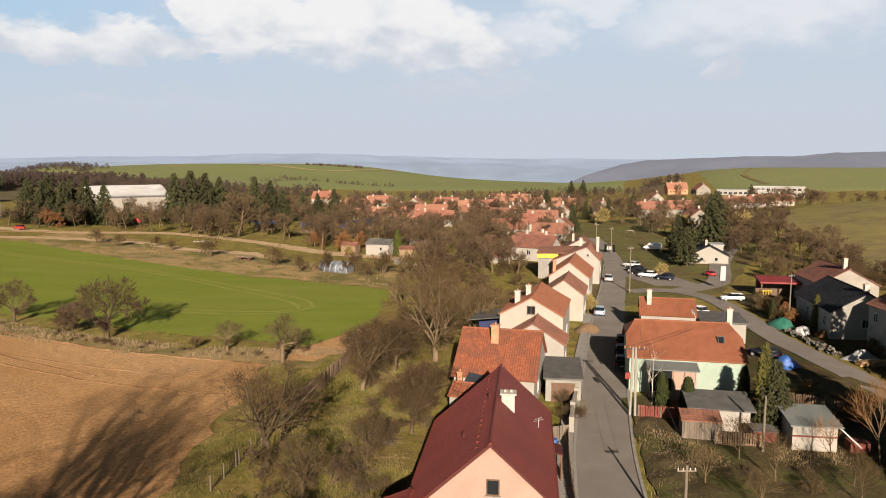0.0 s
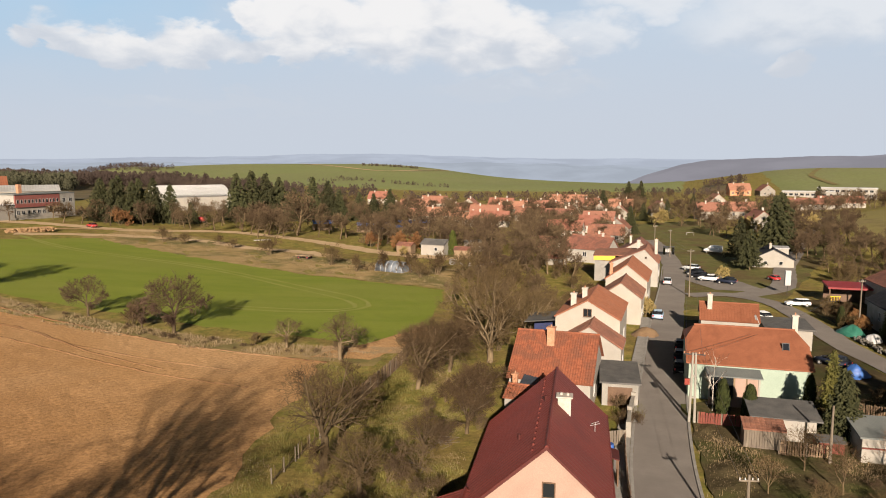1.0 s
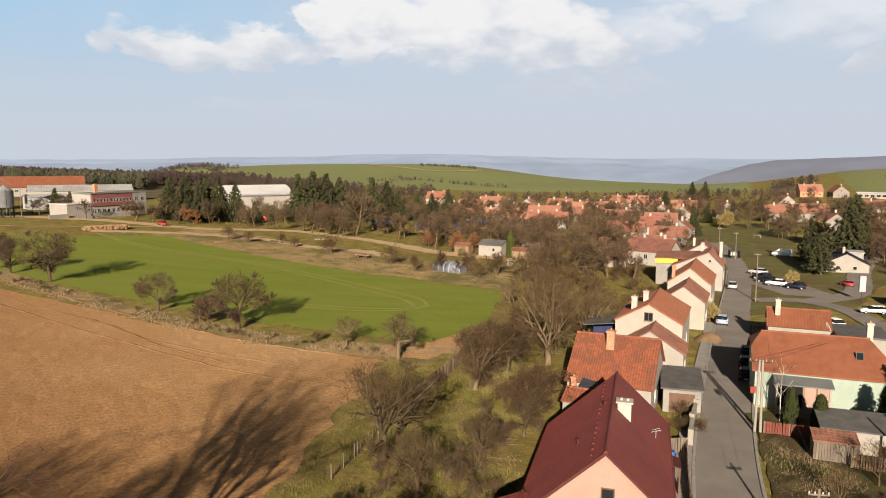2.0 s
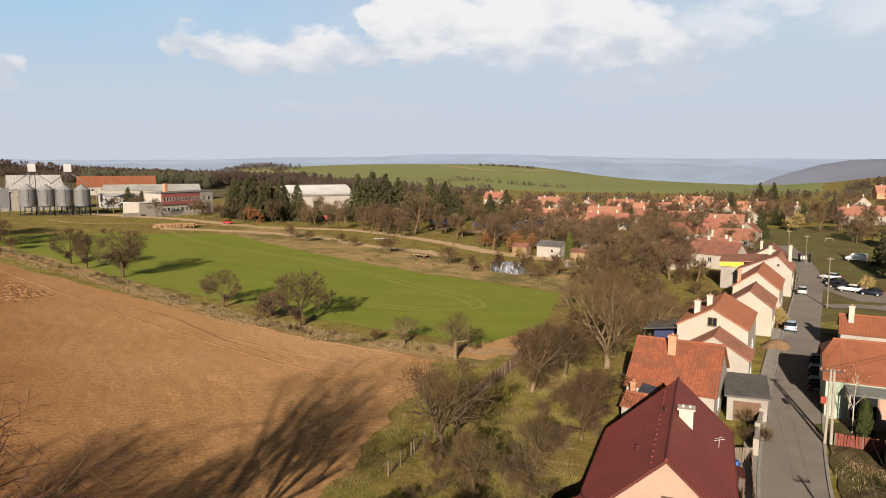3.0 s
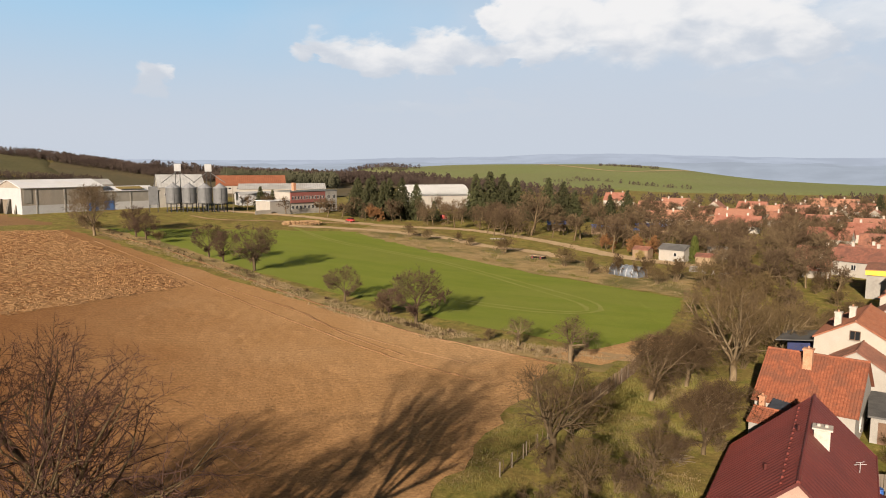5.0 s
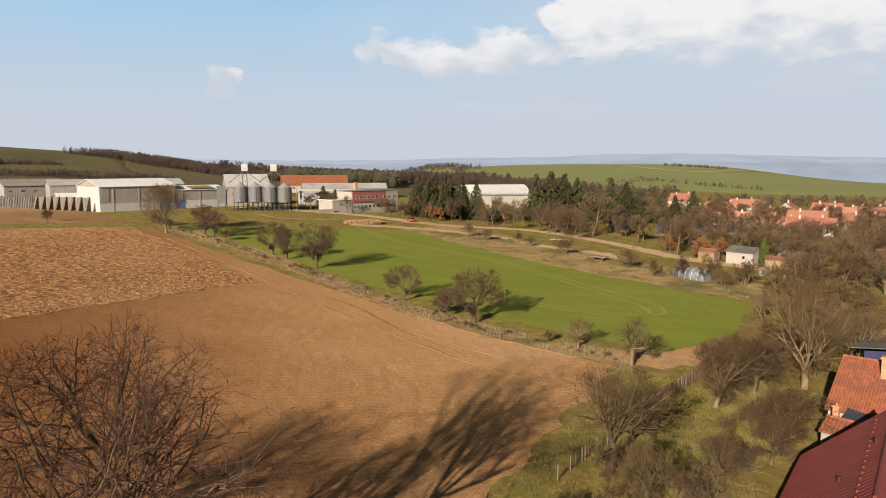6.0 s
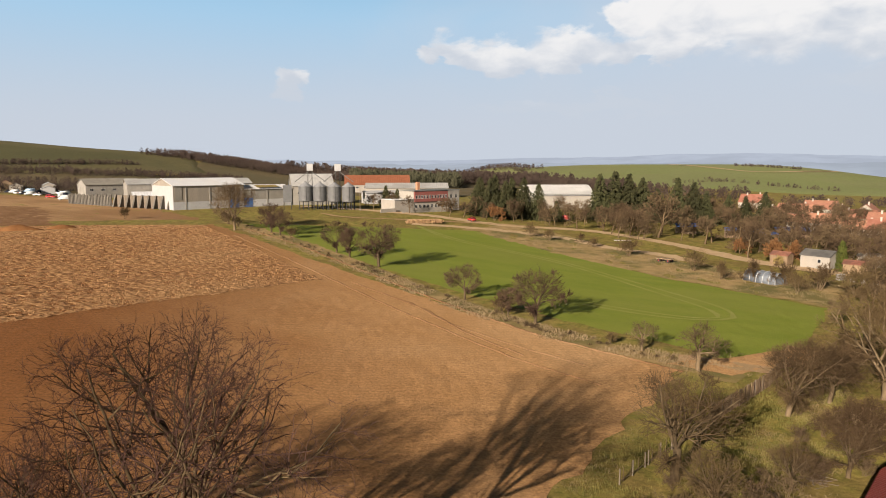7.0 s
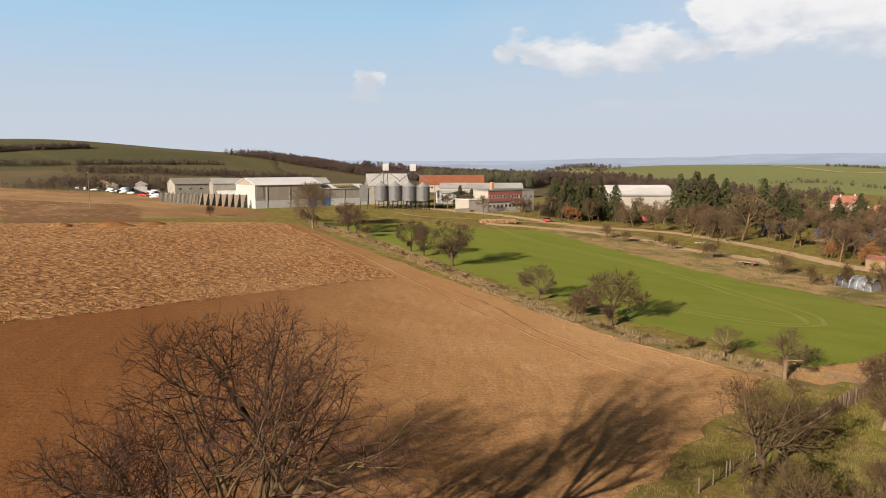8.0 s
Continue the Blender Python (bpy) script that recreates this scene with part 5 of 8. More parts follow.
shrubs = [bare_tree("shrub", 51 + k, 3.4, 0.05, SHRUB, "bare brown many-stemmed shrub", 0.75, twig="twig_olive", stems=9, wide=1.7, flat=2, group="shrubs of the rough grass", category="shrub") for k in range(4)]
for k, (x, y, s) in enumerate(((-31.4, 84.6, 0.6), (-57.6, 168.0, 1.5), (-38.6, 156.0, 1.6), (-91.0, 180.0, 1.4))):
    move(shrubs[k], x, y, s, k * 90)
for k, (x, y, s) in enumerate(((-51.5, 91.4, 1.2), (-189, 114, 1.2), (-158, 126, 1.4), (-162, 128, 1.2), (-152, 124.5, 1.0), (-128, 121, 1.0), (-19, 146, 1.5),
                                (-25, 148, 1.6), (-13, 144, 1.7), (-7, 141, 1.8), (-16, 140, 1.2), (-31, 147, 1.3), (-2, 137, 1.7), (3, 132, 1.6), (-84, 178, 1.1), (-76, 182, 1.0), (-70, 176, 0.9))):
    put(shrubs[k % 4], x, y, s, k * 53)

# ---- the overgrown slope beside the houses ----
near_tree = spread_tree("apple_tree", 71, 8.0, 4.6, 2.0, 2.5, 0.34, 8, (7, 5, 4), "gnarled bare apple tree with a stout trunk in the garden", bark="bark_dark", twig="twig_dark", tip=0.0115, incline=(10, 76), twigs=3, twig_long=0.7, bent=0.18, upright=0.05,
                        lean=(0.3, 0.3))
move(near_tree, -13.4, 49.6, 1.0, 10)
plum = spread_tree("plum_tree", 77, 6.9, 4.6, 2.2, 2.3, 0.25, 8, (7, 6, 5), "dense rounded bare plum tree with a forked trunk", bark="bark_tan", twig="twig_dark", tip=0.011, incline=(20, 74), twigs=4, twig_long=0.8, bent=0.11, upright=0.05,
                   lean=(2.0, 0.0), hang=-0.10)
move(plum, -8.4, 68.8, 1.0, 0)
corner = spread_tree("fruit_tree", 74, 5.4, 3.2, 2.1, 2.3, 0.27, 6, (5, 4, 4), "gnarled bare fruit tree with a pale trunk at the field corner", bark="bark_tan", twig="twig_far", tip=0.015, incline=(25, 84), twigs=3, twig_long=0.55, bent=0.2, upright=0.03)
move(corner, -18.8, 78.6, 1.0, 200)
put(corner, -26.8, 83.4, 0.68, 320, "small bare fruit tree among dry weeds")
put(plum, -2.6, 60.4, 0.72, 20, "dense bare plum tree on the garden slope")
put(plum, -5.4, 75.0, 0.85, 290, "dense bare plum tree behind the garden fence")
put(near_tree, -2.7, 57.2, 0.52, 330, "small twisted bare tree on the garden slope")
put(near_tree, -6.0, 52.6, 0.42, 60, "small twisted bare tree on the garden slope")
put(near_tree, -9.8, 45.6, 0.55, 200, "small bare tree among the brambles")
big = spread_tree("old_walnut_tree", 86, 11.0, 6.6, 2.0, 1.9, 0.38, 8, (6, 5, 5), "big bare walnut tree behind the old house", bark="bark_tan", twig="twig_olive", tip=0.012, incline=(6, 56), twigs=3, twig_long=0.85, bent=0.12, upright=0.04, stagger=0.15)
move(big, -0.9, 79.3, 1.0, 0)
put(big, 4.2, 88.0, 0.72, 120, "bare walnut tree behind the cream house")
# Plums below the view, added to throw shade on the slope's near end.
for k, (x, y, z) in enumerate(((-15.0, 28.0, 0.80), (-9.5, 27.0, 0.85), (-5.0, 30.5, 0.70))):
    put(plum, x, y, z, k * 77, "unseen plum tree added to shade the foot of the garden slope")
rng = random.Random(8)


def scatter(protos, corners, count, lo, hi, seed, gap=0.0):
    """Copies spread over a quadrilateral of ground."""
    r = random.Random(seed)
    a, b, c, d = [Vector(p) for p in corners]
    made = []
    for k in range(count * 6):
        if len(made) >= count:
            break
        s, t = r.random(), r.random()
        p = a.lerp(b, s).lerp(d.lerp(c, s), t)
        if gap and any((p - q).length < gap for q in made):
            continue
        made.append(p)
        put(protos[r.randrange(len(protos))], p.x, p.y, r.uniform(lo, hi), r.random() * 360)


thickets = [bare_tree("thicket", 91 + k, 2.6, 0.035, ((6, 5, 5), 0.6, 42, 0.24, 0.06, 0.012, 3), "tangled brown bramble thicket", 0.8, twig=("twig_far", "twig_olive", "twig_far")[k], stems=10, wide=1.6, flat=2, group="brambles of the garden slope", category="thicket") for k in range(3)]
for k, (x, y) in enumerate(((-8.0, 47.5), (-10.5, 46.0), (-6.0, 50.0))):
    move(thickets[k], x, y, 1.0, k * 40)
scatter(thickets, [(-15, 41), (-3.5, 41), (-3.5, 51), (-14.5, 49)], 9, 0.4, 0.8, 1, 1.6)
scatter(thickets, [(-6.5, 54), (-1.2, 56), (-1.0, 70), (-4.5, 70)], 10, 0.5, 1.1, 2, 1.2)
scatter(thickets, [(-9, 52), (-5, 52), (-7, 76), (-10, 76)], 5, 0.4, 0.8, 22, 2)
scatter(shrubs, [(-8, 79), (3, 82), (8, 100), (-6, 104)], 17, 0.6, 1.15, 3, 1.8)
scatter(shrubs, [(-4, 104), (12, 100), (18, 128), (-2, 136)], 26, 0.7, 1.3, 4, 2.0)
scatter(shrubs, [(-6, 134), (16, 128), (18, 160), (-4, 160)], 18, 0.6, 1.15, 5, 2.6)

for k, (p, q, n_) in enumerate((((-20, 79.6), (-40, 85.2), 10), ((-40, 85.2), (-64, 94.8), 14), ((-64, 94.8), (-88, 105), 12), ((-88, 105), (-150, 126), 26))):
    scatter(thickets, [(p[0], p[1] - 1.4), (q[0], q[1] - 1.4), (q[0], q[1] + 1.2), (p[0], p[1] + 1.2)], n_, 0.18, 0.42, 60 + k, 0.9)

# ---- the tree belt behind the track ----
belt = [bare_tree(("bare_tree", "plum_tree")[k % 2], 111 + k, 9.5, 0.2, ((7, 6, 6, 4), 0.62, 46 + 4 * k, 0.17, 0.09, 0.031, 4), ("bare brown broadleaf tree in the village gardens", "bare brown plum tree in the village gardens")[k % 2], 0.5, twig="twig_far", wide=4.3, flat=3, group="bare trees of the village") for k in range(4)]
for k, (x, y, s) in enumerate(((-64, 214, 1.55), (-112, 209, 0.9), (-98, 212, 0.85), (-120, 204, 0.7))):
    move(belt[k], x, y, s, k * 70)
scatter(belt, [(-172, 190), (-112, 204), (-100, 222), (-170, 214)], 13, 0.45, 0.8, 11, 5)
scatter(belt, [(-112, 214), (-34, 190), (-30, 232), (-108, 240)], 40, 0.65, 1.0, 12, 4)
scatter(belt, [(-36, 186), (-10, 180), (-14, 230), (-44, 240)], 26, 0.65, 1.05, 13, 4)
scatter(belt, [(-10, 186), (16, 176), (26, 250), (-20, 258)], 50, 0.6, 0.95, 14, 4.0)
scatter(belt, [(-4, 146), (16, 142), (18, 176), (-6, 180)], 22, 0.55, 0.85, 15, 3.2)
scatter(belt, [(8, 186), (36, 190), (50, 330), (0, 330)], 60, 0.5, 0.8, 23, 4.5)
scatter(belt, [(-8, 106), (8, 104), (14, 150), (-4, 150)], 12, 0.35, 0.55, 24, 4)
scatter(belt, [(66, 122), (92, 118), (100, 150), (70, 150)], 26, 0.3, 0.5, 25, 3)
scatter(belt, [(-90, 250), (-10, 262), (-10, 330), (-90, 340)], 60, 0.7, 1.1, 16, 5)
scatter(belt, [(0, 258), (64, 262), (74, 400), (-10, 400)], 60, 0.65, 1.05, 17, 6)
scatter(belt, [(66, 240), (112, 250), (150, 420), (80, 420)], 44, 0.6, 1.0, 18, 7)
scatter(belt, [(66, 150), (86, 138), (108, 190), (82, 210)], 42, 0.42, 0.72, 19, 3.0)
scatter(belt, [(84, 205), (100, 196), (122, 250), (100, 262)], 38, 0.5, 0.8, 20, 3.6)
scatter(belt, [(150, 300), (240, 310), (260, 400), (170, 410)], 26, 0.7, 1.1, 21, 7)
scatter(belt, [(64, 206), (96, 214), (128, 330), (84, 330)], 34, 0.55, 0.85, 26, 4.5)
scatter(belt, [(110, 270), (150, 290), (190, 350), (130, 350)], 22, 0.5, 0.8, 27, 5)
put(belt[0], 84.1, 154.9, 0.75, 10)
put(belt[2], 88.0, 155.5, 0.8, 100)
rust = bare_tree("beech_hedge_tree", 141, 6.0, 0.09, ((7, 6, 5, 5), 0.6, 44, 0.2, 0.06, 0.06, 4), "shrubby tree with rust-brown withered leaves", 0.55, twig="twig_rust", stems=4, wide=3.2, flat=2)
move(rust, -27, 182, 1.0)
for x, y, s in ((-23, 186, 0.9), (-36, 192, 0.8), (-118, 206, 1.0), (51, 100, 0.5), (50.5, 97, 0.45)):
    put(rust, x, y, s, x * 31)
willow = bare_tree("willow_tree", 151, 8.0, 0.16, ((9, 8, 6, 5), 0.6, 42, 0.16, 0.04, 0.05, 4), "bare yellowish willow on the village green", 0.5, twig="twig_yellow", wide=5.0, flat=3)
move(willow, 58, 262, 0.95)
put(willow, 92, 212, 1.0, 50, "bare yellowish willow beside the lane")
put(willow, 76, 205, 1.1, 140, "bare yellowish tree beside the conifers")
put(willow, -25, 172, 0.4, 20, "low yellow-twigged shrub beside the shed")
put(willow, 43.5, 139, 0.45, 20, "low bare golden shrub beside the parking bay")
whip = bare_tree("sapling", 161, 7.5, 0.08, ((10, 8, 6), 0.62, 26, 0.08, 0.12, 0.008, 3), "slim bare sapling with upright pale branches", 0.62, twig="twig_rust", wide=2.6)
move(whip, 33.8, 50.8, 0.95)
birch = bare_tree("birch_tree", 171, 8.0, 0.09, ((9, 6, 4), 0.42, 40, 0.06, 0.08, 0.012, 3), "slim bare birch with a white trunk", 0.82, bark="birch_bark", wide=1.5)
move(birch, 20.2, 64.3, 0.8)

# ---- conifers ----
spruces = [conifer("spruce", 201 + k, 12.0, 5.0 + 0.7 * k, "dark green spruce among bare trees", tiers=24, per=12, tuft=0.8, group="spruces of the village") for k in range(2)]
move(spruces[0], -92, 252, 1.5)
move(spruces[1], -84, 260, 1.35)
for x, y, s, k in ((-96, 247, 1.4, 0), (-79, 262, 1.05, 1), (-88, 256, 1.45, 1), (-72, 264, 1.4, 0), (-67, 268, 1.3, 1), (-63, 270, 1.05, 0), (-57, 280, 0.95, 1), (-52, 286, 0.9, 0), (-46, 292, 1.05, 1),
                   (-124, 214, 1.15, 1), (-119, 216, 1.1, 0), (-115, 222, 1.2, 1), (-129, 215, 1.1, 0), (-133, 221, 1.1, 1), (-110, 224, 1.05, 0), (-127, 222, 1.2, 0), (-121, 224, 1.15, 1), (-164, 204, 0.7, 0), (-160, 206, 0.62, 1), (-104, 226, 0.6, 1),
                   (44.5, 236, 0.75, 0), (72, 300, 0.65, 1), (60, 290, 0.6, 0), (98, 262, 0.7, 1), (174, 390, 0.8, 0)):
    put(spruces[k], x, y, s, x * 17)
pine = conifer("pine", 221, 11.0, 4.2, "broad dark pine beside the white house", tiers=18, per=12, drooping=0.1, foot=0.16, tuft=0.65)
move(pine, 57.6, 168, 0.95)
put(pine, 79.8, 430, 1.1, 10, "dark round conifer among the village houses"), put(pine, 86, 424, 1.1, 60, "dark round conifer among the village houses"), put(pine, 91.6, 332, 0.8, 120, "dark round conifer among the village houses")
put(spruces[0], 48.4, 323, 0.95, 20, "dark spruce among the village roofs")
put(pine, 55.6, 155.5, 0.80, 70)
put(spruces[0], 72.5, 186, 1.2, 5, "tall dark spruce beside the white house"), put(spruces[1], 75.5, 190, 1.25, 95, "tall dark spruce beside the white house")
garden_spruce = conifer("spruce", 231, 6.4, 2.05, "dark green garden spruce behind the wooden pole", tiers=38, per=15, tuft=0.34)
move(garden_spruce, 28.5, 57.0)
cone = conifer("golden_spruce", 233, 8.0, 1.65, "slim yellow-green conifer beside the mint house", needles="needles_light", tiers=34, per=13, tuft=0.3, drooping=0.1)
move(cone, 30.2, 62.8, 0.8)
put(cone, 52.3, 94.6, 0.62, 40, "yellow-green conifer beside the side lane")
# Spruces out of view, added so their shadows darken the yards and grey houses.
for x, y, sc in ((36.5, 46.0, 0.8), (38.6, 49.5, 0.85), (41.2, 50.5, 0.9), (52.5, 66.5, 1.1), (57.0, 66.0, 1.2), (61.5, 65.0, 1.2)):
    put(spruces[0], x, y, sc, x * 40, "unseen spruce added to shade the yards by the side lane")
thuja = column_bush("thuja", 241, 5.4, 0.9, "tall yellow-green thuja column beside the garden shed", "thuja_green", 1300)
move(thuja, -11.4, 172.5, 1.25)
dark_thuja = column_bush("thuja", 243, 3.4, 0.62, "dark green clipped thuja beside the mint house", "thuja_dark", 1700)
move(dark_thuja, 29.8, 66.3)
put(dark_thuja, 20.9, 63.6, 1.0, 20, "dark green thuja beside the birch")
put(dark_thuja, 22.4, 61.0, 1.1, 60, "dark green thuja behind the shed")
put(dark_thuja, 49.2, 101, 0.9, 60, "round evergreen in the yard"), [put(willow, x, y, q, x * 50, "yellow-green climbing shrub by the street wall") for x, y, q in ((22.3, 104.6, 0.34), (22.9, 107.2, 0.36), (23.6, 110.0, 0.30))]


# ---- woods far off ----
def wood(name, corners, count, lo, hi, seed, material, label):
    """A far wood: many ragged bare crowns on thin trunks, joined."""
    r = random.Random(seed)
    a, b, c, d = [Vector(p) for p in corners]
    verts, faces = [], []
    for k in range(count):
        s, t = r.random(), r.random()
        p = a.lerp(b, s).lerp(d.lerp(c, s), t)
        h = r.uniform(lo, hi)
        z = ground_z(p.x, p.y)
        limb(verts, faces, [Vector((p.x, p.y, z - 0.5)), Vector((p.x, p.y, z + h * 0.8))], [h * 0.02, h * 0.008], 3)
        wd = h * r.uniform(0.28, 0.42)
        for q in range(52):
            f = r.random()
            rr = wd * math.sin(math.pi * min(0.97, 0.18 + f * 0.78)) * r.uniform(0.35, 1.05)
            an = r.random() * 6.283
            x, y, zz = p.x + math.cos(an) * rr, p.y + math.sin(an) * rr, z + h * (0.22 + 0.78 * f)
            m = h * 0.055 * r.uniform(0.6, 1.4)
            o = len(verts)
            verts += [(x - m * r.uniform(0.3, 1), y + m * r.gauss(0, 0.6), zz - m), (x + m * r.uniform(0.3, 1), y + m * r.gauss(0, 0.6), zz - m * 0.4), (x + m * r.gauss(0, 0.6), y, zz + m * 1.5)]
            faces.append((o, o + 1, o + 2))
    tagged(part_of(name, mesh(name, verts, faces), material), label, "wood", kind="stuff")


surface("plaster_beige", (0.252, 0.234, 0.206), (0.294, 0.269, 0.238), 0.6, 0.9, 0.2, 20.0, c3=(0.280, 0.252, 0.210), c3_amount=0.5, c3_scale=0.3)
surface("yellow_moss", (0.168, 0.126, 0.035), (0.224, 0.168, 0.056), 0.6, 0.95, 0.3, 6.0)
surface("wood_far", (0.035, 0.025, 0.021), (0.056, 0.041, 0.033), 0.03, 0.95, 0.0, 0.6, coords="World", spec=0.1)
surface("wood_pine", (0.032, 0.035, 0.021), (0.059, 0.057, 0.035), 0.03, 0.95, 0.0, 0.6, coords="World", spec=0.1)
wood("far_wood", [(-300, 520), (-250, 600), (-520, 640), (-520, 470)], 800, 8, 12, 301, "wood_far", "bare brown wood on the far slope")
wood("far_pine_wood", [(-350, 405), (-280, 440), (-325, 505), (-420, 470)], 420, 8, 12, 303, "wood_pine", "dark mixed wood behind the farm")
wood("far_wood", [(-600, 380), (-400, 440), (-390, 520), (-640, 540)], 2000, 4, 7, 304, "wood_far", "bare brown wood beside the rounded hill")
wood("far_wood", [(-400, 770), (-470, 750), (-490, 830), (-400, 840)], 150, 4, 7, 305, "wood_far", "bare wood on a far knoll")
wood("far_wood", [(-190, 520), (-310, 520), (-350, 600), (-190, 570)], 420, 5, 8, 302, "wood_far", "bare brown wood below the far hill")
wood("hedge", [(-520, 200), (-400, 330), (-415, 350), (-545, 230)], 520, 3, 5, 306, "wood_far", "bare brown hedge below the rounded hill")
wood("hedge", [(-600, 150), (-520, 330), (-530, 336), (-625, 150)], 420, 3, 5, 307, "wood_far", "bare brown hedge on the rounded hill")
wood("hedge", [(-700, 170), (-680, 290), (-700, 296), (-725, 165)], 460, 4, 6, 308, "wood_far", "dark bare wood on the rounded hill")
wood("hedge", [(-320, 190), (-420, 130), (-480, 200), (-340, 260)], 560, 2.5, 5, 309, "wood_far", "bare brown scrub behind the yard")
wood("hedge", [(-174, 716), (-42, 638), (-42, 643), (-174, 722)], 46, 2.5, 5, 310, "wood_far", "dotted bushes along the far field's edge")
wood("hedge", [(-180, 640), (-140, 700), (-142, 704), (-184, 644)], 18, 2.5, 5, 311, "wood_far", "dotted bushes across the far hill")
wood("hedge", [(-190, 960), (-110, 950), (-110, 956), (-190, 966)], 60, 3, 5, 312, "wood_far", "row of bushes on the far hilltop")
wood("far_wood", [(60, 470), (150, 470), (150, 520), (60, 520)], 60, 4, 7, 313, "wood_far", "bare wood beyond the village")
wood("far_wood", [(196, 670), (242, 690), (244, 700), (198, 684)], 26, 6, 10, 314, "wood_far", "bare wood on the ridge beyond the village")
wood("hedge", [(-60, 420), (60, 420), (60, 500), (-60, 480)], 90, 4, 6, 315, "wood_far", "bare trees behind the last roofs")
wood("hedge", [(-200, 400), (-80, 420), (-90, 520), (-230, 500)], 200, 5, 8, 316, "wood_far", "bare trees behind the hall")
wood("hedge", [(290, 330), (420, 330), (430, 420), (300, 430)], 130, 7, 11, 317, "wood_far", "bare trees at the top of the meadow")

# ---- village roofs ----
ROOFS = ("tile_orange", "tile_bright", "tile_brown", "tile_orange", "tile_bright")
surface("tile_bright", (0.205, 0.084, 0.055), (0.262, 0.115, 0.079), 1.6, 0.85, 0.3, 8.0, c3=(0.189, 0.070, 0.042), c3_amount=0.6, c3_scale=0.3, vary=0.12)
surface("plaster_orange", (0.434, 0.189, 0.098), (0.469, 0.217, 0.119), 0.6, 0.9, 0.15, 20.0)
WALLS = ("plaster_village", "plaster_cream", "plaster_village", "plaster_orange", "plaster_village")
TILE_WORDS = ("weathered orange", "bright orange", "red-brown", "orange", "bright orange")
WALL_WORDS = ("white", "cream", "white", "orange-washed", "white")


def cottage(x, y, side_on, length, kind, top, turn=0.0):
    """A village house: walls with windows, a tiled gable roof and a chimney."""
    top = top * 0.84
    eave = top * 0.45
    half = min(4.6, (top - eave) * 1.25)
    az = (-82 if side_on else 8) + turn
    a = radians(az)
    nx, ny = x - math.sin(a) * length / 2, y - math.cos(a) * length / 2
    wins = []
    sd = "left" if side_on else "right"
    n = max(2, int(length / 3.2))
    for k in range(n):
        u = length * (k + 0.7) / (n + 0.4)
        wins.append((sd, u, 1.5, 1.0, 1.2))
        if eave > 5:
            wins.append((sd, u, 4.2, 1.0, 1.2))
    for u in (-half * 0.35, half * 0.35):
        wins.append(("front", u, 1.5, 0.9, 1.2))
    wins.append(("front", 0, eave + 0.9, 0.8, 0.9))
    house("village_house", "%s village house with a %s tile roof" % (WALL_WORDS[kind], TILE_WORDS[kind]), (nx, ny), az, length, top, (half, eave), (half, eave), WALLS[kind], ROOFS[kind],
          0, 0, windows=wins, chimneys=[(0.5, length * 0.3, top - 1.2, top + 1.0, 0.6), (-0.4, length * 0.75, top - 1.2, top + 0.8, 0.55)][:1 + (length > 12)], group="houses of the village", over=0.3)


for x, y, s, l, k, t in ((-68, 398, 1, 14, 1, 9), (-41, 345, 1, 16, 0, 7.5), (-46, 310, 0, 10, 0, 7.5), (-23, 337, 0, 10, 0, 7.5), (-14, 352, 0, 12, 0, 8), (-23, 285, 1, 16, 0, 7), (-3, 296, 1, 18, 0, 7.5),
                         (8, 329, 1, 14, 0, 7.5), (-3, 263, 1, 15, 1, 7), (18, 337, 1, 14, 0, 7.5), (24, 318, 1, 12, 0, 7.5)):
    cottage(x, y, s, l, k, t)
for x, y, s, l, k, t in ((39, 392, 1, 22, 0, 8), (36, 322, 0, 11, 0, 7.5), (24, 270, 1, 11, 0, 7.5), (29, 243, 1, 13, 1, 7), (46, 316, 0, 11, 0, 7.5), (52, 301, 0, 11, 0, 7.5), (15.5, 183, 1, 9, 0, 5.2),
                         (33, 212, 1, 11, 2, 6.2), (25, 186, 1, 10, 2, 5.6), (13, 163, 1, 7, 0, 4.5), (60, 342, 1, 12, 0, 8)):
    cottage(x, y, s, l, k, t, 4)
for x, y, s, l, k, t in ((74, 323, 0, 11, 0, 8), (114, 372, 0, 12, 0, 9), (147, 436, 1, 13, 3, 8.6), (162, 434, 0, 11, 4, 8.2), (90, 295, 1, 15, 0, 7.5), (98, 288, 1, 12, 0, 7.5), (89, 243, 0, 11, 4, 7.5),
                         (172, 362, 1, 22, 1, 7), (144, 332, 1, 26, 2, 6.0), (-32, 290, 1, 12, 0, 6), (-12, 268, 1, 12, 0, 6)):
    cottage(x, y, s, l, k, t, -6)
for x, y, s, l, k, t in ((40, 232, 0, 10, 2, 7), (22, 226, 1, 12, 1, 6.5), (38, 262, 1, 12, 0, 7), (14, 292, 1, 13, 2, 7), (30, 296, 0, 10, 1, 7.5), (-16, 318, 1, 14, 2, 7), (2, 352, 1, 13, 1, 8), (24, 358, 0, 11, 0, 8),
                         (48, 354, 1, 13, 2, 8), (-34, 372, 1, 15, 0, 8), (64, 372, 0, 12, 1, 8)):
    cottage(x, y, s, l, k, t, 9)

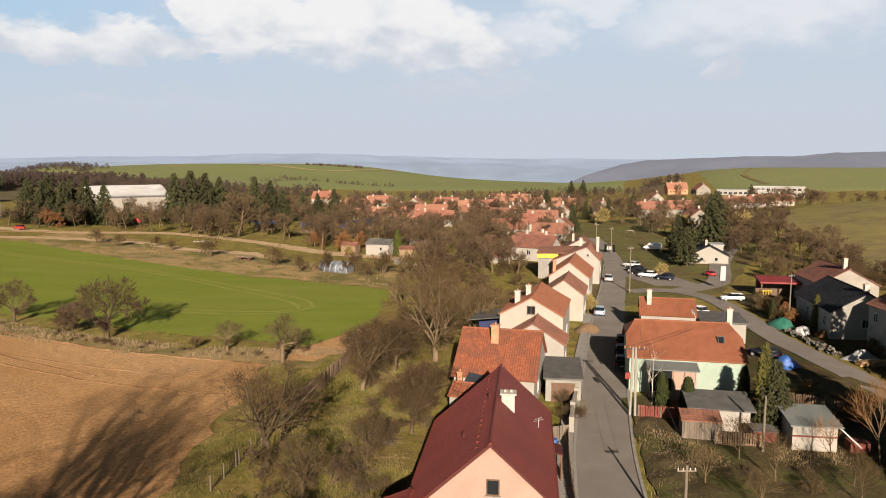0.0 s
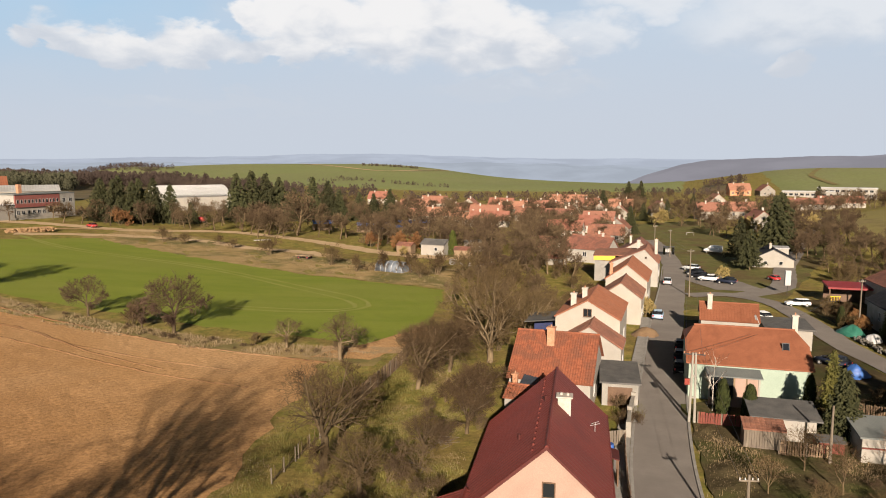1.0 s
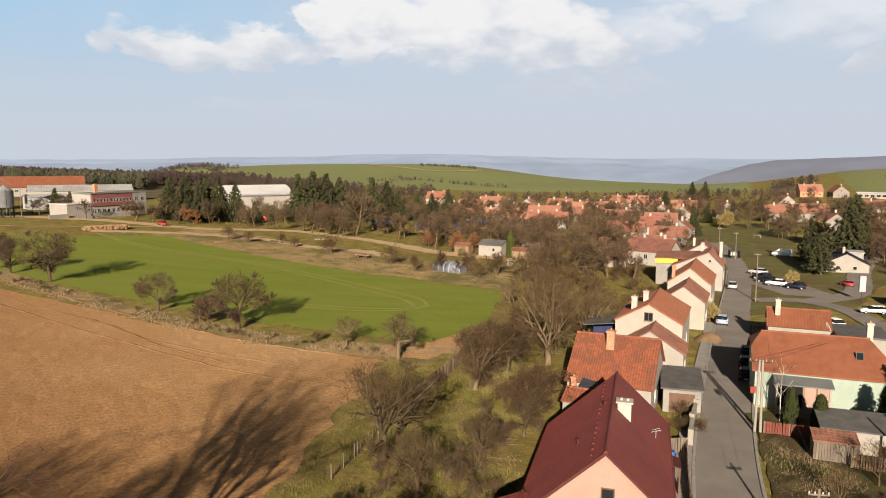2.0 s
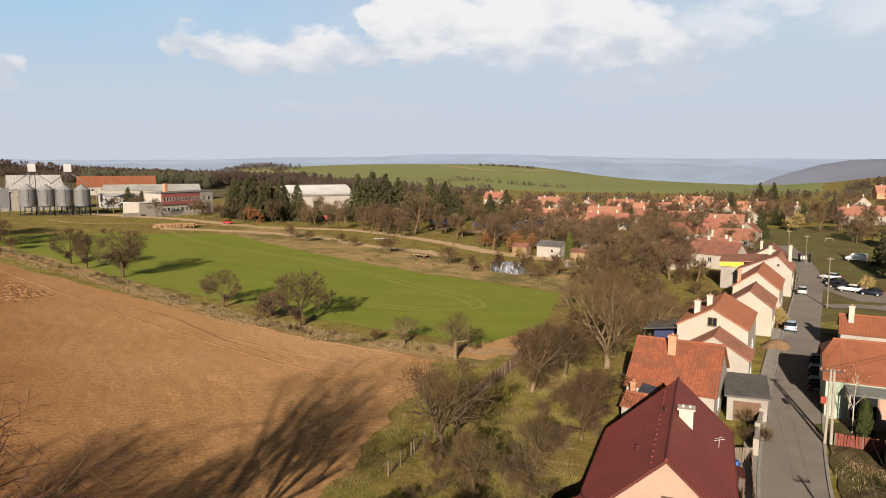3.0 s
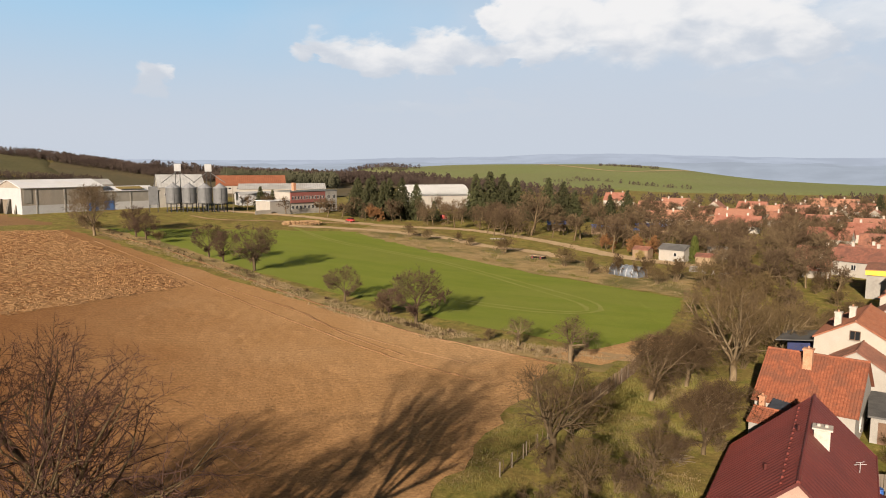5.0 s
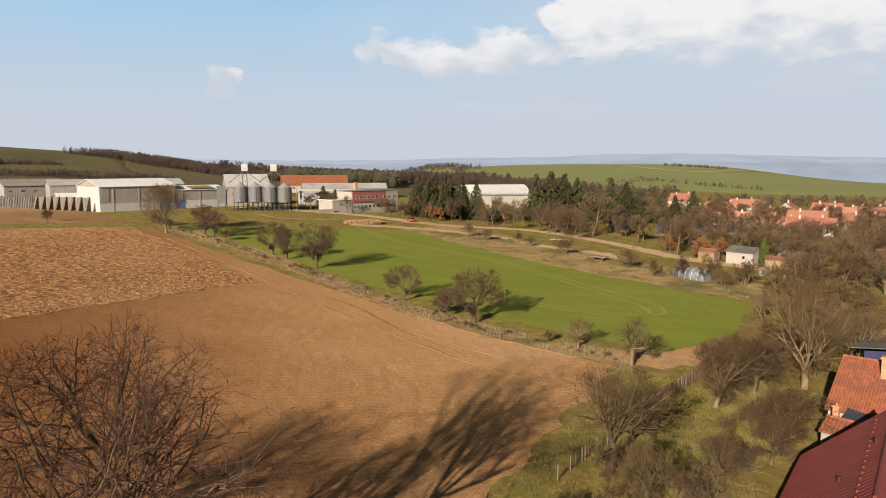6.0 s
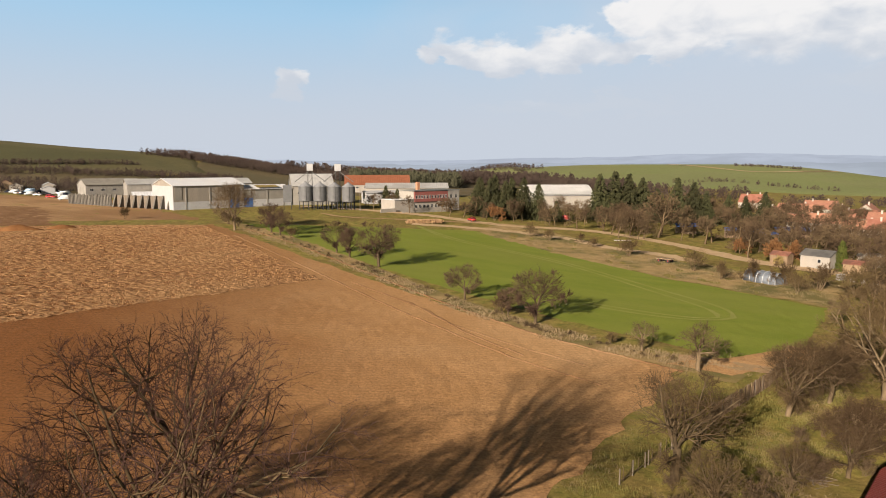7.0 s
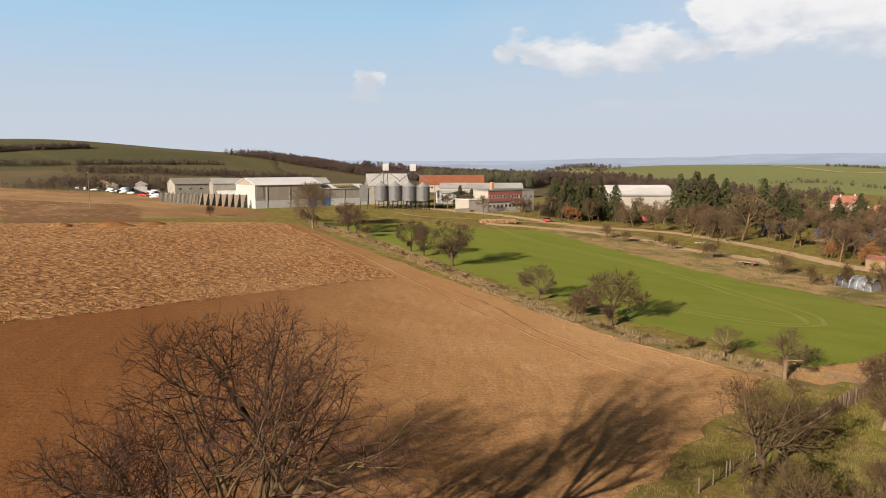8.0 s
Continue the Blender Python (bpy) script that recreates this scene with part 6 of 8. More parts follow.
# the long school block on the far side
sc = thing("school", on(200, 466, -2.6, -25), "long white flat-roofed school block with rows of windows", "school")
for x0, x1, z1, dy in ((-14, 16, 6.2, 0), (6, 40, 8.4, 14)):
    w_ = part("wall", box(x0, dy, -2, x1, dy + 12, z1), "plaster_white", sc)
    part("roof", box(x0 - 0.4, dy - 0.4, z1 + 0.02, x1 + 0.4, dy + 12.4, z1 + 0.5), "sheet_white", sc)
    for r_ in range(int(z1 / 3.3)):
        for k in range(int((x1 - x0) / 3.2)):
            window(w_, pose(x0 + 2 + k * 3.2, dy, z1 - 1.7 - r_ * 3.0), 2.2, 1.5, "frame_white", 2, "window_glass", False)

# ---- the farm ----


def hall(name, label, x, y, turn, length, depth, eave, top, wall, roof, plinth=None, windows_=0, base=0.0, bays=0):
    """A farm hall: its long side looks at -y before the turn, from its near-left corner."""
    h_ = thing(name, on(x, y, base, turn), label, "farm hall", "halls of the farm")
    bm = bmesh.new()
    prof = [(0, -1.5), (depth, -1.5), (depth, eave), (depth / 2, top), (0, eave)]
    f0 = [bm.verts.new((0, p, z)) for p, z in prof]
    f1 = [bm.verts.new((length, p, z)) for p, z in prof]
    bm.faces.new(f0), bm.faces.new(f1[::-1])
    for i in range(5):
        j = (i + 1) % 5
        bm.faces.new((f0[j], f0[i], f1[i], f1[j]))
    bmesh.ops.recalc_face_normals(bm, faces=bm.faces)
    b_ = part("wall", bm, wall, h_)
    sl_ = (top - eave) / (depth / 2)
    for s, t in ((-0.5, depth / 2), (depth + 0.5, depth / 2)):
        ze = eave - 0.5 * sl_
        part_of("roof", slope(*(((-0.4, s, ze + 0.12), (length + 0.4, s, ze + 0.12), (length + 0.4, t, top + 0.12), (-0.4, t, top + 0.12))), 6, int(length / 1.0), 0.02, 0.03), roof, h_)
    if plinth:
        part("plinth", box(-0.06, -0.06, -1.5, length + 0.06, 0.3, eave * plinth[1]), plinth[0], h_)
    for k in range(bays):
        xx = length * (k + 0.5) / bays
        part("pilaster", box(xx - 0.2, -0.14, 0, xx + 0.2, 0.05, eave - 0.3), "plaster_grey", h_)
    for k in range(windows_):
        window(b_, pose(length * (k + 0.5) / windows_, 0, eave * 0.62), 1.6, 1.0, "frame_white", 2, "window_glass", False)
    return h_


h = hall("farm_hall", "tall grey farm hall with a white sheet roof and white plinth", -210.8, 145.4, 78, 26.5, 18, 8.4, 10.8, "sheet_tan", "roof_white", ("sheet_white", 0.33), bays=3)
part("gable_cladding", box(-0.12, 0.0, -1.5, -0.02, 18, 8.3), "sheet_white", h)
part("gate", box(0.6, -0.12, 3.5, 3.0, -0.02, 8.2), "sheet_grey", h)
part("door", box(20.4, -0.14, -0.5, 24.4, -0.07, 3.2), "blue_paint", h)
h = hall("farm_hall", "lower grey hall with a mossy sheet roof", -205.8, 170.8, 74, 20.5, 14, 6.6, 8.0, "sheet_grey", "roof_white", ("sheet_white", 0.42), bays=3)
part("door", box(0.4, -0.16, -0.5, 4.2, -0.08, 3.3), "blue_paint", h)
part("moss_sheet", box(6.0, 1.0, 7.62, 15.0, 4.6, 7.68), "yellow_moss", h).matrix_local = pose(0, 0.0, -0.42, 12.1)
hall("farm_hall", "long grey hall with a pale roof behind the others", -262, 160, 64, 50, 15, 7.2, 9.2, "plaster_grey", "roof_grey", base=0.3)
hall("farm_hall", "old grey shed with a white gable", -304, 166, 76, 24, 13, 6.0, 8.6, "plaster_grey", "sheet_grey", windows_=5)
hall("farm_hall", "low white building beside the tall hall", -246, 152.5, 62, 16, 8, 3.6, 5.0, "plaster_white", "roof_white", windows_=0)
hall("farm_hall", "white-roofed grain house behind the silos", -200, 191, 52, 16, 15, 7.6, 12.0, "sheet_grey", "roof_grey", windows_=3)
hall("farm_barn", "long barn with a red tile roof", -260, 288, 41, 36, 15, 4.6, 9.6, "plaster_white", "tile_smooth", windows_=8)
hall("farm_hall", "low warehouse with a grey sheet roof", -218, 256, 38, 40, 16, 4.4, 6.6, "plaster_white", "roof_grey", windows_=7)
hall("farm_hall", "small white store beside the silos", -182, 214, 55, 13, 8, 4.2, 5.0, "sheet_white", "sheet_white", base=0.2)

# office with a red panel front
o_ = thing("office", on(-151.5, 199.8, -0.1, 73) @ Matrix.Diagonal((0.96, 0.96, 0.96, 1)), "two-storey beige farm office with a dark red panelled front", "office")
part("wall", box(3.95, 0.2, -1.5, 25, 10, 7.6), "plaster_beige", o_)
part("end_block", box(-5.0, 0.0, -1.5, 3.9, 9.0, 4.6), "plaster_white", o_)
part("end_roof", box(-5.3, -0.3, 4.62, 3.88, 9.3, 4.8), "roof_white", o_)
part("panel", box(4.1, -0.25, 3.6, 20.5, 0.18, 7.5), "panel_red", o_)
part("end_wall", box(20.6, -0.2, -1.5, 26.5, 10.1, 7.8), "plaster_grey", o_)
part("roof", box(3.7, -0.4, 7.82, 26.7, 10.4, 8.05), "felt_grey", o_)
for k in range(12):
    window(o_, pose(5.0 + k * 1.32, -0.25, 5.5), 0.8, 1.3, "frame_white", 1, "window_glass", False)
for k in range(8):
    window(o_, pose(5.2 + k * 1.9, 0.2, 1.9), 1.2, 1.3, "frame_white", 2, "window_glass", False)
for k in range(2):
    for z in (1.9, 5.4):
        window(o_, pose(22.2 + k * 2.6, -0.2, z), 1.3, 1.5, "frame_white", 2, "window_glass", False)
part("canopy", box(15.5, -2.0, 3.2, 19.5, -0.26, 3.5), "concrete", o_)
part("chimney", box(9.4, 5, 7.9, 10.6, 6.2, 11.0), "brick", o_)
part("forecourt_wall", box(-4, -3.6, -1.2, 20, -3.2, 0.4), "concrete", o_)
part("side_yard_wall", box(-12, -1.0, -1.2, -5.2, -0.7, 1.6), "concrete", o_)

# barrel-roofed hall
b_ = thing("barrel_hall", on(-132, 262, 0, 42), "hall with a white barrel roof and brick ends", "hall")
bm = bmesh.new()
n = 14
arc = [(22.0 * k / n, 5.0 + 4.6 * (1 - (2.0 * k / n - 1) ** 2)) for k in range(n + 1)]
for y0, y1 in ((0, 28),):
    ra = [bm.verts.new((y0, p, z)) for p, z in arc]
    rb = [bm.verts.new((y1, p, z)) for p, z in arc]
    for k in range(n):
        bm.faces.new((ra[k], rb[k], rb[k + 1], ra[k + 1]))
bmesh.ops.solidify(bm, geom=bm.faces[:], thickness=0.25)
part("roof", bm, "roof_bright", b_, smooth=True)
for x in (0.4, 27.2):
    bm = bmesh.new()
    f = [bm.verts.new((x, p, z - 0.2)) for p, z in arc] + [bm.verts.new((x, 22, -1)), bm.verts.new((x, 0, -1))]
    g = [bm.verts.new((v.co.x + 0.4, v.co.y, v.co.z)) for v in f]
    bm.faces.new(f), bm.faces.new(g[::-1])
    for k in range(len(f)):
        j = (k + 1) % len(f)
        bm.faces.new((f[k], g[k], g[j], f[j]))
    bmesh.ops.recalc_face_normals(bm, faces=bm.faces)
    part("end_wall", bm, "plaster_white", b_)
for y in (0.2, 21.4):
    part("side_wall", box(0.8, y, -1, 27.2, y + 0.4, 4.9), "plaster_white", b_)


def silo():
    """A steel grain silo: ribbed drum on legs with a cone roof and a hopper."""
    s_ = thing("grain_silo", Matrix.Identity(4), "grey ribbed steel grain silo on legs", "silo", "silos of the farm")
    verts, faces = [], []
    prof = [(0.3, 2.5), (2.46, 3.0)]
    for k in range(7):
        z = 3.0 + k * 0.74
        prof += [(2.46, z + 0.1), (2.475, z + 0.38), (2.46, z + 0.68)]
    prof += [(2.46, 8.25)]
    n_ = 32
    for r_, z in prof:
        for k in range(n_):
            a_ = 2 * math.pi * k / n_
            verts.append((r_ * math.cos(a_), r_ * math.sin(a_), z))
    for i in range(len(prof) - 1):
        for k in range(n_):
            j = (k + 1) % n_
            faces.append((i * n_ + k, i * n_ + j, (i + 1) * n_ + j, (i + 1) * n_ + k))
    part_of("drum", mesh("drum", verts, faces), "silo_metal", s_)
    part("roof", tube((0, 0, 8.2), (0, 0, 9.75), 2.55, 0.35, 16), "silo_roof", s_)
    part("cap", tube((0, 0, 9.7), (0, 0, 10.0), 0.4, 0.3, 10), "silo_metal", s_)
    for k in range(8):
        a_ = 2 * math.pi * (k + 0.5) / 8
        part("leg", box(2.34 * math.cos(a_) - 0.14, 2.34 * math.sin(a_) - 0.14, -0.4, 2.34 * math.cos(a_) + 0.14, 2.34 * math.sin(a_) + 0.14, 3.2), "metal_dark", s_)
    part("ladder", box(-0.1, -2.6, 1.0, 0.1, -2.52, 8.5), "silo_metal", s_)
    return s_


first = silo()
SILOS = [(-179.2 + 3.64 * k, 177.2 + 3.52 * k) for k in range(4)]
first.matrix_basis = on(*SILOS[0], 0, 47)
for x, y in SILOS[1:]:
    copy_thing(first, on(x, y, 0, 47))
for x, y in ((-184.0, 184.4), (-176.8, 191.6)):
    t_ = thing("elevator_tower", on(x, y, 0, 47), "white elevator head on a braced steel tower", "tower", "elevator towers of the farm")
    part("head", box(-1.1, -1.1, 13.6, 1.1, 1.1, 16.2, 0.05), "sheet_white", t_)
    for sx, sy in ((-0.9, -0.9), (0.9, -0.9), (0.9, 0.9), (-0.9, 0.9)):
        part("leg", tube((sx, sy, -0.4), (sx * 0.8, sy * 0.8, 13.7), 0.1, 0.1, 6), "metal_dark", t_)
    for k in range(5):
        z = 1 + k * 2.6
        part("brace", tube((-0.9, -0.9, z), (0.9, -0.9, z + 2.4), 0.06, 0.06, 5), "metal_dark", t_)
    for sx in (-1, 1):
        part("chute", tube((sx * 0.5, -0.3, 13.4), (sx * 5.5, -2.5, 9.6), 0.13, 0.13, 6), "silo_metal", t_)
t_ = thing("bin_tower", on(-183.0, 173.6, 0, 47), "grey square feed bin on steel legs", "bin")
part("body", box(-2.6, -1.5, 2.6, 0.4, 1.5, 8.6), "silo_metal", t_)
for sx, sy in ((-2.4, -1.3), (0.2, -1.3), (0.2, 1.3), (-2.4, 1.3)):
    part("leg", box(sx - 0.1, sy - 0.1, -0.4, sx + 0.1, sy + 0.1, 2.7), "metal_dark", t_)

# silage wall with slanted buttresses, and its board fence
s_ = thing("silage_wall", on(-244, 142.5, 0, 6), "concrete silage wall with slanted buttresses", "wall")
part("slab", box(0, 1.5, -1, 30, 1.9, 4.4), "wood_grey", s_)
for k in range(9):
    bm = bmesh.new()
    x = 0.4 + k * 3.6
    f = [bm.verts.new(p) for p in ((x, -0.6, -1), (x, 1.5, -1), (x, 1.5, 4.6), (x, 1.1, 4.6))]
    g = [bm.verts.new((v.co.x + 0.7, v.co.y, v.co.z)) for v in f]
    bm.faces.new(f), bm.faces.new(g[::-1])
    for i in range(4):
        j = (i + 1) % 4
        bm.faces.new((f[i], g[i], g[j], f[j]))
    bmesh.ops.recalc_face_normals(bm, faces=bm.faces)
    part("buttress", bm, "stone", s_)
f_ = thing("board_fence", on(-276, 143.5, 0, 0), "tall weathered board fence of the scrap yard", "fence")
for k in range(30):
    part("board", box(k * 1.02, -0.1, -1.0, k * 1.02 + 0.72, 0.1, 3.6 + 0.3 * (k % 3)), "stone", f_)
part("rail", box(0, 0.1, 2.5, 30.4, 0.25, 2.8), "wood_grey", f_)

# log pile by the track
l_ = thing("log_pile", on(-126.5, 176.5, 0, 50), "pile of sawn orange-brown logs beside the track", "log pile")
r_ = random.Random(4)
bm = tube((0, 0, 0), (0, 3.2, 0), 0.24, 0.22, 9)
log = bpy.data.meshes.new("log")
bm.to_mesh(log)
bm.free()
log.materials.append(MATS["log_end"])
for k in range(70):
    q = new("log", log)
    q.parent = l_
    row_ = k // 24
    q.matrix_local = pose(-5.6 + (k % 24) * 0.5 + row_ * 0.25 + r_.uniform(-0.1, 0.1), r_.uniform(-0.5, 0.5), 0.22 + row_ * 0.42 + r_.uniform(-0.03, 0.05), 0, 0, r_.uniform(-7, 7))
# ---- vehicles ----
def car(name, label, x, y, turn, paint, kind="hatch", size=1.0):
    """A parked car, its nose at +y: body, glasshouse, bumpers, lights, wheels."""
    c = thing(name, on(x, y, 0.12, turn) @ Matrix.Diagonal((size * 0.92, size * 0.92, size * 0.92, 1)), label, "van" if kind == "van" else "car")
    low = {"hatch": [(-2.0, 0.35), (2.0, 0.35), (2.05, 0.62), (1.9, 0.82), (0.95, 0.98), (-1.95, 1.0), (-2.05, 0.7)],
           "estate": [(-2.25, 0.35), (2.2, 0.35), (2.25, 0.62), (2.1, 0.82), (1.05, 0.98), (-2.2, 1.0), (-2.3, 0.7)],
           "van": [(-2.5, 0.4), (2.4, 0.4), (2.5, 0.75), (2.35, 1.05), (1.7, 1.2), (-2.5, 1.25), (-2.52, 0.8)]}[kind]
    top = {"hatch": [(-1.85, 1.0), (0.95, 0.98), (0.25, 1.46), (-1.35, 1.46)], "estate": [(-2.15, 1.0), (1.05, 0.98), (0.3, 1.47), (-1.95, 1.46)],
           "van": [(-2.48, 1.25), (1.7, 1.2), (0.9, 2.0), (-2.45, 2.05)]}[kind]
    w0, w1 = 0.86, 0.66 if kind != "van" else 0.78

    def loft(prof, half_low, half_high):
        z0, z1 = min(z for _, z in prof), max(z for _, z in prof)
        bm = bmesh.new()
        rows_ = []
        for s in (-1, 1):
            rows_.append([bm.verts.new((s * (half_low + (half_high - half_low) * (z - z0) / (z1 - z0)), yy, z)) for yy, z in prof])
        bm.faces.new(rows_[0][::-1]), bm.faces.new(rows_[1])
        for i in range(len(prof)):
            j = (i + 1) % len(prof)
            bm.faces.new((rows_[0][i], rows_[0][j], rows_[1][j], rows_[1][i]))
        bmesh.ops.recalc_face_normals(bm, faces=bm.faces)
        bmesh.ops.bevel(bm, geom=bm.edges[:], offset=0.05, segments=2, affect="EDGES")
        return bm
    body = part("body", loft(low, w0, w0 - 0.03), paint, c, smooth=True)
    part("glasshouse", loft(top, w0 - 0.06, w1), "car_glass" if kind != "van" else paint, c, smooth=True)
    (yb, zt), (yf, _) = top[3], top[2]
    part("roof", box(-w1 + 0.02, yb + 0.05, zt - 0.03, w1 - 0.02, yf - 0.05, zt + 0.03, 0.02), paint, c)
    if kind == "van":
        part("windscreen", slab([(-0.7, 1.66, 1.26), (0.7, 1.66, 1.26), (0.66, 1.02, 1.95), (-0.66, 1.02, 1.95)], 0.03), "car_glass", c)
    for s in (-1, 1):
        for yy in (low[0][0] + 0.75, low[1][0] - 0.75):
            t_ = part("wheel", tube((s * 0.68, yy, 0.3), (s * 0.88, yy, 0.3), 0.31, 0.31, 16), "rubber", c)
            part("rim", tube((s * 0.86, yy, 0.3), (s * 0.895, yy, 0.3), 0.19, 0.17, 12), "metal_pale", t_)
        part("headlight", box(s * 0.62 - 0.16, low[2][0] - 0.12, 0.62, s * 0.62 + 0.16, low[2][0] + 0.005, 0.76), "metal_pale", body)
        part("tail_light", box(s * 0.68 - 0.1, low[6][0] - 0.012, 0.68, s * 0.68 + 0.1, low[6][0] + 0.1, 0.9), "car_red", body)
    part("plate", box(-0.25, low[6][0] - 0.03, 0.5, 0.25, low[6][0] + 0.05, 0.61), "frame_white", body)
    return c


car("car", "black hatchback parked at the kerb", 20.5, 76.8, -14, "car_black")
car("car", "dark navy hatchback parked at the kerb", 21.7, 81.6, -14, "car_navy")
car("car", "dark hatchback parked at the kerb", 23.0, 86.4, -14, "car_black")
car("car", "pale blue hatchback parked at the kerb", 24.2, 104.4, -15, "car_blue")
car("car", "silver hatchback on the street", 33.0, 135.4, -15, "car_silver")
car("car", "white estate car parked beside the lane", 49.2, 115.4, 86, "car_white", "estate", 0.9)
car("car", "silver hatchback in the parking bay", 42.6, 154.0, 60, "car_silver")
car("car", "black hatchback in the parking bay", 41.6, 147.6, 60, "car_black")
car("car", "white hatchback in the parking bay", 42.0, 139.6, 60, "car_white")
car("car", "dark navy hatchback in the parking bay", 44.6, 136.6, 60, "car_navy")
car("car", "dark hatchback in the parking bay", 41.2, 143.2, 60, "car_black")
car("car", "small red car beside the white house", 55.4, 141.5, 10, "car_red", "hatch", 0.8)
car("van", "white van beside the village green", 56.4, 184.2, 65, "car_white", "van")
car("car", "white hatchback behind the low annex", 39.4, 104.6, 15, "car_white")
car("car", "dark car in the shaded yard", 38.6, 80.4, 30, "car_navy")
r_ = random.Random(12)
for k, (paint, word) in enumerate((("car_white", "white"), ("car_silver", "silver"), ("car_blue", "pale blue"), ("car_white", "white"), ("car_navy", "navy"), ("car_red", "red"), ("car_silver", "silver"), ("car_white", "white"),
                                   ("car_blue", "pale blue"), ("car_white", "white"), ("car_black", "black"), ("car_silver", "silver"), ("car_white", "white"), ("car_blue", "pale blue"))):
    car("scrap_car", "%s old car in the scrap yard" % word, -290 - 5.5 * k + r_.uniform(-2, 2), 158 + r_.uniform(-6, 9) + k * 0.8, r_.uniform(0, 360), paint, ("hatch", "van", "estate")[k % 3], 1.15)
car("car", "red car beside the barrel-roofed hall", -103.5, 231, 70, "car_red", "van")
car("tractor_trailer", "small red vehicle among the bare trees", -121, 196, 60, "car_red")

# ---- poles and wires ----


def wooden_pole(x, y, high, turn, label, arms=1):
    p = thing("utility_pole", on(x, y, 0, turn), label, "utility pole")
    part("pole", tube((0, 0, -0.4), (0, 0, high), 0.13, 0.075, 10), "timber_pole", p)
    for k in range(arms):
        z = high - 0.35 - k * 1.3
        a_ = part("crossarm", box(-0.55, -0.045, z - 0.045, 0.55, 0.045, z + 0.045), "timber_pole", p)
        for s in (-0.5, -0.2, 0.2, 0.5):
            part("insulator", tube((s, 0, z + 0.045), (s, 0, z + 0.17), 0.04, 0.03, 8), "frame_white", a_)
    return p


wooden_pole(25.7, 53.0, 4.8, -30, "weathered wooden pole in the weeds", 0)
wooden_pole(14.1, 38.0, 5.8, 0, "wooden utility pole with white insulators", 1)
wooden_pole(50.2, 98.0, 7.5, 20, "wooden pole with a bracket lamp in the yard")
wooden_pole(33.8, 123.0, 8.5, 0, "wooden utility pole at the street corner")
wooden_pole(38.6, 172.5, 8.5, 0, "pale utility pole beside the street")
wooden_pole(43.4, 176.5, 7.0, 0, "pale utility pole on the village green")
wooden_pole(-256, 107, 13.0, 40, "wooden utility pole in the stubble field")
wooden_pole(-163, 188, 9.0, 40, "slim pole beside the silos", 0)
wooden_pole(49.8, 74.0, 8.0, 0, "wooden utility pole beside the side lane")
p = thing("utility_pole", on(17.4, 61.0, 0, -12), "concrete double utility pole beside the street", "utility pole")
for s in (-1, 1):
    part("leg", tube((s * 0.24, 0, -0.4), (s * 0.12, 0, 6.6), 0.13, 0.09, 8), "concrete", p)
for z in (2.4, 4.4):
    part("spacer", box(-0.14, -0.07, z, 0.14, 0.07, z + 0.16), "concrete", p)
a_ = part("crossarm", box(-0.95, -0.05, 6.4, 0.95, 0.05, 6.5), "metal_dark", p)
for s in (-0.85, -0.4, 0.4, 0.85):
    part("insulator", tube((s, 0, 6.5), (s, 0, 6.7), 0.06, 0.04, 8), "brick", a_)
part("sign_box", box(-0.75, -0.35, 3.7, -0.32, -0.1, 4.25), "red_paint", p)


def wire(a, b, sag, label):
    pts = [Vector(a).lerp(Vector(b), k / 12) - Vector((0, 0, sag * 4 * (k / 12) * (1 - k / 12))) for k in range(13)]
    verts, faces = [], []
    limb(verts, faces, pts, [0.012] * 13, 3)
    tagged(part_of("overhead_wire", mesh("overhead_wire", verts, faces), "metal_dark"), label, "wire", "wires over the street")


for s in (-0.7, 0.7):
    wire((17.4 + s, 61, 6.65), (33.8 + s, 123, 8.3), 1.2, "thin dark overhead wire along the street")
    wire((17.4 + s, 61, 6.65), (50.2, 98 + s, 7.3), 1.0, "thin dark overhead wire across the yards")
    wire((17.4 + s, 61, 6.65), (14.1 + s * 0.7, 38.0, 5.6), 0.3, "thin dark overhead wire along the street")
    wire((33.8 + s, 123, 8.3), (38.6 + s, 172.5, 8.3), 0.9, "thin dark overhead wire along the street")


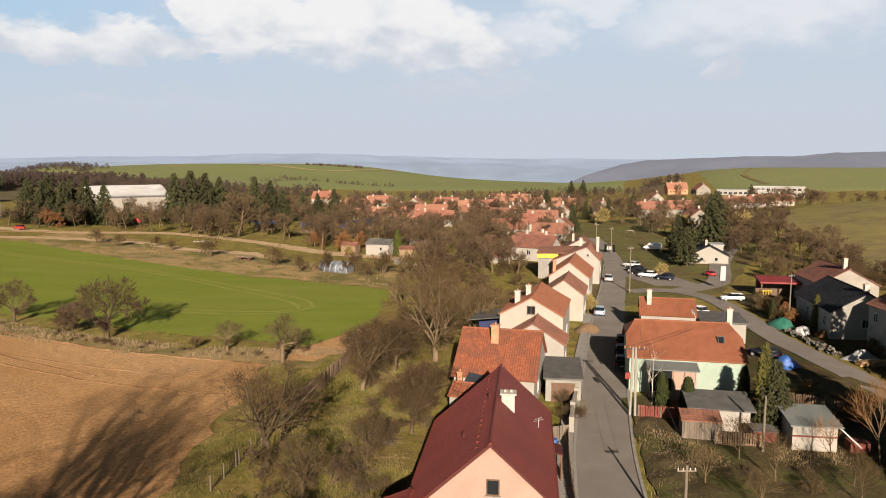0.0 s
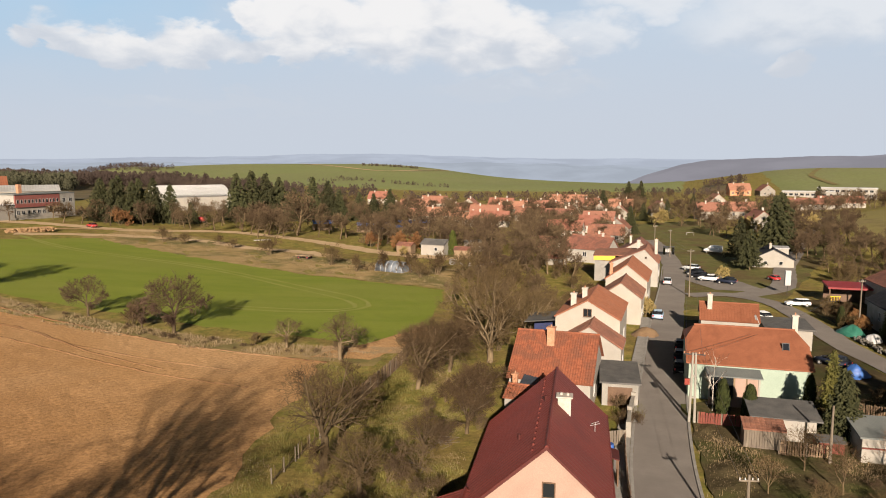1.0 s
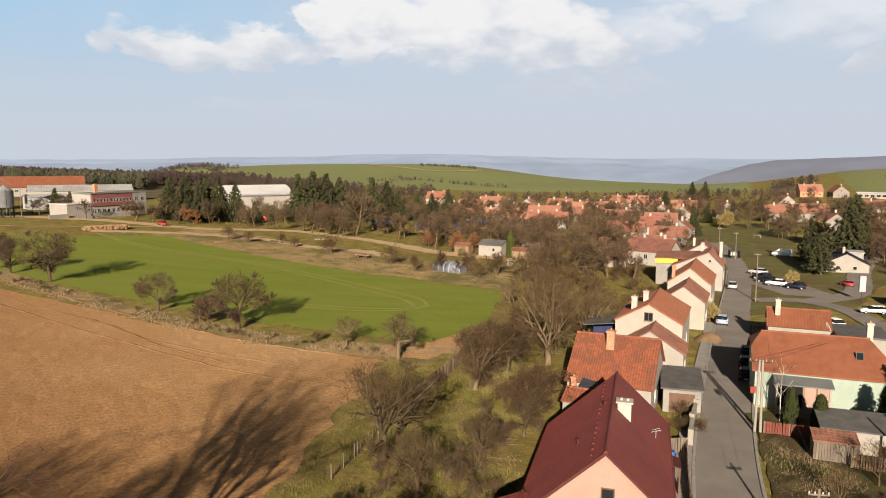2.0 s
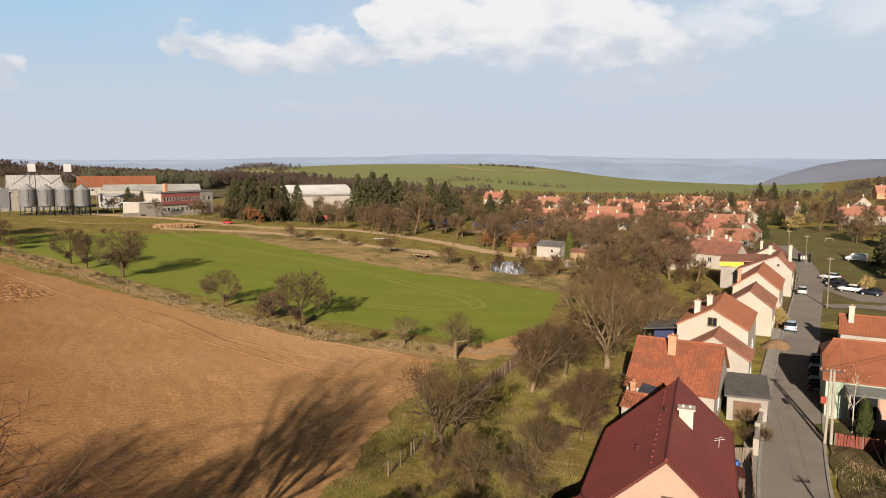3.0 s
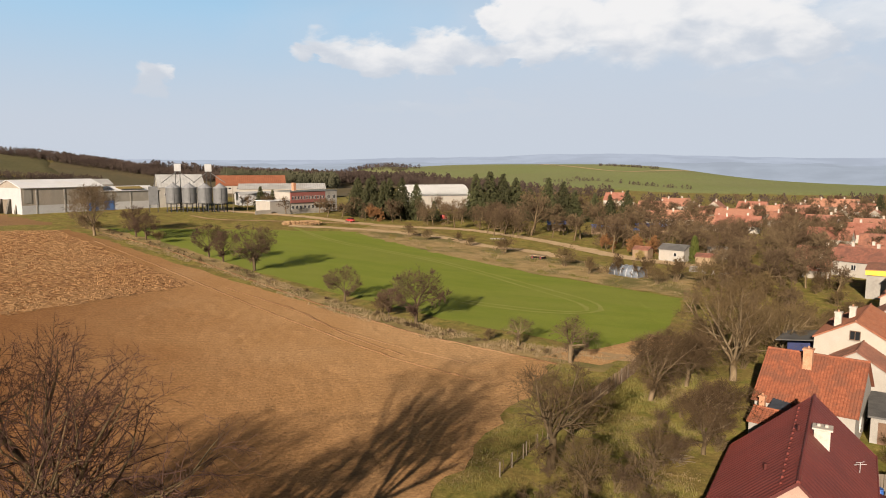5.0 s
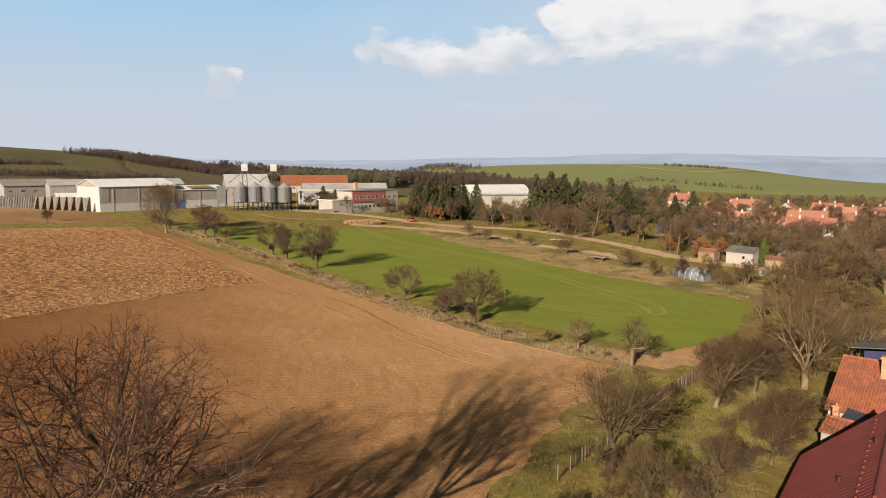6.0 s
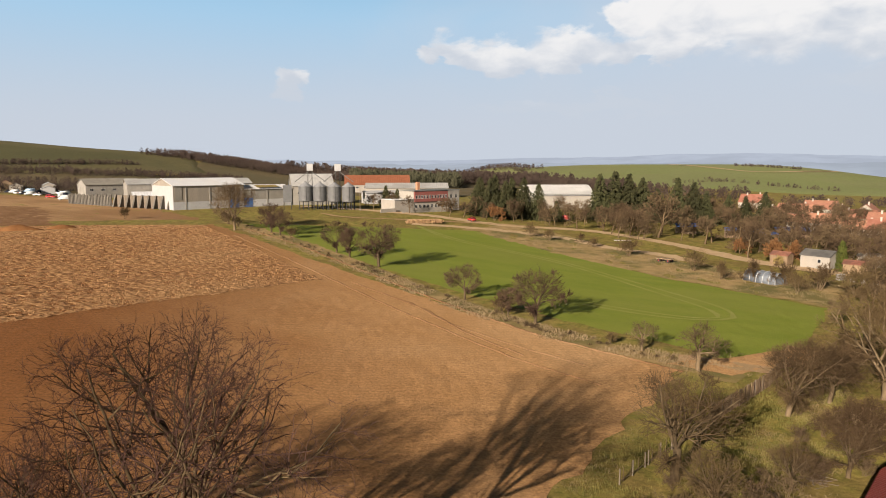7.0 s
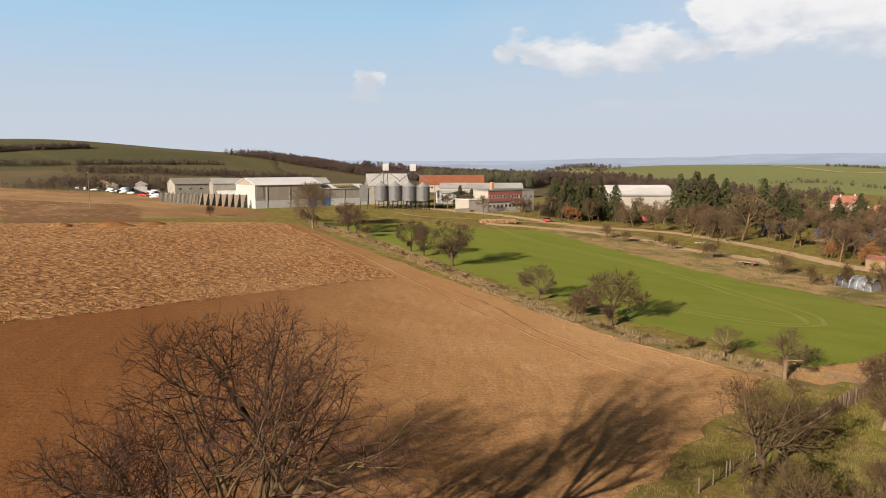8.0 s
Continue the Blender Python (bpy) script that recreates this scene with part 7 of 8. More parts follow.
# ---- fences and walls ----
def fence(name, label, line, gap, high, board, material, rails=2, posts=2.0, thick=0.03):
    """A board fence along a line: posts, rails and single boards."""
    f_ = thing(name, pose(0, 0, 0), label, "fence")
    bm = box(-board / 2, -thick / 2, 0.0, board / 2, thick / 2, high)
    me = bpy.data.meshes.new("board")
    bm.to_mesh(me)
    bm.free()
    me.materials.append(MATS[material])
    rr = random.Random(len(line) * 7 + int(high * 100))
    for (ax, ay), (bx, by) in zip(line, line[1:]):
        d = Vector((bx - ax, by - ay))
        turn = math.degrees(math.atan2(d.y, d.x))
        n_ = int(d.length / (board + gap))
        for k in range(n_):
            t_ = (k + 0.5) / n_
            o_ = new("board", me)
            o_.parent = f_
            px, py = ax + d.x * t_, ay + d.y * t_
            o_.matrix_basis = pose(px, py, ground_z(px, py) + 0.08 + rr.uniform(-0.04, 0.04), rr.gauss(0, 1.5), rr.gauss(0, 1.5), turn + rr.gauss(0, 2))
        for k in range(rails):
            z = high * (0.25 + 0.5 * k)
            za, zb = ground_z(ax, ay) + z, ground_z(bx, by) + z
            part("rail", tube((ax, ay, za), (bx, by, zb), 0.04, 0.04, 6), material, f_)
        for k in range(int(d.length / posts) + 1):
            t_ = min(1.0, k * posts / d.length)
            px, py = ax + d.x * t_, ay + d.y * t_
            part("post", tube((px, py, ground_z(px, py) - 0.3), (px, py, ground_z(px, py) + high + 0.12), 0.06, 0.06, 6), "timber_pole", f_)
    return f_


fence("garden_fence", "weathered grey board fence down the garden slope", [(-10.8, 82.0), (-11.2, 77.0), (-12.6, 69.0), (-13.8, 63.0)], 0.03, 1.6, 0.16, "wood")
fence("garden_fence", "loose dark stake fence beside the soil field", [(-16.5, 46.5), (-15.8, 51.0), (-15.0, 55.5)], 0.9, 1.1, 0.06, "bark", 1)
fence("front_fence", "red board fence in front of the birch", [(17.9, 60.9), (21.4, 60.2)], 0.02, 1.1, 0.18, "wood_red")
fence("street_fence", "dark paling fence in front of the maroon-roofed house", [(8.6, 42.0), (9.2, 47.0), (9.9, 52.0), (10.6, 56.0)], 0.07, 1.15, 0.08, "frame_brown")
fence("street_fence", "pale board fence beside the maroon-roofed house", [(8.3, 55.0), (10.6, 55.6)], 0.02, 1.3, 0.18, "wood_grey")
fence("garden_fence", "dark board fence in the shaded garden", [(22.5, 54.6), (26.0, 53.8)], 0.06, 1.2, 0.12, "wood")
fence("garden_fence", "dark board fence at the yard's edge", [(33.0, 64.0), (37.0, 61.5), (42.0, 59.0)], 0.05, 1.3, 0.14, "wood")
w_ = thing("street_wall", pose(0, 0, 0), "low rendered garden wall along the street", "wall")
WALL_LINE = [(11.1, 57.2), (11.9, 61.0), (13.0, 65.0), (14.3, 70.5), (15.6, 76.0)]
for (ax, ay), (bx, by) in zip(WALL_LINE, WALL_LINE[1:]):
    d = Vector((bx - ax, by - ay))
    s_ = part("panel", box(0, -0.12, -0.3, d.length - 0.04, 0.12, 1.15), "plaster_white", w_)
    s_.matrix_basis = pose(ax, ay, 0, 0, 0, math.degrees(math.atan2(d.y, d.x)))
    part("coping", box(0, -0.17, 1.155, d.length - 0.04, 0.17, 1.24), "concrete", s_)
    q_ = part("pillar", box(-0.22, -0.22, -0.3, 0.22, 0.22, 1.55), "concrete", w_)
    q_.matrix_basis = pose(ax, ay, 0, 0, 0, math.degrees(math.atan2(d.y, d.x)))
w_ = thing("stone_wall", pose(0, 0, 0), "tumbled grey stone wall beside the side lane", "wall")
rr = random.Random(77)
bm = bmesh.new()
bmesh.ops.create_icosphere(bm, subdivisions=1, radius=0.5)
for v in bm.verts:
    v.co *= rr.uniform(0.8, 1.15)
stone = bpy.data.meshes.new("stone")
bm.to_mesh(stone)
bm.free()
stone.materials.append(MATS["stone"])
for k in range(130):
    o_ = new("stone", stone)
    o_.parent = w_
    t_ = rr.random()
    o_.matrix_basis = pose(47.6 + rr.gauss(0, 0.25) + 0.2 * t_, 93.0 - 12.0 * t_, 0.1 + rr.random() * 0.5, rr.random() * 90, rr.random() * 90, rr.random() * 90) @ Matrix.Diagonal((rr.uniform(0.3, 0.7), rr.uniform(0.3, 0.6), rr.uniform(0.25, 0.45), 1))


# ---- yard things ----
def heap(name, label, x, y, rx, ry, high, material, category, seed=1, turn=0.0, rough=0.25):
    """A soft mound: sand, covers, sacks."""
    h_ = thing(name, on(x, y, 0.05, turn), label, category)
    verts, faces = [], []
    n_, m_ = 16, 7
    for i in range(m_ + 1):
        f = i / m_
        for k in range(n_):
            a_ = 2 * math.pi * k / n_
            q = 1 + rough * noise.noise((math.cos(a_) * 1.5, math.sin(a_) * 1.5, f * 2 + seed))
            r1 = (1 - f) * q
            verts.append((rx * r1 * math.cos(a_), ry * r1 * math.sin(a_), high * (1 - (1 - f) ** 1.7) * (0.9 + 0.2 * q) - 0.1))
    for i in range(m_):
        for k in range(n_):
            j = (k + 1) % n_
            faces.append((i * n_ + k, i * n_ + j, (i + 1) * n_ + j, (i + 1) * n_ + k))
    part_of("cover", mesh("cover", verts, faces), material, h_, smooth=True)
    return h_


heap("sand_pile", "pile of brown building sand beside the street", 20.2, 94.0, 2.1, 1.8, 1.1, "sand", "sand pile", 3)
heap("covered_heap", "heap under a bright blue plastic sheet", 39.2, 76.6, 1.6, 1.3, 1.4, "blue_sheet", "heap", 4, 20, 0.5)
heap("covered_heap", "heap under a green plastic sheet", 45.9 + 2.6, 96.2, 1.8, 2.2, 1.4, "green_sheet", "heap", 5, 20, 0.4)
heap("sack_pile", "pile of white builders' sacks beside the stone wall", 49.3, 92.4, 1.5, 0.8, 1.1, "sheet_white", "sacks", 6, 10, 0.7)
heap("covered_woodpile", "woodpile under a white sheet", 49.8, 79.8, 1.9, 1.0, 1.1, "sheet_white", "woodpile", 7, 5, 0.8)
heap("dry_leaf_heap", "heap of brown leaves and brush", 51.5, 91.0, 1.4, 1.2, 0.9, "twig_rust", "heap", 8)
heap("earth_heap", "heap of brown earth beside the field road", -179, 80, 5.0, 2.2, 1.4, "soil_dark", "heap", 9, 60)
heap("earth_heap", "low heap of brown earth beside the field road", -176, 89, 4.0, 1.8, 1.0, "soil_dark", "heap", 10, 60)
heap("earth_heap", "heap of dark earth beside the field road", -186, 70, 3.4, 1.6, 1.2, "ploughed", "heap", 11, 60)
s_ = thing("woodpile", on(49.9, 76.9, 0.05, 5), "stacked split logs beside the lane", "woodpile")
lg = tube((0, 0, 0), (0, 1.0, 0), 0.1, 0.1, 6)
lm = bpy.data.meshes.new("log")
lg.to_mesh(lm)
lg.free()
lm.materials.append(MATS["log_end"])
for k in range(60):
    o_ = new("log", lm)
    o_.parent = s_
    o_.matrix_basis = pose(-2 + (k % 20) * 0.2 + (k // 20) * 0.1, rr.uniform(-0.05, 0.05), 0.1 + (k // 20) * 0.18, 0, 0, rr.gauss(0, 3))
e_ = thing("yellow_frame", on(56.6, 119.0, 0, 10) @ Matrix.Diagonal((0.6, 0.6, 0.6, 1)), "yellow farm implement frame in the yard", "implement")
for k in range(5):
    part("tine", box(-1.6 + k * 0.8, -0.1, 0.0, -1.45 + k * 0.8, 0.1, 1.7), "yellow_paint", e_)
part("beam", box(-1.7, -0.16, 1.7, 1.9, 0.16, 1.95), "yellow_paint", e_)
part("beam", box(-1.7, -0.6, 0.5, 1.9, -0.35, 0.7), "metal_dark", e_)
s_ = thing("sign_box", on(51.6, 125.6, 0, 0) @ Matrix.Diagonal((0.55, 0.55, 0.9, 1)), "white box on a thin mast beside the lane", "sign")
part("mast", tube((0, 0, -0.3), (0, 0, 4.2), 0.08), "metal_dark", s_)
part("box", box(-0.9, -0.4, 2.0, 0.9, 0.4, 5.0, 0.05), "sheet_white", s_)
house("house", "white house with a dark gable roof among pines", (61.8, 158.5), 14, 9.5, 4.3, (4.6, 1.9), (4.6, 1.9), "plaster_white", "roof_dark", 8, 16, windows=[("front", -1.6, 1.1, 0.8, 0.8), ("front", 1.6, 1.1, 0.8, 0.8)], chimneys=[(-0.4, 3.0, 3.6, 5.3, 0.5)])
s_ = thing("white_store", on(66.4, 167, 0, -18), "white cubic store with a flat roof", "store")
part("wall", box(-2.0, -2, -0.3, 1.8, 3, 3.5), "plaster_white", s_)
part("roof", box(-2.2, -2.2, 3.52, 2.0, 3.2, 3.7), "sheet_white", s_)
s_ = thing("bus_shelter", on(43.6, 178.5, 0, 10), "small dark glass bus shelter", "shelter")
part("roof", box(-1.3, -0.8, 2.3, 1.3, 0.8, 2.45), "metal_dark", s_)
for sx in (-1.2, 1.2):
    part("post", box(sx - 0.05, 0.6, 0, sx + 0.05, 0.7, 2.3), "metal_dark", s_)
    part("side_pane", box(sx - 0.03, -0.6, 0.4, sx + 0.03, 0.58, 2.2), "car_glass", s_)
part("timetable", box(-0.8, 0.62, 0.9, 0.8, 0.68, 2.0), "frame_white", s_)
g_ = thing("football_goal", on(62.2, 228, 0, -15) @ Matrix.Diagonal((0.65, 0.65, 0.65, 1)), "small white football goal on the green", "goal")
for sx in (-1.6, 1.6):
    part("post", tube((sx, 0, 0), (sx, 0, 1.5), 0.06), "frame_white", g_)
part("crossbar", tube((-1.6, 0, 1.5), (1.6, 0, 1.5), 0.06), "frame_white", g_)

# polytunnel, sheds and clutter beyond the fallow strip
g_ = thing("polytunnel", on(-23.0, 148.6, 0, -28), "plastic-covered garden tunnel on metal hoops", "greenhouse")
bm = bmesh.new()
n = 10
for k in range(n):
    a0, a1 = math.pi * k / n, math.pi * (k + 1) / n
    vs = [bm.verts.new((xx, -1.8 * math.cos(a), 2.3 * math.sin(a) ** 0.75)) for xx, a in ((-3.6, a0), (3.6, a0), (3.6, a1), (-3.6, a1))]
    bm.faces.new(vs)
bmesh.ops.remove_doubles(bm, verts=bm.verts, dist=0.001)
bmesh.ops.solidify(bm, geom=bm.faces[:], thickness=0.03)
part("film", bm, "plastic_film", g_, smooth=True)
for i in range(6):
    verts, faces = [], []
    limb(verts, faces, [Vector((-3.65 + i * 1.46, -1.83 * math.cos(math.pi * k / 10), 2.35 * math.sin(math.pi * k / 10) ** 0.75)) for k in range(11)], [0.04] * 11, 5)
    part_of("hoop", mesh("hoop", verts, faces), "metal_pale", g_)
for xx in (-3.55, 3.55):
    part("end", box(xx - 0.03, -1.5, 0, xx + 0.03, 1.5, 1.7), "plastic_film", g_)
house("garden_shed", "white garden shed with a grey sheet roof", (-12.8, 176.5), -70, 7.0, 4.0, (2.6, 2.9), (2.6, 2.9), "plaster_white", "felt", windows=[("left", 2.5, 1.7, 0.8, 0.9)], over=0.25, category="shed")
house("garden_shed", "brown board shed with a low roof", (-22, 178), -70, 4.5, 3.0, (1.6, 2.3), (1.6, 2.3), "wood", "tile_brown", over=0.2, category="shed")
house("garden_shed", "low white hut with a flat roof beside the thuja", (-4, 186), -80, 5.0, 3.0, (2.0, 2.6), (2.0, 2.6), "plaster_white", "sheet_grey", over=0.2, category="shed")
house("garden_shed", "rusty brown board shed beside the thuja", (-6.0, 171), -80, 5.0, 2.8, (1.6, 2.2), (1.6, 2.2), "wood", "tile_brown", over=0.2, category="shed")
for x, y, wx, wy, zz, m_, lb in ((-10.6, 160, 1.6, 0.8, 1.2, "sheet_white", "white garden cupboard among the beds"), (-6.5, 157.5, 1.2, 0.7, 0.8, "sheet_white", "white crate among the beds"), (-4.0, 156.5, 2.2, 0.9, 0.7, "metal_pale", "grey crate among the beds"),
                              (-8.4, 158.6, 0.8, 0.6, 0.7, "sheet_white", "small white tub among the beds"), (-1.6, 158, 1.0, 1.0, 0.9, "metal_pale", "grey barrel crate among the beds"), (2.4, 165, 3.0, 1.2, 1.2, "wood_grey", "grey stacked boards among the beds")):
    b_ = thing("garden_crate", on(x, y, 0, x * 13), lb, "crate")
    part("body", box(-wx / 2, -wy / 2, 0, wx / 2, wy / 2, zz, 0.04), m_, b_)
    part("lid", box(-wx / 2 - 0.04, -wy / 2 - 0.04, zz + 0.005, wx / 2 + 0.04, wy / 2 + 0.04, zz + 0.06), m_, b_)
for x, y, sx, turn in ((-42, 232, 6.0, 20), (-30, 244, 5.5, 10), (-36, 226, 4.0, 30), (-60, 232, 3.5, 20)):
    b_ = thing("lean_to", on(x, y, 0, turn), "open shelter with a blue sheet roof among the trees", "shelter")
    part("roof", slab([(-sx, -2.5, 2.8), (sx, -2.5, 2.8), (sx, 2.5, 3.5), (-sx, 2.5, 3.5)], 0.12), "blue_sheet", b_)
    for px in (-sx + 0.2, sx - 0.2):
        for py in (-2.3, 2.3):
            part("post", box(px - 0.08, py - 0.08, -0.2, px + 0.08, py + 0.08, 2.75), "timber_pole", b_)
    part("back_wall", box(-sx + 0.2, 2.1, -0.2, sx - 0.2, 2.25, 2.8), "wood", b_)
t_ = thing("farm_trailer", on(-47.4, 164.6, 0.02, 75), "old rusty flat trailer in the fallow grass", "trailer")
part("bed", box(-0.9, -2.0, 0.75, 0.9, 2.0, 0.95), "wood", t_)
part("drawbar", tube((0, 2.0, 0.7), (0, 3.6, 0.3), 0.06), "metal_dark", t_)
for sx in (-0.85, 0.85):
    for yy in (-1.2, 1.2):
        w2 = part("wheel", tube((sx - 0.1, yy, 0.42), (sx + 0.1, yy, 0.42), 0.42, 0.42, 14), "rubber", t_)
        part("rim", tube((sx - 0.12, yy, 0.42), (sx + 0.12, yy, 0.42), 0.2, 0.2, 10), "red_paint", w2)
b_ = thing("concrete_slab", on(-69, 196, 0.1, 20), "pale concrete slab lying in the grass", "slab")
part("slab", box(-2.4, -0.6, 0, 2.4, 0.6, 0.25, 0.03), "concrete", b_)
# scrap yard huts and stacks
for x, y, l, top, wall_, roof_ in ((-360, 178, 12, 5.0, "plaster_cream", "sheet_white"), (-392, 172, 9, 5.0, "wood", "tile_brown"), (-335, 186, 14, 5.0, "plaster_grey", "sheet_grey"), (-345, 170, 8, 4.0, "sheet_white", "sheet_white"), (-372, 168, 6, 4.4, "plaster_cream", "sheet_grey")):
    house("yard_hut", "low yard hut among scrap", (x, y), -65, l, top, (3.2, top * 0.7), (3.2, top * 0.7), wall_, roof_, windows=[("left", l * 0.5, 1.8, 1.2, 1.0)], over=0.2, category="hut", group="huts of the scrap yard")

r_ = random.Random(12)
for k in range(15):
    x_ = -394 + 6.4 * k
    car("scrap_car", ("dull white wrecked car in the scrap yard", "dark wrecked car in the scrap yard", "silver wrecked car in the scrap yard")[k % 3], x_, 160 + 0.06 * (x_ + 394) + r_.uniform(-3, 3), r_.uniform(0, 180), ("car_white", "car_navy", "car_silver")[k % 3], ("hatch", "estate", "van")[k % 3])

# ---- tracks in the fields ----
surface("crop_pale", (0.193, 0.206, 0.046), (0.227, 0.231, 0.066), 0.2, 0.95, 0.4, 5.0, coords="World", spec=0.1)
for off in (0.0, 1.9):
    ribbon("tramline", [(-125 + off, 170 - off), (-101, 156.6 - off), (-64.3, 145.2 - off), (-31 - off, 122.6 - off), (-22 - off, 113.2 - off), (-22.5 - off, 107.5), (-30, 104.6 + off), (-44, 106 + off)], 0.7, 0.11, "crop_pale",
           "faint pale wheel line in the green field", "track", ragged=0.3)
ribbon("bare_patch", [(-22, 82), (-16, 83.5), (-11.5, 88), (-9.5, 96)], 4.2, 0.115, "soil_pale", "bare trodden earth at the field corner", "ground", ragged=2.2)


def furrow(line, wide, high, material, label):
    """A low ridge of turned earth along a line."""
    pts = []
    for (ax, ay), (bx, by) in zip(line, line[1:]):
        n_ = int(math.hypot(bx - ax, by - ay) / 0.5)
        pts += [(ax + (bx - ax) * k / n_, ay + (by - ay) * k / n_) for k in range(n_)]
    verts, faces = [], []
    for k, (x, y) in enumerate(pts):
        dx, dy = pts[min(k + 1, len(pts) - 1)][0] - pts[max(k - 1, 0)][0], pts[min(k + 1, len(pts) - 1)][1] - pts[max(k - 1, 0)][1]
        l = math.hypot(dx, dy)
        sx, sy = dy / l, -dx / l
        j = 0.25 * noise.noise((x * 0.3, y * 0.3, 0))
        hh = high * (0.6 + 0.7 * noise.noise((x * 1.3, y * 1.3, 5)))
        for o_, z in ((-1.0, 0.0), (-0.35, hh), (0.2, hh * 0.5), (1.0, 0.0)):
            px, py = x + sx * (o_ * wide / 2 + j), y + sy * (o_ * wide / 2 + j)
            verts.append((px, py, ground_z(px, py) + 0.03 + z + (0.02 if z == 0 else 0.06)))
    for k in range(len(pts) - 1):
        for i in range(3):
            faces.append((k * 4 + i, k * 4 + i + 1, (k + 1) * 4 + i + 1, (k + 1) * 4 + i))
    tagged(part_of("furrow", mesh("furrow", verts, faces), material), label, "furrow", kind="structure")


furrow([(-20, 77.4), (-40, 83.0), (-64, 92.6), (-88, 102.8), (-120, 115.3), (-150, 123.8)], 0.8, 0.16, "soil_brown", "low earthy bank at the soil field's edge")
furrow([(-26, 67.8), (-37, 71.0), (-54, 78.2), (-77, 88.0), (-107, 100.5), (-140, 113)], 0.45, 0.09, "soil_brown", "low dark furrow along the soil field")
furrow([(-30, 73.5), (-44, 77.5), (-56, 82.0), (-66, 88.0), (-84, 93.5)], 0.40, 0.06, "soil_brown", "shallow wheel track in the soil field")
furrow([(-38, 73.2), (-50, 78.5), (-62, 86.0), (-76, 91.0)], 0.40, 0.06, "soil_brown", "shallow wheel track in the soil field")


# ---- tufts, weeds, clods ----
def tufts(name, area, count, lo, hi, material, label, seed, blades=5, spread=0.25, keep=None):
    """Grass and weeds, blade by blade, joined."""
    r = random.Random(seed)
    a, b, c, d = [Vector(p) for p in area]
    verts, faces = [], []
    for k in range(count):
        s, t = r.random(), r.random()
        p = a.lerp(b, s).lerp(d.lerp(c, s), t)
        if noise.noise((p.x * 0.16, p.y * 0.16, seed)) < -0.15:
            continue
        z = ground_z(p.x, p.y)
        h_ = r.uniform(lo, hi)
        for q in range(blades):
            a_ = r.random() * 6.283
            x, y = p.x + r.gauss(0, spread), p.y + r.gauss(0, spread)
            wd = h_ * 0.07
            o_ = len(verts)
            verts += [(x - wd * math.sin(a_), y + wd * math.cos(a_), z), (x + wd * math.sin(a_), y - wd * math.cos(a_), z), (x + math.cos(a_) * h_ * 0.5, y + math.sin(a_) * h_ * 0.5, z + h_ * r.uniform(0.6, 1.1))]
            faces.append((o_, o_ + 1, o_ + 2))
    tagged(part_of(name, mesh(name, verts, faces), material), label, "grass", kind="stuff")


for k, (p, q) in enumerate((((-15, 80), (-40, 85)), ((-40, 85), (-64, 93.5)), ((-64, 93.5), (-88, 104)), ((-88, 104), (-150, 124)))):
    n_ = (1500, 1400, 1200, 1600)[k]
    tufts("dry_grass", [(p[0] - 0.6, p[1] - 2.6), (q[0] - 0.6, q[1] - 2.6), (q[0] + 0.8, q[1] + 2.6), (p[0] + 0.8, p[1] + 2.6)], n_, 0.2, 0.55, "straw", "dry straw-coloured grass of the field strip", 400 + k)
tufts("meadow_grass", [(-15, 44), (-2.5, 44), (-4, 80), (-11, 82)], 5200, 0.12, 0.34, "green_tuft", "short olive grass of the garden slope", 410)
tufts("dry_grass", [(-11, 44), (-2.5, 44), (-4, 80), (-9, 82)], 5200, 0.07, 0.2, "straw", "dry straw-coloured grass of the garden slope", 411)
tufts("dry_grass", [(-24, 78), (-10, 80), (-10, 92), (-20, 88)], 260, 0.15, 0.45, "straw", "dry straw-coloured weeds at the field corner", 412)
tufts("dry_grass", [(-20.6, 43), (-17.2, 43), (-18.0, 79), (-21.8, 78)], 1500, 0.06, 0.2, "straw", "sparse dry grass on the soil field's margin", 421)
tufts("meadow_grass", [(-19.2, 42), (-15.0, 42), (-12.5, 79), (-19.6, 78)], 3800, 0.08, 0.26, "green_tuft", "short green grass at the soil field's margin", 422)
tufts("dry_grass", [(12.9, 34), (15.6, 34), (20.0, 60), (17.2, 60)], 420, 0.12, 0.4, "straw", "dry straw-coloured weeds on the street bank", 423, 6, 0.3)
tufts("dry_grass", [(17.8, 50), (22, 50), (21, 60), (18.0, 60)], 1300, 0.12, 0.4, "straw", "tall dry weeds beside the street", 413, 8, 0.35)
tufts("dry_grass", [(14.2, 34), (40, 32), (38, 56), (17.6, 58)], 3400, 0.06, 0.2, "straw", "dry weeds of the overgrown garden", 414)
tufts("dry_grass", [(26, 50.5), (32, 50.5), (32, 54), (26, 54)], 500, 0.15, 0.45, "straw", "pale dry weeds before the white shed", 424, 7, 0.3)
tufts("meadow_grass", [(16.5, 32), (40, 32), (38, 54), (18, 54)], 4600, 0.08, 0.24, "green_tuft", "mossy grass of the overgrown garden", 415)
tufts("dry_grass", [(-10, 128), (-6, 150), (-108, 203), (-112, 178)], 5500, 0.15, 0.45, "straw", "dry straw-coloured grass of the fallow strip", 416, 4, 0.4)
scatter(thickets, [(18.5, 34), (38, 34), (37, 52), (19, 53)], 20, 0.25, 0.55, 31, 1.6)
scatter(thickets, [(24, 61), (40, 59), (43, 72), (33, 66)], 10, 0.5, 0.9, 32, 1.4)
put(near_tree, 36.5, 45.0, 0.6, 140, "small bare tree in the overgrown garden")
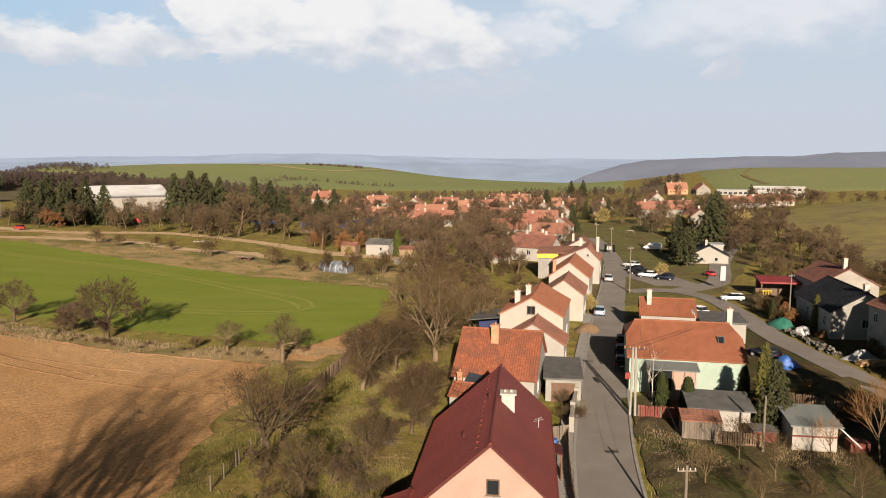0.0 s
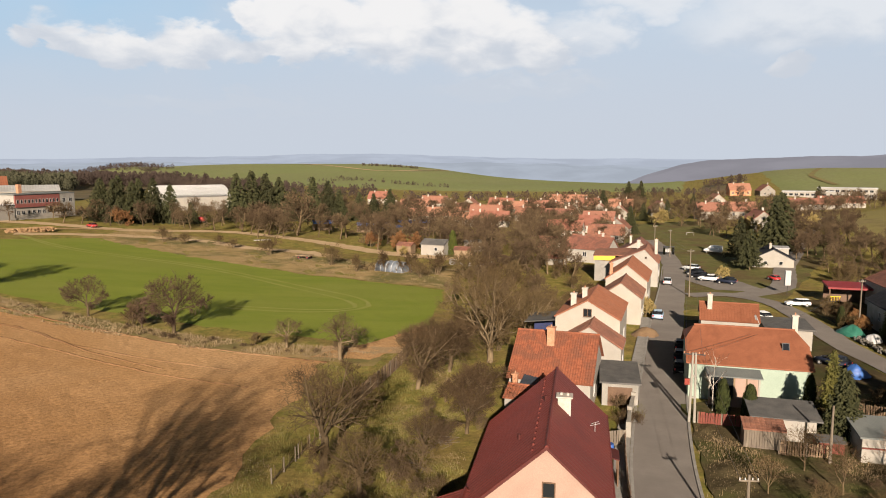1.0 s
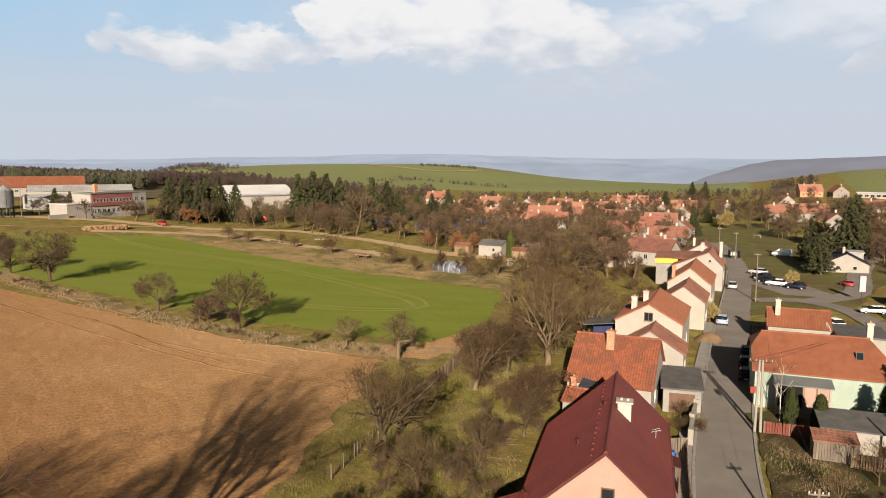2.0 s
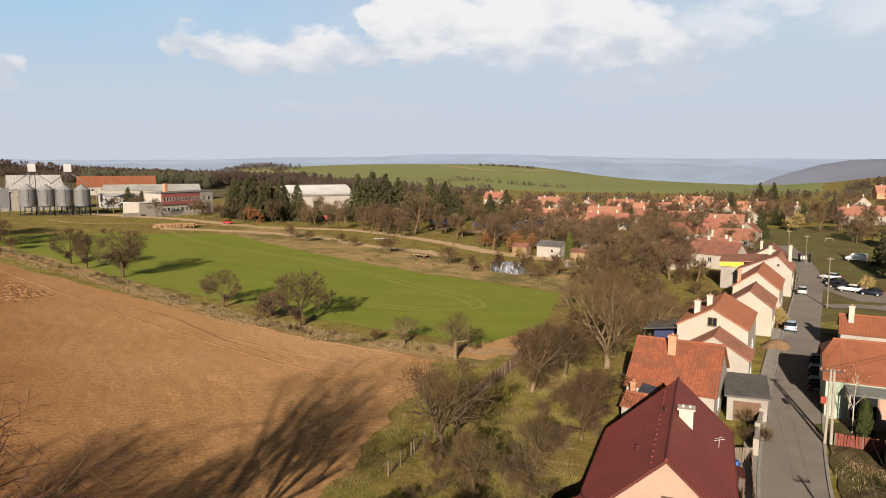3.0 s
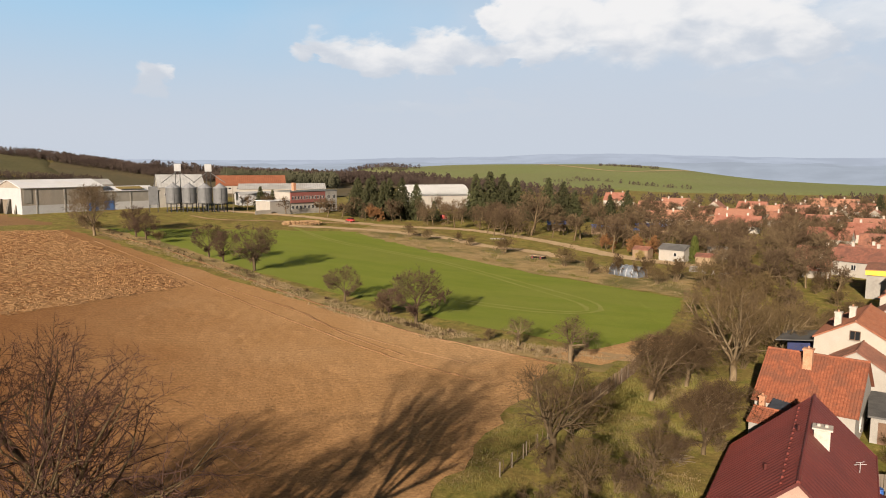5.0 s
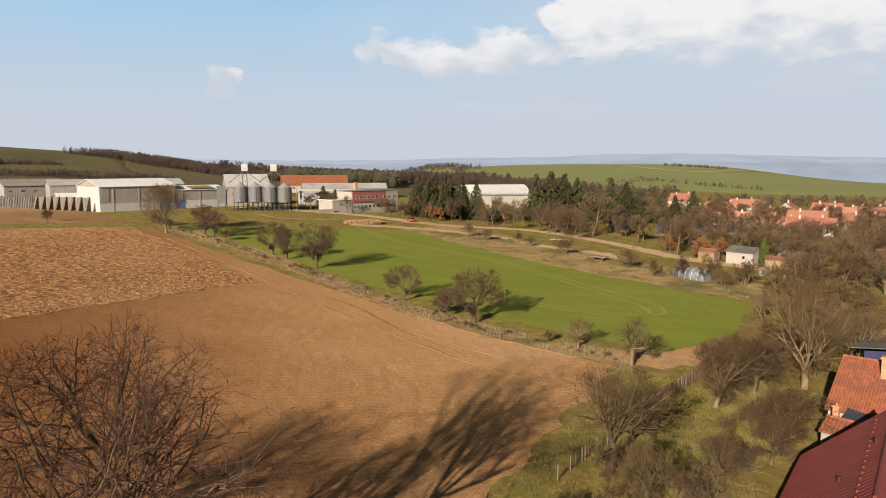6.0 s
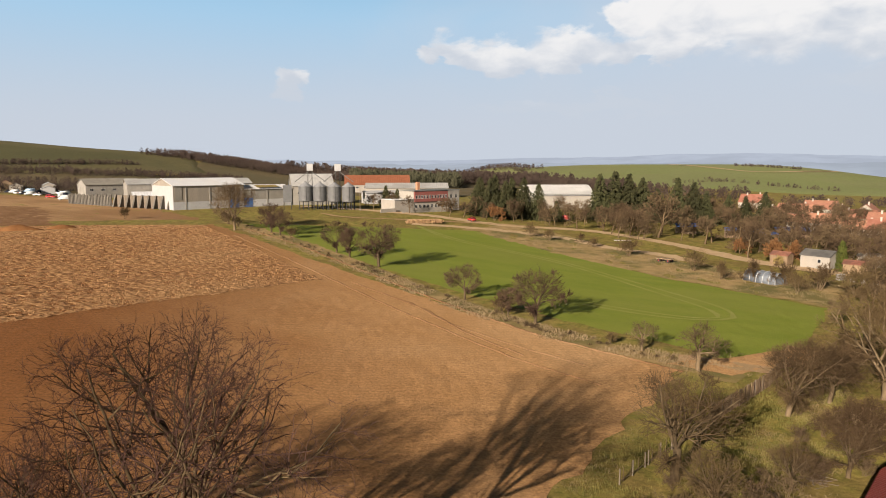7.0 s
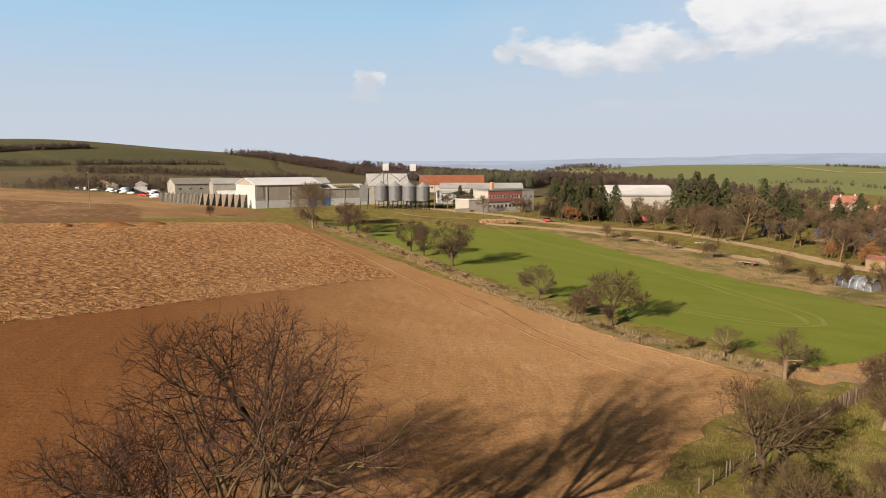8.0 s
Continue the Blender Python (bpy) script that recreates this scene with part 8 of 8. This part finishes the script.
thin = spread_tree("young_fruit_tree", 64, 5.0, 2.3, 1.0, 1.5, 0.09, 5, (5, 4, 3), "thin bare young fruit tree in the overgrown garden", bark="bark", twig="twig_olive", tip=0.010, incline=(8, 46), twigs=2, twig_long=0.6, bent=0.12, upright=0.08)
for k, (x, y, z) in enumerate(((19.0, 47.5, 0.55), (21.0, 43.0, 0.6), (24.2, 47.8, 0.75), (23.2, 51.6, 0.7), (28.5, 44.5, 0.6), (29.5, 47.0, 0.55), (33.0, 44.0, 0.7))):
    if k == 0:
        move(thin, x, y, z, 30)
    else:
        put(thin, x, y, z, k * 61)
tufts("front_garden", [(10.4, 59.6), (12.9, 59.6), (13.4, 65.4), (11.0, 65.6)], 500, 0.12, 0.4, "green_tuft", "green bushy plants in the front garden", 425, 9, 0.3)
scatter(thickets, [(10.6, 60), (12.8, 60), (13.2, 65), (11.2, 65)], 5, 0.4, 0.65, 36, 0.8)
put(whip, 30.0, 50.6, 0.55, 60, "slim bare sapling in the overgrown garden")
scatter(shrubs, [(51, 70), (58, 70), (56, 84), (51, 84)], 6, 0.5, 0.8, 33, 1.5)
scatter(shrubs, [(49, 98), (55, 98), (56, 114), (50, 112)], 9, 0.5, 0.9, 34, 1.5)
scatter(shrubs, [(64, 124), (90, 118), (96, 138), (66, 140)], 20, 0.8, 1.5, 35, 2.5)


def clods(name, corners, rows_, per, lo, hi, material, label, seed):
    """Clods of turned earth, in furrow rows."""
    r = random.Random(seed)
    a, b, c, d = [Vector(p) for p in corners]
    verts, faces = [], []
    for i in range(rows_):
        for k in range(per):
            s, t = (k + r.random()) / per, (i + 0.5 + r.gauss(0, 0.22)) / rows_
            p = a.lerp(b, s).lerp(d.lerp(c, s), t)
            m = r.uniform(lo, hi)
            z = ground_z(p.x, p.y) + 0.05
            an = r.random() * 3.14
            o_ = len(verts)
            for q in range(4):
                aa = an + q * 1.571 + r.gauss(0, 0.25)
                verts.append((p.x + math.cos(aa) * m * (1.3 if q % 2 else 0.8), p.y + math.sin(aa) * m * (1.3 if q % 2 else 0.8), z))
            verts.append((p.x + r.gauss(0, 0.2) * m, p.y + r.gauss(0, 0.2) * m, z + m * r.uniform(0.7, 1.2)))
            faces += [(o_ + q, o_ + (q + 1) % 4, o_ + 4) for q in range(4)]
    tagged(part_of(name, mesh(name, verts, faces), material), label, "soil", kind="stuff")


clods("clods", [(-99, 29), (-90, 91), (-160, 119), (-232, 32)], 70, 420, 0.06, 0.20, "ploughed", "clods of ploughed brown soil in furrow rows", 500)

for off in (0.0, 1.7):
    furrow([(-160 - off, 48), (-138.3, 53.6 + off), (-126, 57.6 + off), (-117.5 + off, 56.5), (-112.8 + off, 50.9), (-113.5 + off, 44), (-118 + off, 36)], 0.5, 0.04, "soil_dark", "curved wheel track in the ploughed field")


def brush_pile(x, y, size, seed, label):
    """A heap of cut branches."""
    b_ = thing("brush_pile", on(x, y, 0.0, seed * 40), label, "brush pile")
    r = random.Random(seed)
    for k in range(46):
        a_ = r.random() * 6.283
        z = 0.08 + 0.5 * size * r.random() ** 1.5
        l_ = size * r.uniform(0.6, 1.4)
        cx, cy = r.gauss(0, 0.35) * size, r.gauss(0, 0.25) * size
        part("branch", tube((cx - math.cos(a_) * l_ / 2, cy - math.sin(a_) * l_ / 2, z), (cx + math.cos(a_) * l_ / 2, cy + math.sin(a_) * l_ / 2, z + r.gauss(0, 0.15)), r.uniform(0.015, 0.035), 0.012, 5), ("wood_grey", "bark", "twig_far")[k % 3], b_)


brush_pile(-4.6, 55.0, 1.3, 3, "pile of cut grey branches on the grass slope")
brush_pile(-6.6, 49.6, 1.1, 4, "pile of cut branches beside the apple tree")
for x, y, t_, l_ in ((-4.3, 72.8, 55, 1.6), (-1.3, 67.2, 60, 1.5), (-6.2, 60.5, 20, 1.3)):
    p_ = thing("plank", on(x, y, 0.1, t_), "pale weathered plank lying in the grass", "plank")
    part("board", box(-l_ / 2, -0.09, 0, l_ / 2, 0.09, 0.05), "wood", p_)
